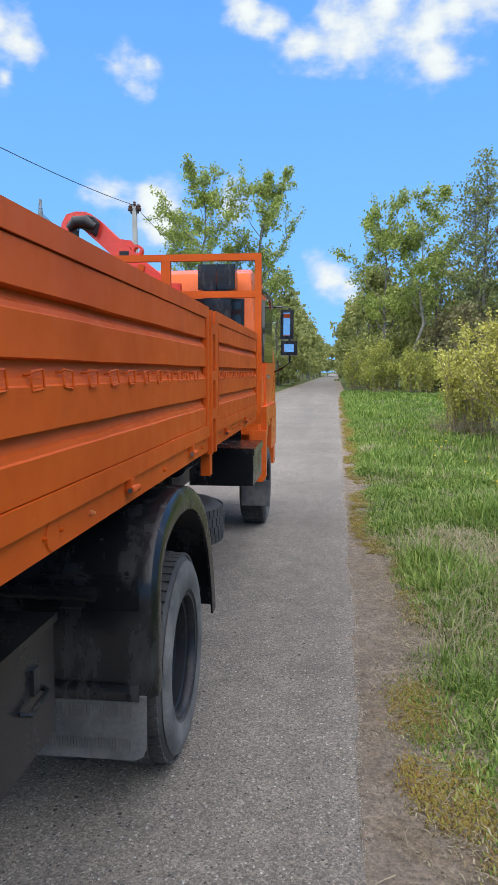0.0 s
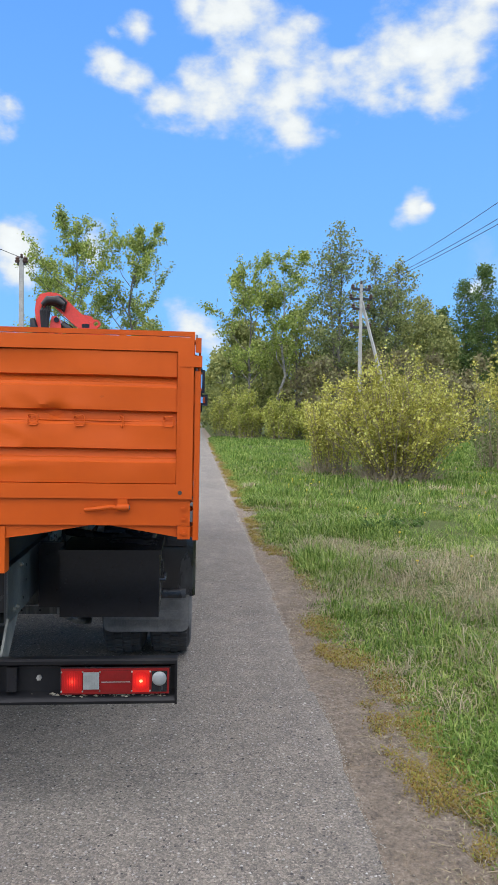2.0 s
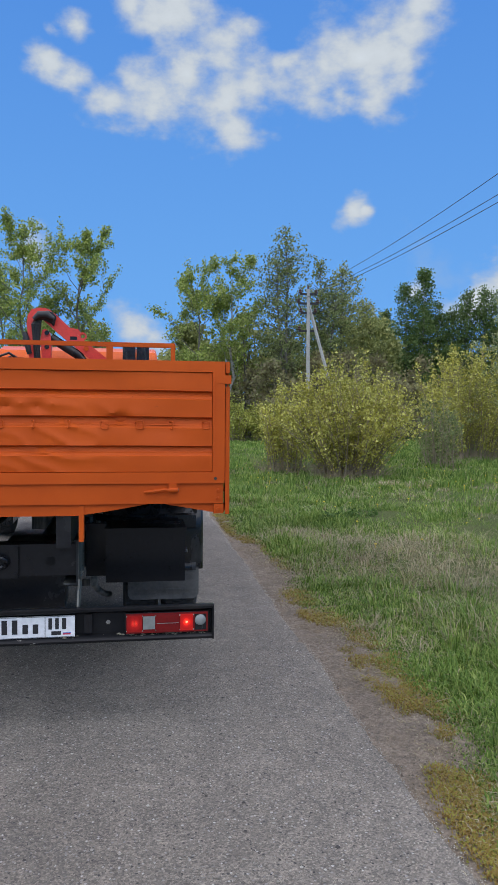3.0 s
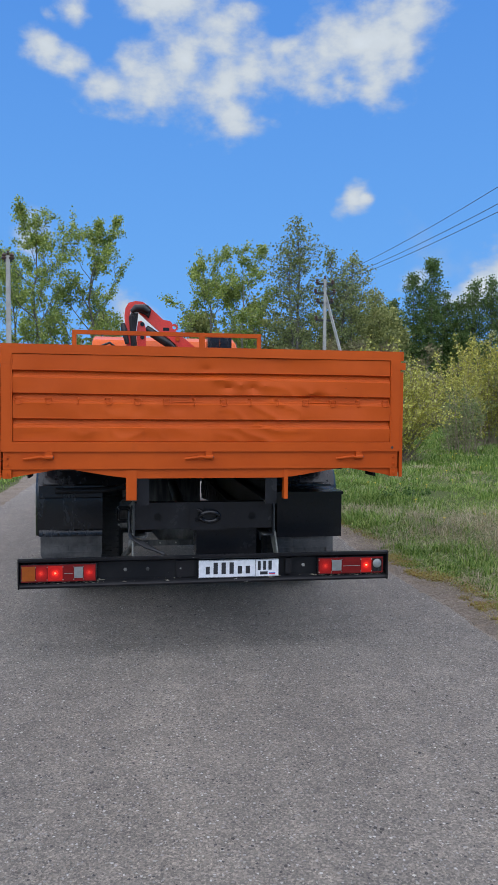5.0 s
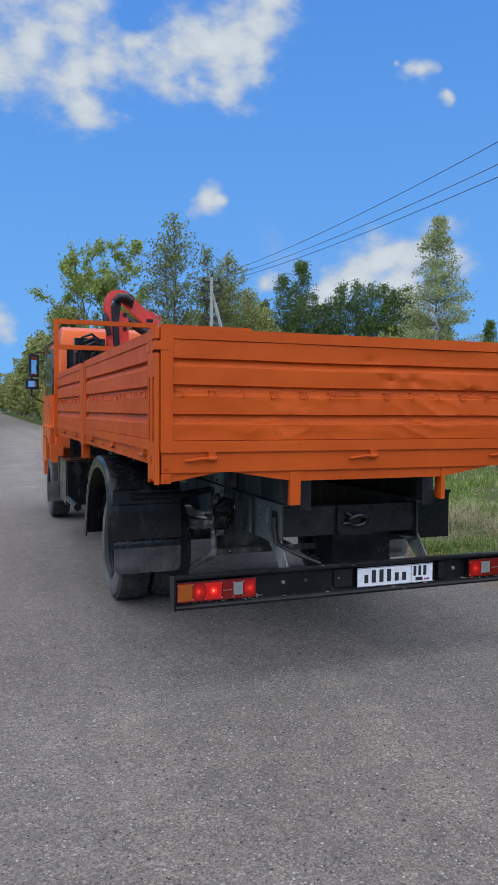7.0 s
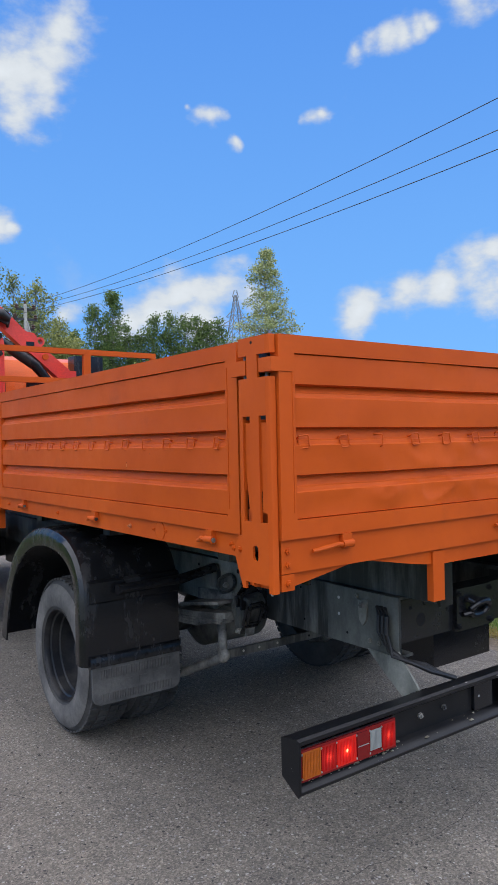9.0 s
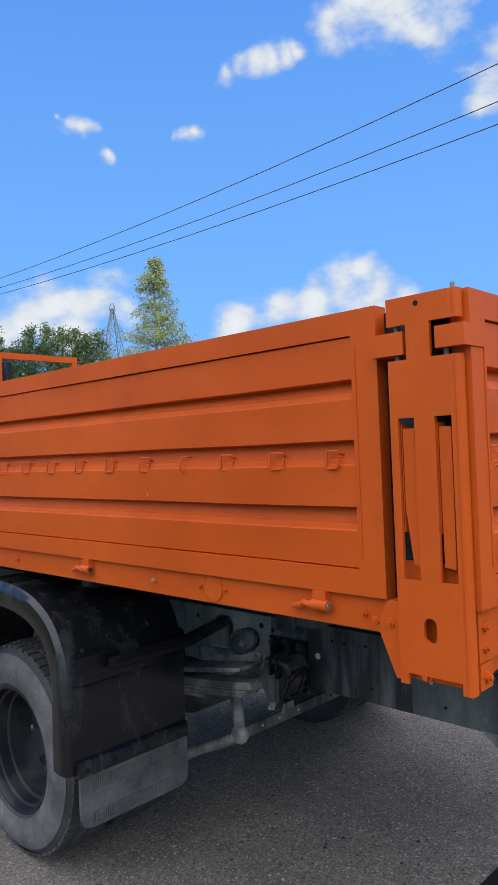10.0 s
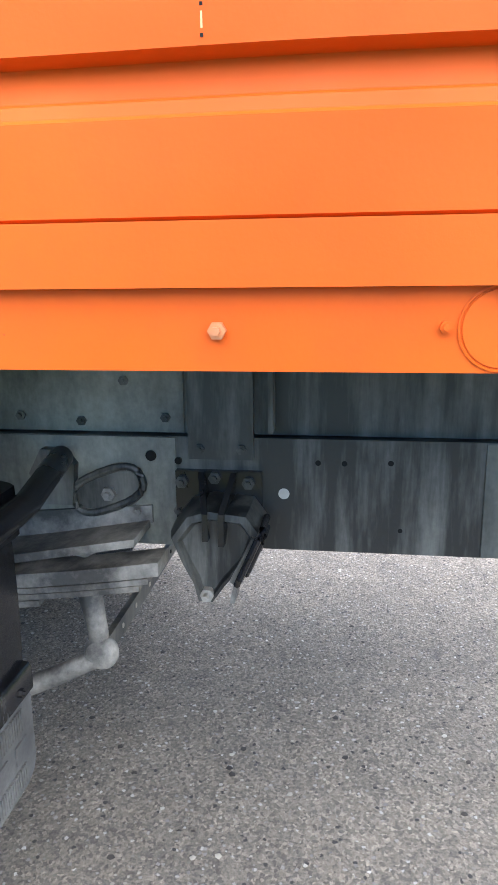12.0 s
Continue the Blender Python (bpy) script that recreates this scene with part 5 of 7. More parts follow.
for k in (-1, 1):
    guard = part("mudguard", arch(k, 0.725, 1.27 if k < 0 else 1.295), BLACK_PLASTIC, truck, "scuffed black plastic mudguard")
    v0 = 1.562
    # pressed steps and hem on the rear apron, the ribbed flap below
    x0, x1 = sorted((k * 0.727, k * 1.235))
    bm = bmesh.new()
    prism(bm, [(v0 + 0.02, 0.955), (v0 - 0.003, 0.95), (v0 - 0.012, 0.945), (v0 - 0.014, 0.85), (v0 - 0.004, 0.84), (v0 + 0.02, 0.84)], "x", x0, x1)
    part("pressed_step", bm, BLACK_PLASTIC, guard, bevel=0.003)
    bm = bmesh.new()
    prism(bm, [(v0 + 0.02, 0.585), (v0 - 0.006, 0.58), (v0 - 0.012, 0.57), (v0 - 0.012, 0.525), (v0 + 0.02, 0.52)], "x", x0, x1)
    part("hem", bm, BLACK_PLASTIC, guard, bevel=0.003)
    x0, x1 = sorted((k * 0.73, k * (1.225 if k < 0 else 1.258)))
    low = 0.335 if k < 0 else 0.312
    bm = bmesh.new()
    prism(bm, [(x0, 0.54), (x0, low + 0.04), (x0 + 0.012, low + 0.013), (x0 + 0.04, low), (x1 - 0.04, low), (x1 - 0.012, low + 0.013), (x1, low + 0.04), (x1, 0.54)], "y", v0 - 0.006, v0 + 0.008)
    flap = part("mud_flap", bm, FLAP, truck, "ribbed grey rubber mud flap", bevel=0.004)
    for row, (z0, z1) in enumerate(((0.465, 0.51), (0.35, 0.39))):
        bm = bmesh.new()
        for i in range(44):
            x = x0 + 0.045 + i * (x1 - x0 - 0.09) / 44
            box(bm, x, x + 0.006, v0 - 0.011, v0 - 0.005, z0, z1)
        tagged(part("rib_strip", bm, FLAP, flap), kind="stuff")
    for i in range(5):
        x = x0 + 0.1 + i * 0.078
        part("raised_bar", boxes((x, x + 0.045, v0 - 0.01, v0 - 0.005, 0.405, 0.445)), FLAP, flap, bevel=0.002)
    part("guard_tube", tube(bmesh.new(), [(k * 1.1, v0 - 0.042, 0.905), (k * 0.725, v0 - 0.034, 0.91), (k * 0.5, v0 - 0.01, 0.94)], 0.026, 14), BLACK_PAINT, truck)
    for x in (0.78, 0.93, 1.08, 1.2):
        bolt(guard, (k * x, v0 - 0.012, 0.545), "y", 0.009, -0.006, BLACK_PAINT)
    for x in (0.9, 1.2):
        bolt(guard, (k * x, v0 - 0.004, 0.97), "y", 0.008, -0.006, BLACK_PAINT)

# suspension at each rear spring, axle and anti-roll bar
part("rear_axle", tube(bmesh.new(), [(-0.85, WHEEL_V, 0.52), (-0.3, WHEEL_V, 0.52), (-0.2, WHEEL_V, 0.52), (0.2, WHEEL_V, 0.52), (0.3, WHEEL_V, 0.52), (0.85, WHEEL_V, 0.52)], [0.08, 0.08, 0.2, 0.2, 0.08, 0.08], 20), CHASSIS, truck)
for k in (-1, 1):
    spring = new("leaf_spring")
    spring.parent = truck
    spring["label"] = "dusty grey leaf spring pack"
    for top_w, thick, half in ((0.745, 0.031, 0.868), (0.7115, 0.0125, 0.845), (0.697, 0.0125, 0.825), (0.682, 0.014, 0.6)):
        bm = bmesh.new()
        top = [(WHEEL_V + t * half, top_w - 0.075 * (1 - (t * half / 0.88) ** 2)) for t in np.linspace(-1, 1, 21)]
        prism(bm, top + [(y, z - thick) for y, z in top[::-1]], "x", k * 0.505, k * 0.59)
        part("leaf", bm, DUSTY_STEEL, spring, bevel=0.003)
    bm = bmesh.new()
    prism(bm, [(1.367, 0.796), (1.367, 0.779), (1.76, 0.708), (1.76, 0.728)], "x", k * 0.48, k * 0.6)
    part("helper_leaf", bm, DUSTY_STEEL, spring, bevel=0.003)
    bm = bmesh.new()
    prism(bm, [(1.4, 0.775), (1.6, 0.738), (1.5, 0.722)], "x", k * 0.52, k * 0.535)
    part("helper_rib", bm, DUSTY_STEEL, spring, bevel=0.003)
    # hanger bracket bolted to the rail: back plate, cast nose with two ribs, clip of the leaf end behind it
    hanger = new("spring_hanger")
    hanger.parent = truck
    hanger["label"] = "black cast spring hanger with dusty ribs"
    x0 = k * 0.47
    part("back_plate", boxes((min(x0, k * 0.487), max(x0, k * 0.487), 1.118, 1.304, 0.735, 0.912)), BLACK_PAINT, hanger, bevel=0.006)
    nose_line = [(1.303, 0.797), (1.265, 0.848), (1.217, 0.862), (1.135, 0.853), (1.109, 0.817), (1.131, 0.754), (1.185, 0.688), (1.213, 0.648), (1.245, 0.65), (1.255, 0.691), (1.278, 0.735)]
    bm = bmesh.new()
    rings = []
    for u, f, lift in ((0.487, 1.03, 0.004), (0.545, 1.0, 0.0), (0.572, 0.93, -0.004), (0.574, 0.8, -0.006), (0.558, 0.72, -0.006), (0.556, 0.3, -0.004)):
        rings.append([bm.verts.new((k * u, 1.205 + (v - 1.205) * f, 0.762 + (w - 0.762) * f + lift)) for v, w in nose_line])
    for p, q in zip(rings, rings[1:]):
        for j in range(len(nose_line)):
            bm.faces.new((p[j], p[(j + 1) % len(nose_line)], q[(j + 1) % len(nose_line)], q[j]))
    bm.faces.new(rings[0])
    bm.faces.new(rings[-1][::-1])
    part("nose", bm, CHASSIS_BLACK, hanger, bevel=0.003)
    for va, vb, w1 in ((1.245, 1.223, 0.79), (1.174, 1.19, 0.78)):
        bm = bmesh.new()
        lower = [bm.verts.new((k * u, vb + d, w)) for u, w in ((0.487, w1), (0.582, w1), (0.58, 0.848)) for d in (-0.006, 0.006)]
        upper = [bm.verts.new((k * u, va + d, w)) for u, w in ((0.505, 0.915), (0.487, 0.915)) for d in (-0.006, 0.006)]
        side_a, side_b = [lower[i] for i in (0, 2, 4)] + [upper[0], upper[2]], [lower[i] for i in (1, 3, 5)] + [upper[1], upper[3]]
        bm.faces.new(side_a)
        bm.faces.new(side_b[::-1])
        for j in range(5):
            bm.faces.new((side_a[j], side_b[j], side_b[(j + 1) % 5], side_a[(j + 1) % 5]))
        part("rib", bm, BLACK_PAINT, hanger, bevel=0.002)
    for v, w in ((1.289, 0.889), (1.145, 0.89), (1.128, 0.775), (1.217, 0.9)):
        bolt(hanger, (k * 0.487, v, w), "x", 0.014, k * 0.012, CHASSIS)
    bolt(hanger, (k * 0.556, 1.224, 0.667), "x", 0.015, k * 0.02, DUSTY_STEEL)
    slope = Vector((1.160 - 1.108, 0.70 - 0.815)).normalized()
    for inset, back, r in ((0.0, 0.0, 0.0075), (0.02, 0.01, 0.0065)):
        a, b = Vector((1.104 - back, 0.822)) + slope * inset, Vector((1.158 - back, 0.70)) - slope * inset
        u0, u1 = 0.493 + inset * 0.8, 0.598 - inset * 0.8
        loop = [(k * u0, a.x, a.y), (k * u1, a.x, a.y), (k * u1, b.x, b.y), (k * u0, b.x, b.y), (k * u0, a.x, a.y)]
        soft = []
        for p, q in zip(loop, loop[1:]):
            p, q = Vector(p), Vector(q)
            soft += [tuple(p + (q - p) * 0.14), tuple(p + (q - p) * 0.86)]
        part("leaf_clip", tube(bmesh.new(), soft + soft[:1], r, 8), BLACK_PAINT, hanger)
    bm = bmesh.new()
    prism(bm, [(1.118, 0.80), (1.126, 0.803), (1.174, 0.705), (1.166, 0.70)], "x", k * 0.508, k * 0.584)
    part("clip_plate", bm, CHASSIS, hanger, bevel=0.002)
    bm = bmesh.new()
    prism(bm, [(1.156, 0.70), (1.166, 0.702), (1.176, 0.652), (1.166, 0.65)], "x", k * 0.52, k * 0.572)
    part("leaf_tab", bm, DUSTY_STEEL, hanger, bevel=0.002)
    # bump stop plate, shock mount
    tilt_c, tilt_s = math.cos(radians(158)), math.sin(radians(158))
    outline = []
    for q in np.linspace(0, 2 * math.pi, 25)[:-1]:
        a, b = 0.084 * math.copysign(abs(math.cos(q)) ** 0.75, math.cos(q)), 0.042 * math.copysign(abs(math.sin(q)) ** 0.75, math.sin(q))
        outline.append((1.458 + a * tilt_c - b * tilt_s, 0.863 + a * tilt_s + b * tilt_c))
    bm = bmesh.new()
    prism(bm, [(1.455 + (y - 1.455) * 0.9, 0.858 + (z - 0.858) * 0.9) for y, z in outline], "x", k * 0.4705, k * 0.482)
    stop = part("bump_stop", bm, CHASSIS, truck, bevel=0.003)
    ring = [(k * 0.486, y, z) for y, z in outline]
    part("stop_rim", tube(bmesh.new(), ring + ring[:2], 0.009, 8), CHASSIS_BLACK, stop)
    bolt(stop, (k * 0.482, 1.455, 0.855), "x", 0.016, k * 0.014, DUSTY_STEEL)
    bolt(truck, (k * 0.472, 1.392, 0.815), "x", 0.014, k * 0.012, DUSTY_STEEL)
    bolt(truck, (k * 0.472, 1.3, 0.82), "x", 0.012, k * 0.012, CHASSIS)
    bm = bmesh.new()
    prism(bm, [(1.525, 0.92), (1.55, 0.955), (1.6, 0.955), (1.63, 0.9), (1.6, 0.83), (1.535, 0.83)], "x", k * 0.471, k * 0.5)
    part("damper_mount", bm, CHASSIS, truck, bevel=0.008)
    # anti-roll bar arm and its drop link
    part("anti_roll_arm", tube(bmesh.new(), [(k * 0.58, 2.0, 0.26), (k * 0.55, 1.82, 0.305), (k * 0.51, 1.714, 0.36), (k * 0.495, 1.6, 0.406), (k * 0.487, 1.505, 0.455)], [0.024] * 5, 12), DUSTY_STEEL, truck)
    link = part("drop_link", tube(bmesh.new(), [(k * 0.48, 1.53, 0.7), (k * 0.48, 1.516, 0.6), (k * 0.487, 1.496, 0.475)], [0.03, 0.027, 0.022], 12), DUSTY_STEEL, truck)
    part("link_eye", lathe(bmesh.new(), [(0.0, 0.02), (k * 0.006, 0.034), (k * 0.02, 0.041), (k * 0.034, 0.041), (k * 0.045, 0.034), (k * 0.05, 0.018)], (k * 0.463, 1.496, 0.468), "x", 20), DUSTY_STEEL, link)
    bm = bmesh.new()
    prism(bm, [(1.36, 0.83), (1.36, 0.79), (1.75, 0.735), (1.75, 0.797)], "x", k * 0.476, k * 0.484)
    part("inner_plate", bm, DUSTY_STEEL, truck, bevel=0.004)
bar = part("anti_roll_bar", boxes((-0.46, 0.46, 1.486, 1.502, 0.445, 0.49)), CHASSIS, truck, "dusty flat anti-roll bar", bevel=0.004)
# flat discs for the holes; daylight through the left ones is painted pale
for x in (-0.36, -0.25, -0.12, 0.12, 0.25, 0.36):
    part("hole", tube(bmesh.new(), [(x, 1.488, 0.468), (x, 1.4845, 0.468)], 0.007, 10), PALE_GRIT if x < 0 else HOLE, bar)
part("cross_tube", tube(bmesh.new(), [(-0.46, 1.2, 0.78), (0.46, 1.2, 0.78)], 0.05, 14), CHASSIS, truck)
# dark panels and tanks added as blockers against bright gaps under the truck
for k in (-1, 1):
    part("inner_mudguard", boxes((min(k * 0.47, k * 0.995), max(k * 0.47, k * 0.995), 6.34, 6.36, 0.5, 1.35)), BLACK_PLASTIC, truck, bevel=0.004)
    part("air_tank", tube(bmesh.new(), [(k * 0.5, 3.3, 0.78), (k * 0.53, 3.3, 0.78), (k * 0.93, 3.3, 0.78), (k * 0.96, 3.3, 0.78)], [0.09, 0.125, 0.125, 0.09], 20), BLACK_PAINT, truck)
# another added blocker: boxes where engine and gearbox would sit, not seen themselves
part("engine_block", boxes((-0.42, 0.42, 5.75, 6.9, 0.5, 1.12), (-0.34, 0.34, 4.3, 5.75, 0.45, 1.0)), CHASSIS_BLACK, truck, bevel=0.03)
part("prop_shaft", tube(bmesh.new(), [(0, WHEEL_V, 0.55), (0, 5.6, 0.75)], 0.055, 14), CHASSIS, truck)

# hoses and cables at the left rail's end
for off, r in ((0.0, 0.011), (0.022, 0.009), (-0.02, 0.01)):
    pts = [(-0.476, 0.33 + off, 0.93), (-0.492, 0.305 + off, 0.9), (-0.498, 0.303 + off, 0.83), (-0.494, 0.272 + off, 0.768 + off), (-0.47, 0.2 + off, 0.735), (-0.4, 0.15 + 0.5 * off, 0.705 + 0.5 * off), (-0.32, 0.14, 0.665), (-0.27, 0.12, 0.645)]
    part("hose", tube(bmesh.new(), pts, r, 8), BLACK_VOID, truck)
bm = bmesh.new()
prism(bm, [(0.402, 0.95), (0.458, 0.94), (0.452, 0.86), (0.433, 0.835), (0.412, 0.86)], "x", -0.484, -0.4745)
shackle = part("shackle_plate", bm, DUSTY_GREEN, truck, bevel=0.004)
bolt(shackle, (-0.484, 0.43, 0.924), "x", 0.014, -0.01, DUSTY_STEEL)

# tool box behind the right wheel
tool_box = part("tool_box", boxes((0.6, 1.1, 0.775, 1.155, 0.622, 0.945)), BLACK_PAINT, truck, "black steel tool box with a flanged lid", bevel=0.008)
part("lid", boxes((0.592, 1.11, 0.765, 1.165, 0.945, 0.967)), BLACK_PAINT, tool_box, bevel=0.005)
part("hasp", boxes((1.1, 1.112, 0.99, 1.03, 0.8, 0.87)), BLACK_PAINT, tool_box, bevel=0.004)
part("handle", tube(bmesh.new(), [(1.098, 0.93, 0.78), (1.122, 0.94, 0.775), (1.124, 1.05, 0.79), (1.1, 1.06, 0.795)], 0.008, 8), BLACK_PAINT, tool_box)
part("box_hanger", boxes((0.47, 0.6, 0.9, 0.95, 0.64, 0.98)), BLACK_PAINT, tool_box)

# between the axles: spare wheel, battery box, fuel tank, air tank
spare = new("spare_wheel")
spare.parent = truck
spare["label"] = "spare tyre lying flat under the platform"
spare.matrix_basis = Matrix.Translation((0.75, 3.85, 0.8)) @ pose(0, 0, 0, 0, 90, 0)
for nm, data in (("tyre", tyre_data), ("rim", rim_data)):
    o = new(nm, data)
    o.parent = spare
battery = part("battery_box", boxes((0.88, 1.235, 5.25, 6.0, 0.68, 0.94)), BLACK_PAINT, truck, "black plastic battery box", bevel=0.03)
part("lid", boxes((0.87, 1.245, 5.24, 6.01, 0.94, 1.0)), BLACK_PAINT, battery, bevel=0.02)
part("air_tank", tube(bmesh.new(), [(0.75, 4.3, 0.98), (0.75, 4.32, 0.98), (0.75, 4.95, 0.98), (0.75, 4.97, 0.98)], [0.07, 0.1, 0.1, 0.07], 20), BLACK_PAINT, truck)
bm = boxes((-1.19, -0.66, 4.9, 5.95, 0.42, 0.93))
tank = part("fuel_tank", bm, BLACK_PLASTIC, truck, "black fuel tank with steel straps", bevel=0.09)
for v in (4.98, 5.8):
    part("strap", boxes((-1.198, -0.652, v, v + 0.06, 0.412, 0.938)), BLACK_PLASTIC, tank, bevel=0.075)
part("side_guard_tube", tube(bmesh.new(), [(-1.17, 4.1, 0.5), (-1.17, 4.9, 0.5)], 0.04, 14), BLACK_PAINT, truck)

# ---------- cab ----------
cab = new("cab")
cab.parent = truck
cab["label"] = "orange cab-over driver's cab"
CAB_B, CAB_F = 6.35, 8.35


def cab_shell():
    bm = bmesh.new()
    prof = [(CAB_B, 1.02), (CAB_B - 0.02, 1.4), (CAB_B, 2.45), (CAB_B + 0.12, 2.62), (CAB_B + 0.35, 2.69), (CAB_F - 0.55, 2.68), (CAB_F - 0.25, 2.58), (CAB_F - 0.02, 1.75), (CAB_F, 1.5), (CAB_F - 0.02, 1.02)]
    rings = []
    for u in (-1.19, -1.17, 1.17, 1.19):
        ring = []
        cy, cz = (CAB_B + CAB_F) / 2, 1.8
        for y, z in prof:
            shrink = 1.0 - (0.02 if abs(u) > 1.18 else 0.0)
            lean = 0.12 * max(0.0, (z - 1.7)) if u else 0
            ring.append(bm.verts.new((u - math.copysign(lean, u), cy + (y - cy) * shrink, cz + (z - cz) * shrink)))
        rings.append(ring)
    n = len(prof)
    for a, b in zip(rings, rings[1:]):
        for i in range(n):
            bm.faces.new((a[i], a[(i + 1) % n], b[(i + 1) % n], b[i]))
    bm.faces.new(rings[0][::-1])
    bm.faces.new(rings[-1])
    return bm


part("shell", cab_shell(), CAB_ORANGE, cab, bevel=0.02)
for x0, x1 in ((-1.0, -0.15), (0.15, 1.0)):
    win = part("rear_window", boxes((x0 - 0.03, x1 + 0.03, CAB_B - 0.024, CAB_B + 0.03, 1.87, 2.36)), BLACK_PLASTIC, cab, bevel=0.012)
    part("pane", boxes((x0, x1, CAB_B - 0.03, CAB_B - 0.024, 1.9, 2.33)), GLASS_DARK, win)
for k in (-1, 1):
    x0, x1 = sorted((k * 1.13, k * 1.212))
    door = part("door", boxes((x0, x1, 6.75, 8.0, 1.12, 1.74)), CAB_ORANGE, cab, "orange cab door", bevel=0.02)
    bm = bmesh.new()
    prism(bm, [(6.8, 1.75), (7.95, 1.75), (7.8, 2.35), (6.9, 2.4)], "x", k * 1.1, k * 1.185)
    part("side_window", bm, GLASS_DARK, door, bevel=0.01)
    part("door_handle", boxes((min(k * 1.21, k * 1.235), max(k * 1.21, k * 1.235), 6.82, 6.96, 1.58, 1.61)), GALV, door, bevel=0.006)
    part("wind_deflector", tube(bmesh.new(), [(k * 1.14, 6.75, 2.5), (k * 1.2, 7.4, 2.46), (k * 1.17, 7.9, 2.4)], 0.025, 8), BLACK_PLASTIC, cab)
    bm = bmesh.new()
    prism(bm, [(6.35, 1.3), (7.6, 1.3), (7.62, 1.12), (7.35, 1.14), (7.0, 1.16), (6.65, 1.12), (6.42, 0.98)], "x", k * 0.9, k * 1.25)
    part("wheel_arch", bm, CAB_ORANGE, cab, bevel=0.03)
    bm = bmesh.new()
    low = 0.55 if k > 0 else 0.82
    prism(bm, [(k * 1.08, 1.06), (k * 1.25, 1.06), (k * 1.25, low + 0.05), (k * 1.22, low), (k * 1.08, low)], "y", 6.33, 6.42)
    part("cab_mudguard", bm, CAB_ORANGE, cab, "orange mudguard behind the front wheel", bevel=0.02)
    part("mud_flap", boxes((min(k * 1.0, k * 1.285), max(k * 1.0, k * 1.285), 6.36, 6.375, 0.3, 0.56)), FLAP, cab, bevel=0.003)
    part("step", boxes((min(k * 1.05, k * 1.2), max(k * 1.05, k * 1.2), 7.6, 8.3, 0.75, 1.1)), CAB_ORANGE, cab, bevel=0.03)
    # mirrors on a bracket
    arm = part("mirror_arm", tube(bmesh.new(), [(k * 1.15, 7.95, 2.42), (k * 1.3, 7.75, 2.4), (k * 1.4, 7.65, 2.38), (k * 1.405, 7.65, 1.75), (k * 1.3, 7.75, 1.68), (k * 1.2, 7.9, 1.64)], 0.012, 8), BLACK_PLASTIC, cab)
    for z0, z1, w, c in ((2.03, 2.35, 0.062, k * 1.374), (1.847, 1.99, 0.082, k * 1.4)):
        turn = Matrix.Translation((c, 7.66, (z0 + z1) / 2)) @ pose(0, 0, 0, -2, 0, -k * 3) @ Matrix.Translation((-c, -7.66, -(z0 + z1) / 2))
        bm = boxes((c - w - 0.012, c + w + 0.012, 7.62, 7.7, z0 - 0.01, z1 + 0.01))
        bm.transform(turn)
        m = part("mirror", bm, BLACK_PLASTIC, cab, "black side mirror", bevel=0.036)
        bm = boxes((c - w + 0.024, c + w - 0.024, 7.612, 7.6195, z0 + 0.026, z1 - 0.026))
        bm.transform(turn)
        part("mirror_glass", bm, MIRROR, m)
intake = part("air_intake", boxes((0.61, 0.785, 6.12, 6.3, 2.427, 2.663), (0.795, 0.967, 6.12, 6.3, 2.427, 2.663)), BLACK_PLASTIC, cab, "black plastic air intake", bevel=0.02)
part("duct", boxes((0.66, 0.92, 6.15, 6.32, 1.4, 2.43)), BLACK_PLASTIC, intake, bevel=0.02)
part("front_panel", boxes((-1.18, 1.18, 8.2, 8.4, 0.5, 1.1)), CAB_ORANGE, cab, bevel=0.03)

# ---------- loader crane, folded behind the cab ----------
crane = new("loader_crane")
crane.parent = truck
crane["label"] = "red hydraulic loader crane folded behind the cab"
CV = 5.85
part("crane_base", boxes((-0.5, 0.5, CV - 0.22, CV + 0.22, 0.99, 1.35)), RED, crane, bevel=0.02)
part("slew_column", tube(bmesh.new(), [(-0.44, CV, 1.35), (-0.44, CV, 2.3)], [0.17, 0.14], 20), RED, crane)
arch_line = [(-0.56, 2.2), (-0.575, 2.66), (-0.6, 2.89), (-0.585, 3.0), (-0.54, 3.075), (-0.45, 3.1), (-0.35, 3.095), (-0.235, 3.02), (-0.27, 2.93), (-0.36, 3.0), (-0.44, 3.03), (-0.5, 3.0), (-0.53, 2.92), (-0.51, 2.78), (-0.49, 2.66), (-0.48, 2.2)]
for v in (CV - 0.1, CV + 0.06):
    bm = bmesh.new()
    prism(bm, arch_line, "y", v, v + 0.04)
    part("knuckle_plate", bm, RED, crane, bevel=0.008)
bm = bmesh.new()
prism(bm, [(-0.4, 2.2), (-0.3, 2.2), (-0.3, 2.72), (-0.32, 2.79), (-0.36, 2.83), (-0.41, 2.82), (-0.43, 2.7)], "y", CV - 0.08, CV + 0.08)
link = part("knuckle_link", bm, RED, crane, bevel=0.012)
for w in (2.78, 2.6):
    part("pin", tube(bmesh.new(), [(-0.35, CV - 0.08, w), (-0.35, CV - 0.1, w)], 0.03, 14), BLACK_PAINT, link)
bm = bmesh.new()
prism(bm, [(-0.4, 3.085), (-0.33, 3.09), (-0.235, 3.02), (-0.1, 2.893), (0.11, 2.705), (0.42, 2.46), (0.42, 2.34), (0.3, 2.36), (0.05, 2.57), (-0.14, 2.72), (-0.3, 2.86), (-0.4, 2.95)], "y", CV - 0.056, CV + 0.056)
boom = part("boom", bm, RED, crane, bevel=0.012)
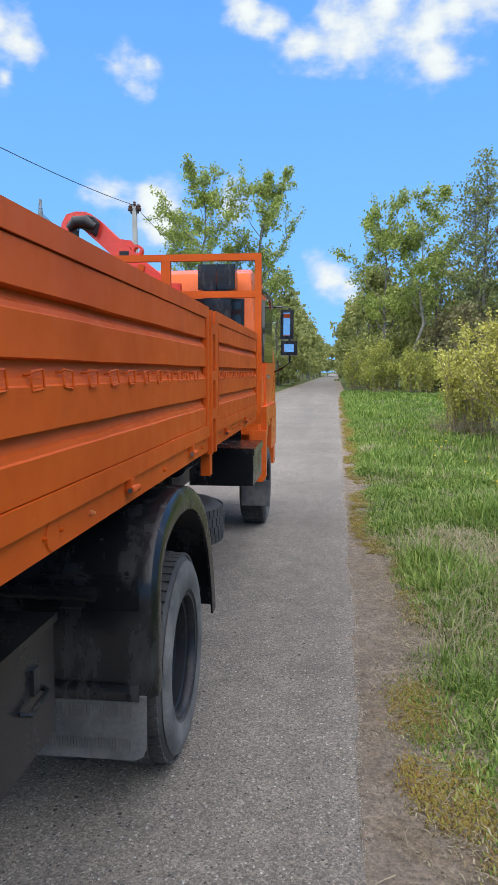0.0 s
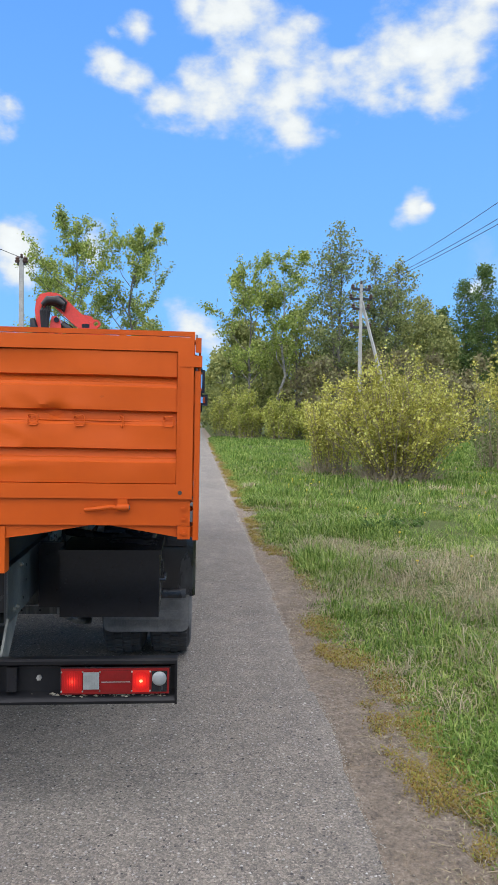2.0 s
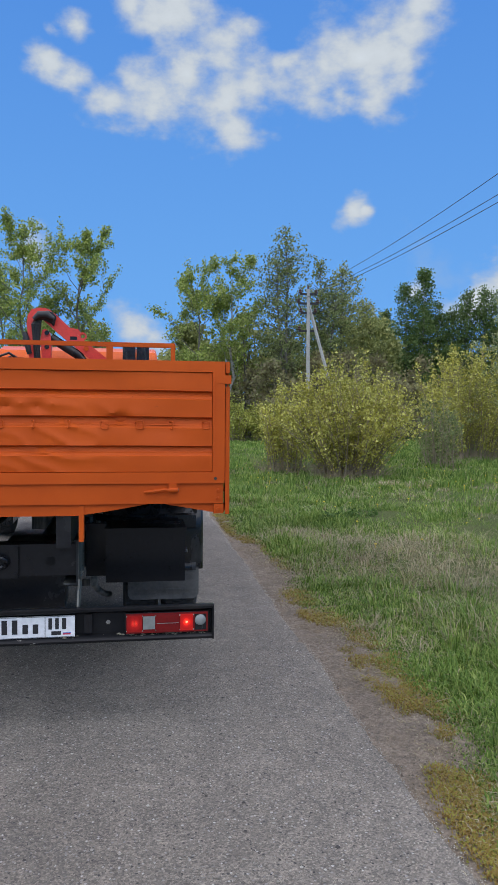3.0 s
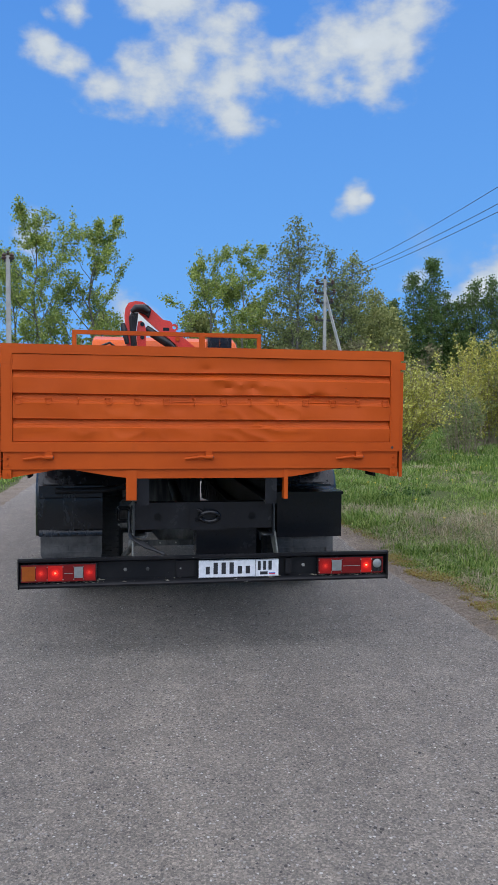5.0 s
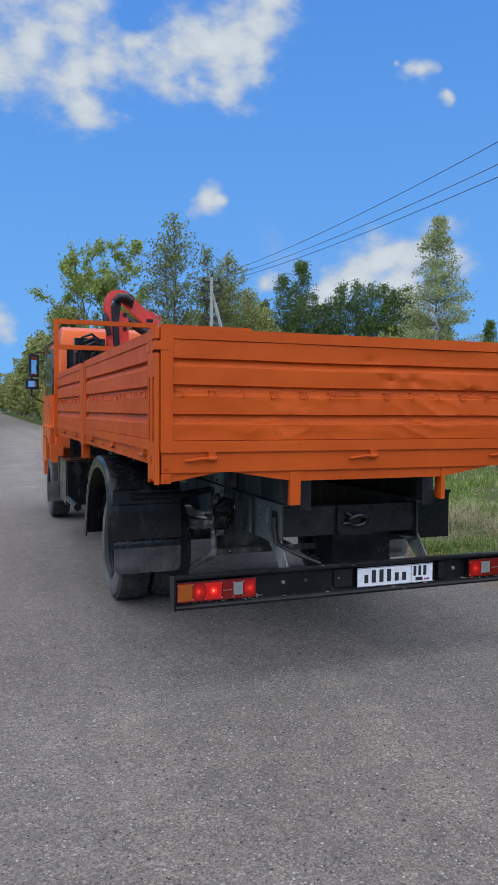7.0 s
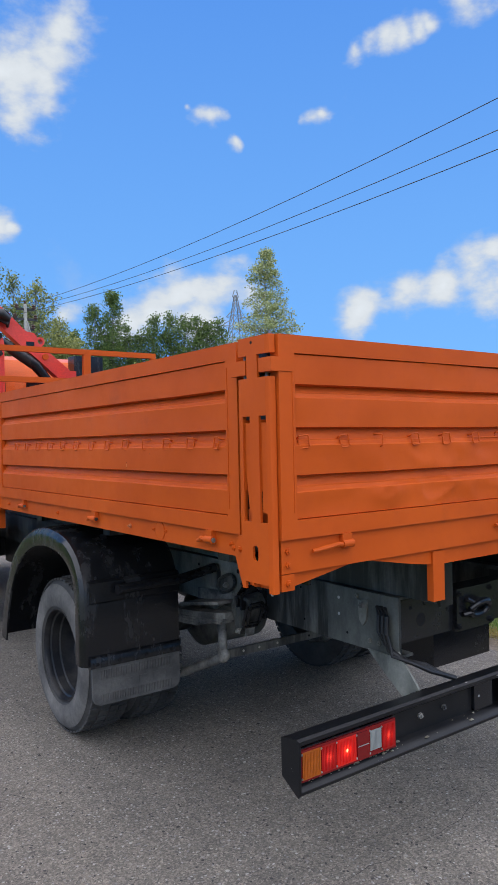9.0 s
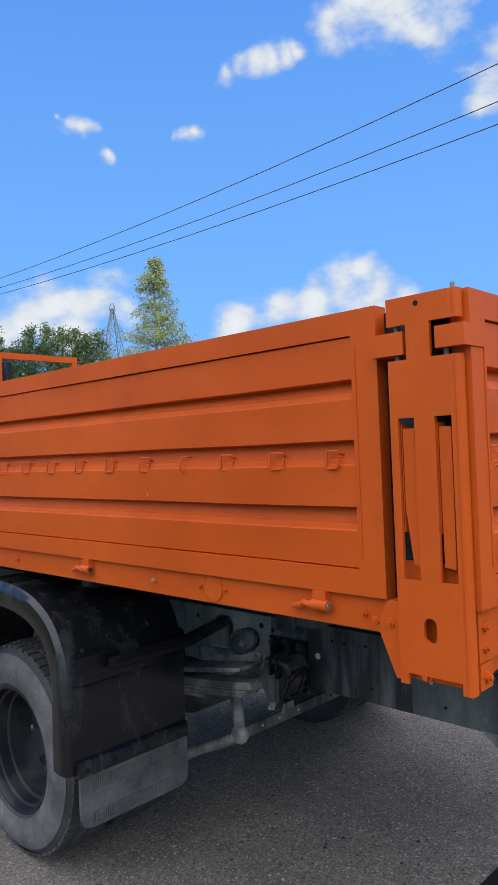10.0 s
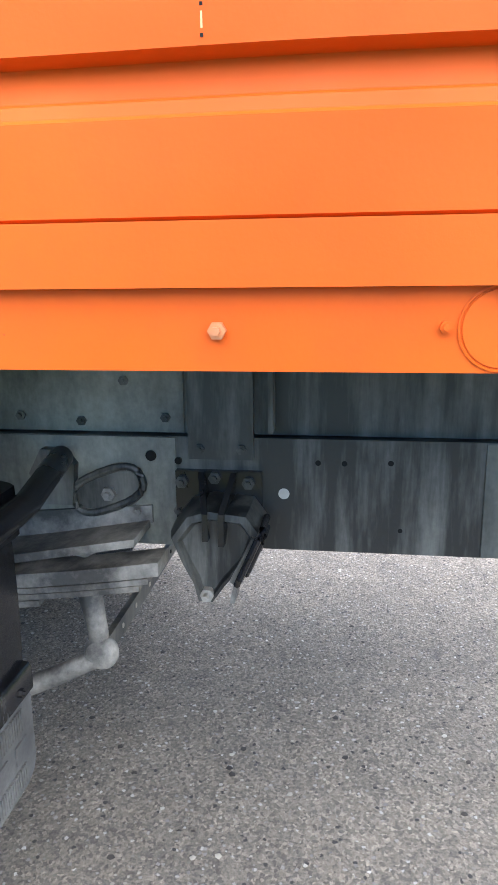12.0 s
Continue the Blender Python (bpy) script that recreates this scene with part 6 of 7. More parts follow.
part("boom_pin", tube(bmesh.new(), [(0.146, CV - 0.075, 2.591), (0.146, CV - 0.056, 2.591)], 0.034, 16), ORANGE, boom)
bm = bmesh.new()
prism(bm, [(-0.06, 2.86), (0.0, 2.85), (0.04, 2.845), (0.07, 2.81), (0.06, 2.76), (0.0, 2.8)], "y", CV - 0.03, CV + 0.03)
part("stop_lug", bm, RED, boom, bevel=0.005)
bm = bmesh.new()
lathe(bm, [(CV - 0.04, 0.05), (CV + 0.04, 0.05), (CV + 0.04, 0.028), (CV - 0.04, 0.028)], (0.1, 0, 2.755), "y", 20, closed=True)
part("lifting_eye", bm, RED, boom)
part("faded_mark", boxes((-0.06, 0.03, CV - 0.0585, CV - 0.0562, 2.7, 2.745)), BLACK_PAINT, boom)
part("boom_ram", tube(bmesh.new(), [(-0.3, CV - 0.02, 2.74), (-0.2, CV - 0.02, 2.66), (0.05, CV - 0.02, 2.5), (0.2, CV - 0.02, 2.32)], [0.045, 0.06, 0.06, 0.045], 14), BLACK_PAINT, crane)
for i in range(7):
    o = 0.016 * (i - 3)
    pts = [(-0.46 + 0.5 * o, CV - 0.1 - 0.008 * (i % 3), 2.35), (-0.48 + 0.6 * o, CV - 0.12, 2.7), (-0.475 + o, CV - 0.13 - 0.01 * (i % 2), 2.88), (-0.44 + o, CV - 0.135, 2.98 + 0.4 * o), (-0.36 + 0.5 * o, CV - 0.13, 3.0 + o), (-0.28, CV - 0.12, 2.97 + 1.3 * o), (-0.25 + 0.3 * o, CV - 0.09, 2.93 + o)]
    part("hydraulic_hose", tube(bmesh.new(), pts, 0.016, 8), BLACK_VOID, crane)
part("hose_sleeve", tube(bmesh.new(), [(-0.5, CV - 0.14, 2.94), (-0.44, CV - 0.15, 3.0), (-0.34, CV - 0.15, 3.0), (-0.26, CV - 0.14, 2.95)], [0.035, 0.05, 0.055, 0.03], 12), BLACK_VOID, crane)
part("hose_sleeve", tube(bmesh.new(), [(-0.62, CV - 0.12, 2.78), (-0.6, CV - 0.13, 2.68), (-0.56, CV - 0.13, 2.5)], [0.03, 0.045, 0.03], 10), BLACK_VOID, crane)
part("outer_boom", tube(bmesh.new(), [(-0.95, CV + 0.05, 2.25), (-0.2, CV + 0.05, 1.75)], 0.09, 4), BLACK_PAINT, crane)
part("control_arm", boxes((0.3, 0.5, CV - 0.05, CV + 0.05, 1.3, 2.45)), RED, crane, bevel=0.015)

# a short scratch through the paint of the left board
part("scratch", boxes((-HALF + 0.0025, -HALF + 0.0043, 1.0651, 1.0668, 1.532, 1.545)), SCRATCH, SIDES["left", "rear_side_board"])
for i in range(6):
    z = 2.5 - 0.05 * i
    pts = [(-1.0 + 0.05 * i, CV - 0.2, 1.75), (-1.0 + 0.04 * i, CV - 0.23, z - 0.25), (-0.92 + 0.03 * i, CV - 0.24, z - 0.05), (-0.8 + 0.02 * i, CV - 0.22, z), (-0.68, CV - 0.18, z - 0.08), (-0.6, CV - 0.15, z - 0.3)]
    part("hydraulic_hose", tube(bmesh.new(), pts, 0.017, 8), BLACK_VOID, crane)
part("valve_block", boxes((-1.0, -0.62, CV - 0.16, CV - 0.02, 1.98, 2.45)), BLACK_PAINT, crane, bevel=0.02)
for w in (1.525, 1.549):
    part("chip", boxes((-HALF + 0.0025, -HALF + 0.0045, 1.0645, 1.0674, w, w + 0.003)), HOLE, SIDES["left", "rear_side_board"])

# ---------- trees, bushes, woods ----------
def leaf_cloud(centres, size, rs, flat=0.35):
    """Small four-cornered leaf sprays at the given centres, each turned its own way."""
    n = len(centres)
    a = rs.normal(size=(n, 3))
    a /= np.linalg.norm(a, axis=1)[:, None]
    b = np.cross(a, rs.normal(size=(n, 3)))
    b /= np.linalg.norm(b, axis=1)[:, None]
    s = size * rs.uniform(0.55, 1.35, (n, 1))
    c = np.cross(a, b) * s * 0.35
    v = np.stack([centres - a * s * 0.5, centres + b * s * flat + c, centres + a * s * 0.5, centres - b * s * flat + c * rs.uniform(-1, 1, (n, 1))], 1)
    return v.reshape(-1, 3), np.arange(n * 4).reshape(-1, 4)


def limb_tree(rs, height, trunk_r, spread, first, n_limbs=16, up=0.55, twigs=5):
    """Trunk, limbs, branches and end shoots as tapered tubes; returns the bmesh and the end shoots that carry the leaves."""
    bm = bmesh.new()
    shoots = []
    pts = [Vector((0, 0, -0.1))]
    top = Vector((rs.normal() * 0.02 * height, rs.normal() * 0.02 * height, height))
    for i in range(1, 9):
        f = i / 8
        pts.append(Vector((top.x * f * f + rs.normal() * 0.01 * height, top.y * f * f + rs.normal() * 0.01 * height, height * f * 0.97)))
    tube(bm, pts, [trunk_r * (1 - 0.93 * i / 8) for i in range(9)], 7)

    def grow(base, d, length, r, level):
        p, q, dd = [base], base, d.copy()
        for j in range(3):
            dd = (dd + Vector(rs.normal(size=3)) * 0.2 + Vector((0, 0, 0.14))).normalized()
            q = q + dd * length / 3
            p.append(q)
        tube(bm, p, [r, r * 0.78, r * 0.55, r * 0.25], 5 if level == 2 else 4, caps=False)
        if level == 0:
            shoots.append((p[0], p[-1], length))
            return
        for j in range(twigs if level == 2 else 4):
            f = rs.uniform(0.3, 1.0) if level == 2 else rs.uniform(0.15, 1.0)
            k = min(2, int(f * 3))
            nd = (dd + Vector(rs.normal(size=3)) * 0.6).normalized()
            grow(p[k].lerp(p[k + 1], f * 3 - k), nd, length * rs.uniform(0.38, 0.6), max(0.012, r * 0.42), level - 1)
        shoots.append((p[-2], p[-1] + dd * 0.25, length * 0.4))

    for i in range(n_limbs):
        f = first + (0.97 - first) * (i + rs.uniform(0, 0.8)) / n_limbs
        k = min(7, int(f * 8))
        base = pts[k].lerp(pts[k + 1], f * 8 - k)
        az = i * 2.4 + rs.uniform(-0.5, 0.5)
        g = (f - first) / (1 - first)
        reach = spread * height * (0.35 + 0.65 * math.sin(math.pi * min(1.0, g * 0.8 + 0.18))) * rs.uniform(0.75, 1.2)
        grow(base, Vector((math.cos(az), math.sin(az), up + rs.uniform(-0.15, 0.45))).normalized(), reach, trunk_r * 0.4 * (1.15 - f), 2)
    shoots.append((pts[-2], pts[-1] + Vector((0, 0, 0.4)), 1.0))
    return bm, shoots


def tree(name, x, y, height, seed, leaf, bark, label, leaves=14000, size=0.22, spread=0.2, first=0.3, n_limbs=16, up=0.55, clump=0.24, bare=0.25, group=""):
    """Leaves stand in clumps round the end shoots; some shoots are nearly bare, so that the sky shows through."""
    rs = np.random.default_rng(seed)
    root = tagged(new(name), label, "tree", group)
    root.matrix_world = pose(x, y, 0, 0, 0, rs.uniform(0, 360))
    bm, shoots = limb_tree(rs, height, height * 0.0125, spread, first, n_limbs, up)
    part("trunk", bm, bark, root)
    a = np.array([tuple(p) for p, _, _ in shoots])
    b = np.array([tuple(q) for _, q, _ in shoots])
    w = np.array([0.3 + n for _, _, n in shoots]) * np.where(rs.uniform(0, 1, len(shoots)) < bare, 0.12, rs.uniform(0.6, 1.6, len(shoots)))
    pick = rs.choice(len(a), leaves, p=w / w.sum())
    f = rs.uniform(0.1, 1.08, (leaves, 1))
    pos = a[pick] * (1 - f) + b[pick] * f + np.clip(rs.normal(size=(leaves, 3)), -1.7, 1.7) * clump
    pos[:, 2] = np.maximum(pos[:, 2], 0.3)
    v, fc = leaf_cloud(pos, size, rs)
    from_arrays("crown", v, fc, leaf, 4).parent = root
    return root


def bush(name, x, y, height, width, seed, leaf, label, stems=60, leaves=9000, size=0.1, group="", foot=0.3, litter=0):
    """Many stems from a broad foot that fan out and fork; the leaves stand in upright plumes along the shoots."""
    rs = np.random.default_rng(seed)
    root = tagged(new(name), label, "bush", group)
    root.matrix_world = pose(x, y, 0)
    bm = bmesh.new()
    cs, rr = [], []
    for i in range(stems):
        az, out = rs.uniform(0, 2 * math.pi), math.sqrt(rs.uniform(0, 1))
        h = height * rs.uniform(0.62, 1.0) * (1 - 0.5 * out ** 2.2)
        if rs.uniform() < 0.12:
            h *= 1.16
        base = Vector((math.cos(az), math.sin(az), 0)) * out * width * foot
        tip = Vector((math.cos(az), math.sin(az), 0)) * out * width * 0.47 + Vector((rs.normal() * 0.03 * width, rs.normal() * 0.03 * width, h))

        def along(f, base=base, tip=tip, h=h):
            return base.lerp(tip, f) + Vector((0, 0, 0.1 * h * math.sin(math.pi * f)))
        p = [along(f) + Vector(rs.normal(size=3)) * 0.03 for f in (0, 0.3, 0.6, 0.85, 1.0)]
        p[0].z = -0.1
        tube(bm, p, [0.02, 0.016, 0.011, 0.007, 0.003], 4, caps=False)
        for j in range(7):
            f = rs.uniform(0.05, 0.95)
            a = along(f)
            b = a + Vector((rs.normal() * 0.3, rs.normal() * 0.3, rs.uniform(0.35, 1.0))) * height * 0.2
            tube(bm, [a, a.lerp(b, 0.5) + Vector(rs.normal(size=3)) * 0.02, b], [0.008, 0.006, 0.002], 3, caps=False)
            dense = rs.uniform(0.15, 1.0)
            for g in np.linspace(0.2, 1.05, 7):
                if rs.uniform() < dense:
                    cs.append(tuple(a.lerp(b, g)))
                    rr.append(size * 0.75)
        for g in np.linspace(0.16, 1.03, 14):
            cs.append(tuple(along(min(1.03, g))))
            rr.append(size * 0.8)
    for i in range(stems * 2 + litter):       # dry twigs low in the bush
        az, out = rs.uniform(0, 2 * math.pi), math.sqrt(rs.uniform(0, 1)) * width * (foot + 0.1)
        p = Vector((math.cos(az) * out, math.sin(az) * out, 0.0))
        q = p + Vector((rs.normal() * 0.35, rs.normal() * 0.35, rs.uniform(0.05, 0.6)))
        tube(bm, [p, p.lerp(q, 0.5) + Vector(rs.normal(size=3)) * 0.05, q], [0.007, 0.005, 0.002], 3, caps=False)
    part("stem_tangle", bm, TWIG, root)
    c, r = np.array(cs), np.array(rr)
    pick = rs.integers(0, len(c), leaves)
    v, f = leaf_cloud(c[pick] + rs.normal(size=(leaves, 3)) * r[pick][:, None], size, rs, 0.26)
    from_arrays("leaves", v, f, leaf, 4).parent = root
    return root


def spire(name, x, y, height, seed, leaf, bark, label, width=0.2, shape="cone", start=0.12, branches=5.0, leaves=5200, size=0.42, droop=0.1, fuzz=0.35, group="", tops=1):
    """A tree with one straight leader and many thin side branches: a cone for a larch, a tall oval for a birch."""
    rs = np.random.default_rng(seed)
    root = tagged(new(name), label, "tree", group)
    root.matrix_world = pose(x, y, 0)
    bm, twigs = bmesh.new(), bmesh.new()
    cs, ws = [], []
    for t in range(tops):
        h = height * (1 - 0.16 * t)
        lx, ly = (rs.normal() * 0.09 * height * (t > 0), rs.normal() * 0.09 * height * (t > 0))
        pts = [Vector((lx * f + rs.normal() * 0.006 * height * f, ly * f + rs.normal() * 0.006 * height * f, h * f - (0.1 if f == 0 else 0))) for f in (0, 0.25, 0.5, 0.75, 1.0)]
        tube(bm, pts, [height * 0.010, height * 0.008, height * 0.006, height * 0.003, 0.01], 6)
        for i in range(int(h * branches)):
            f = start + (1 - start) * rs.uniform(0, 1) ** 0.9
            g = (f - start) / (1 - start)
            wide = (1.03 - g) ** (0.68 if bark is BARK else 0.75) if shape == "cone" else (math.sin(math.pi * (0.12 + 0.86 * g)) ** 0.7)
            L = max(0.15, height * width * wide * rs.uniform(0.45, 1.15))
            az = rs.uniform(0, 2 * math.pi)
            k = min(3, int(f * 4))
            a = pts[k].lerp(pts[k + 1], f * 4 - k)
            rise = rs.uniform(-0.05, 0.3) if shape == "cone" and bark is BARK else (rs.uniform(0.3, 0.8) if shape == "cone" else rs.uniform(0.5, 1.1))
            m = a + Vector((math.cos(az) * L * 0.55, math.sin(az) * L * 0.55, L * rise * 0.6))
            e = m + Vector((math.cos(az) * L * 0.45, math.sin(az) * L * 0.45, L * (rise * 0.3 - droop)))
            tube(twigs, [a, m, e], [0.01 + 0.0012 * height, 0.01, 0.004], 3, caps=False)
            for q in np.linspace(0.25, 1.0, 6):
                cs.append(tuple(a.lerp(m, 2 * q) if q < 0.5 else m.lerp(e, 2 * q - 1)))
                ws.append((0.4 + q) * max(0.3, L / (height * width)))
    part("trunk", bm, bark, root)
    tagged(part("branch_work", twigs, bark if bark is BARK else TWIG, root), kind="stuff")
    c, w = np.array(cs), np.array(ws)
    pick = rs.choice(len(c), leaves, p=w / w.sum())
    pos = c[pick] + np.clip(rs.normal(size=(leaves, 3)), -1.6, 1.6) * fuzz
    v, f = leaf_cloud(pos, size, rs, 0.32)
    from_arrays("crown", v, f, leaf, 4).parent = root
    return root


POPLAR = "tall poplar with an airy crown of fresh leaves"
tree("poplar_tree", -11.6, 64.5, 19.0, 21, LEAF_POPLAR, BARK, POPLAR, leaves=13000, size=0.2, spread=0.25, first=0.16, n_limbs=16, up=0.9, clump=0.2)
tree("poplar_tree", -6.9, 66.0, 19.4, 22, LEAF_POPLAR, BARK, POPLAR, leaves=13000, size=0.2, spread=0.24, first=0.14, n_limbs=16, up=0.9, clump=0.2)
tree("poplar_tree", -14.5, 70.0, 16.5, 23, LEAF_POPLAR, BARK, POPLAR, leaves=8000, size=0.2, spread=0.2, first=0.2, up=0.8, clump=0.22)
tree("aspen_tree", 3.9, 62.0, 14.6, 31, LEAF_POPLAR, BARK, "slender aspen with a thin light green crown", leaves=7500, size=0.2, spread=0.27, first=0.3, n_limbs=13, up=0.75, clump=0.19)
tree("aspen_tree", 6.8, 61.0, 15.2, 32, LEAF_POPLAR, PALE_BARK, "slender aspen with a pale trunk and light green crown", leaves=7500, size=0.2, spread=0.25, first=0.34, n_limbs=12, up=0.75, clump=0.19)
BIRCH = "tall birch with fine upswept twigs and small fresh leaves"
spire("tall_birch_tree", 11.2, 57.5, 18.0, 33, LEAF_BIRCH, BARK, BIRCH, 0.155, "oval", 0.2, 9, 9000, 0.19, 0.15, 0.2, tops=2)
spire("tall_birch_tree", 14.4, 58.5, 15.4, 34, LEAF_BIRCH, BARK, BIRCH, 0.155, "oval", 0.18, 9, 7500, 0.19, 0.15, 0.2, tops=2)
spire("tall_birch_tree", 16.8, 60.0, 15.8, 35, LEAF_WOOD, BARK, "grey-green birch on the wood's edge", 0.155, "oval", 0.15, 9, 8000, 0.2, 0.15, 0.22, tops=2)
spire("tall_birch_tree", 20.0, 63.0, 13.0, 37, LEAF_WOOD, BARK, "grey-green birch on the wood's edge", 0.17, "oval", 0.12, 8, 9000, 0.22, 0.15, 0.24, tops=2)
spire("silver_birch_tree", 15.4, 25.2, 10.2, 36, LEAF_SILVER, BIRCH_BARK, "young silver birch with white stems and a narrow crown", 0.27, "cone", 0.06, 20, 24000, 0.085, 0.12, 0.11)
spire("tall_birch_tree", 19.9, 2.3, 9.3, 38, LEAF_BIRCH, BARK, "birch beside the meadow with small fresh leaves", 0.15, "oval", 0.15, 14, 9000, 0.11, 0.15, 0.2)
LARCH = "dark green larch on the wood's edge"
for i, (x, y, h) in enumerate(((27.1, 71.1, 16.3), (28.8, 70.3, 17.8), (30.2, 69.7, 14.1), (31.4, 69.1, 13.0), (32.6, 68.5, 15.1), (34.3, 67.6, 15.4), (35.7, 66.8, 15.2), (36.9, 66.1, 14.9), (37.8, 65.6, 14.5), (38.9, 64.9, 14.7),
                               (25.2, 72.5, 13.5), (33.0, 80.0, 14.5), (44.0, 70.0, 12.5), (49.0, 72.0, 12.5), (54.0, 70.0, 12.5), (60.0, 70.0, 12.5), (47.0, 73.0, 12.5))):
    spire("larch_tree", x, y, h, 50 + i, LEAF_DARK, BARK, LARCH, 0.135 if 30 < x < 40 else 0.24, "oval" if 30 < x < 40 else "cone", 0.16 if 30 < x < 40 else 0.04, 12, 6500 if 30 < x < 40 else 13000, 0.2, 0.05, 0.26, "dark larches")

bush("willow_bush", 4.95, 17.3, 3.65, 4.3, 61, LEAF_WILLOW, "broad yellow-green willow bush with many bare stems", stems=130, leaves=27000, size=0.08, foot=0.16, litter=420)
bush("willow_bush", 3.55, 19.8, 2.9, 2.5, 65, LEAF_WILLOW, "smaller willow bush behind the broad one", stems=40, leaves=6000, size=0.085, foot=0.28, litter=120)
bush("willow_bush", 13.2, 26.5, 5.0, 6.2, 62, LEAF_WILLOW, "tall yellow-green willow bush in fresh leaf", stems=120, leaves=24000, size=0.1, foot=0.24, litter=240)
bush("willow_bush", 9.6, 21.5, 2.8, 2.4, 63, LEAF_BIRCH, "thin green shrub between the willows", stems=30, leaves=2600, size=0.09)
bush("willow_bush", 17.5, 30.0, 4.8, 5.0, 64, LEAF_WILLOW, "yellow-green willow bush beside a birch", stems=80, leaves=15000, size=0.1)
for i, (x, y, h, w) in enumerate(((3.4, 57.5, 4.4, 3.6), (6.2, 55.0, 3.8, 4.0), (9.0, 54.0, 3.4, 4.0), (12.5, 53.0, 3.6, 4.5), (2.4, 70.0, 5.0, 4.0), (16.5, 50.0, 4.2, 5.0))):
    bush("yellow_bush", x, y, h, w, 70 + i, LEAF_YELLOW, "low yellow-green bush on the wood's edge", stems=46, leaves=5500, size=0.17, group="edge bushes")
for i, (x, y, h, w) in enumerate(((-9.5, 48.0, 4.5, 4.0), (-11.5, 44.0, 5.0, 5.0), (-9.0, 78.0, 5.0, 4.0), (-8.5, 92.0, 5.0, 5.0), (-8.5, 108.0, 6.0, 5.0), (-13.0, 54.0, 6.0, 5.0))):
    bush("green_bush", x, y, h, w, 80 + i, LEAF_WOOD, "green roadside bush under the poplars", stems=45, leaves=5000, size=0.22, group="roadside bushes")


def wood_belt(name, spots, leaf, label, seed, size=0.5, per=1500):
    """A wood behind the single trees: many stems and a ragged, gapped canopy. spots: x, y, height, width."""
    rs = np.random.default_rng(seed)
    bm = bmesh.new()
    cs = []
    for x, y, h, w in spots:
        tube(bm, [(x, y, -0.1), (x + rs.normal() * 0.3, y, h * 0.5), (x + rs.normal() * 0.5, y, h * 0.95)], [h * 0.012, h * 0.009, 0.02], 5)
        nb = 16
        for i in range(nb):
            f = rs.uniform(0.08, 0.97)
            az = rs.uniform(0, 2 * math.pi)
            L = w * 0.5 * math.sin(math.pi * min(1, 0.25 + 0.72 * f)) * rs.uniform(0.5, 1.1)
            b = np.array([x + math.cos(az) * L, y + math.sin(az) * L, f * h + 0.25 * L])
            tube(bm, [(x, y, f * h), tuple(b)], [0.04, 0.01], 3, caps=False)
            blob = rs.normal(size=(per // nb, 3)) * np.array([w * 0.1, w * 0.1, h * 0.045]) + b
            cs.append(blob)
    root = tagged(new(name), label, "wood", kind="stuff")
    part("stem_tangle", bm, BARK, root)
    pos = np.concatenate(cs)
    pos[:, 2] = np.abs(pos[:, 2]) + 0.05
    v, f = leaf_cloud(pos, size, rs, 0.35)
    from_arrays("canopy", v, f, leaf, 4).parent = root


def row_spots(seed, n, x0, x1, y0, y1, h0, h1, w0, w1):
    rs = np.random.default_rng(seed)
    return [(x0 + (x1 - x0) * (i + rs.uniform(0, 0.9)) / n, rs.uniform(y0, y1), rs.uniform(h0, h1), rs.uniform(w0, w1)) for i in range(n)]


wood_belt("wood", row_spots(91, 19, 3.0, 26, 64, 76, 9, 12.5, 4, 6), LEAF_WOOD, "mixed spring wood behind the meadow", 91, 0.34, 2300)
wood_belt("thicket", row_spots(90, 16, 8.0, 27, 55, 62, 4.5, 7.5, 3, 4.5), LEAF_THICKET, "brown-grey thicket of bare twigs below the birches", 90, 0.26, 1500)
wood_belt("dark_wood", row_spots(92, 46, 22, 78, 78, 92, 8.0, 11.5, 4, 6), LEAF_DARK, "dark green wood beyond the meadow", 92, 0.42, 1900)
wood_belt("far_wood", row_spots(93, 26, 75, 190, 90, 110, 8, 11, 6, 9), LEAF_DARK, "distant dark wood", 93, 0.8, 900)
wood_belt("wood", row_spots(94, 12, 14, 60, 95, 110, 9, 12, 6, 8), LEAF_WOOD, "distant spring wood", 94, 0.7, 900)
rs_l = np.random.default_rng(95)
wood_belt("roadside_trees", [(-6.3 + 0.03 * i + rs_l.uniform(-1.4, 0.4), 84 + 9 * i, rs_l.uniform(10, 13.5), 6.0) for i in range(20)], LEAF_WOOD, "row of roadside trees along the far road", 96, 0.55, 1700)
wood_belt("roadside_trees", [(3.1 - 0.03 * i + rs_l.uniform(-0.4, 2.6), 76 + 9.5 * i, rs_l.uniform(10, 13), 5.8) for i in range(20)], LEAF_WOOD, "row of roadside trees along the far road", 97, 0.55, 1500)
wood_belt("far_wood", row_spots(98, 16, -40, 40, 255, 290, 10, 14, 12, 16), LEAF_WOOD, "distant wood where the road ends", 98, 0.9, 1800)
wood_belt("far_wood", row_spots(99, 22, -120, -12, 95, 130, 8, 12, 6, 9), LEAF_WOOD, "distant wood across the fields", 99, 0.7, 900)

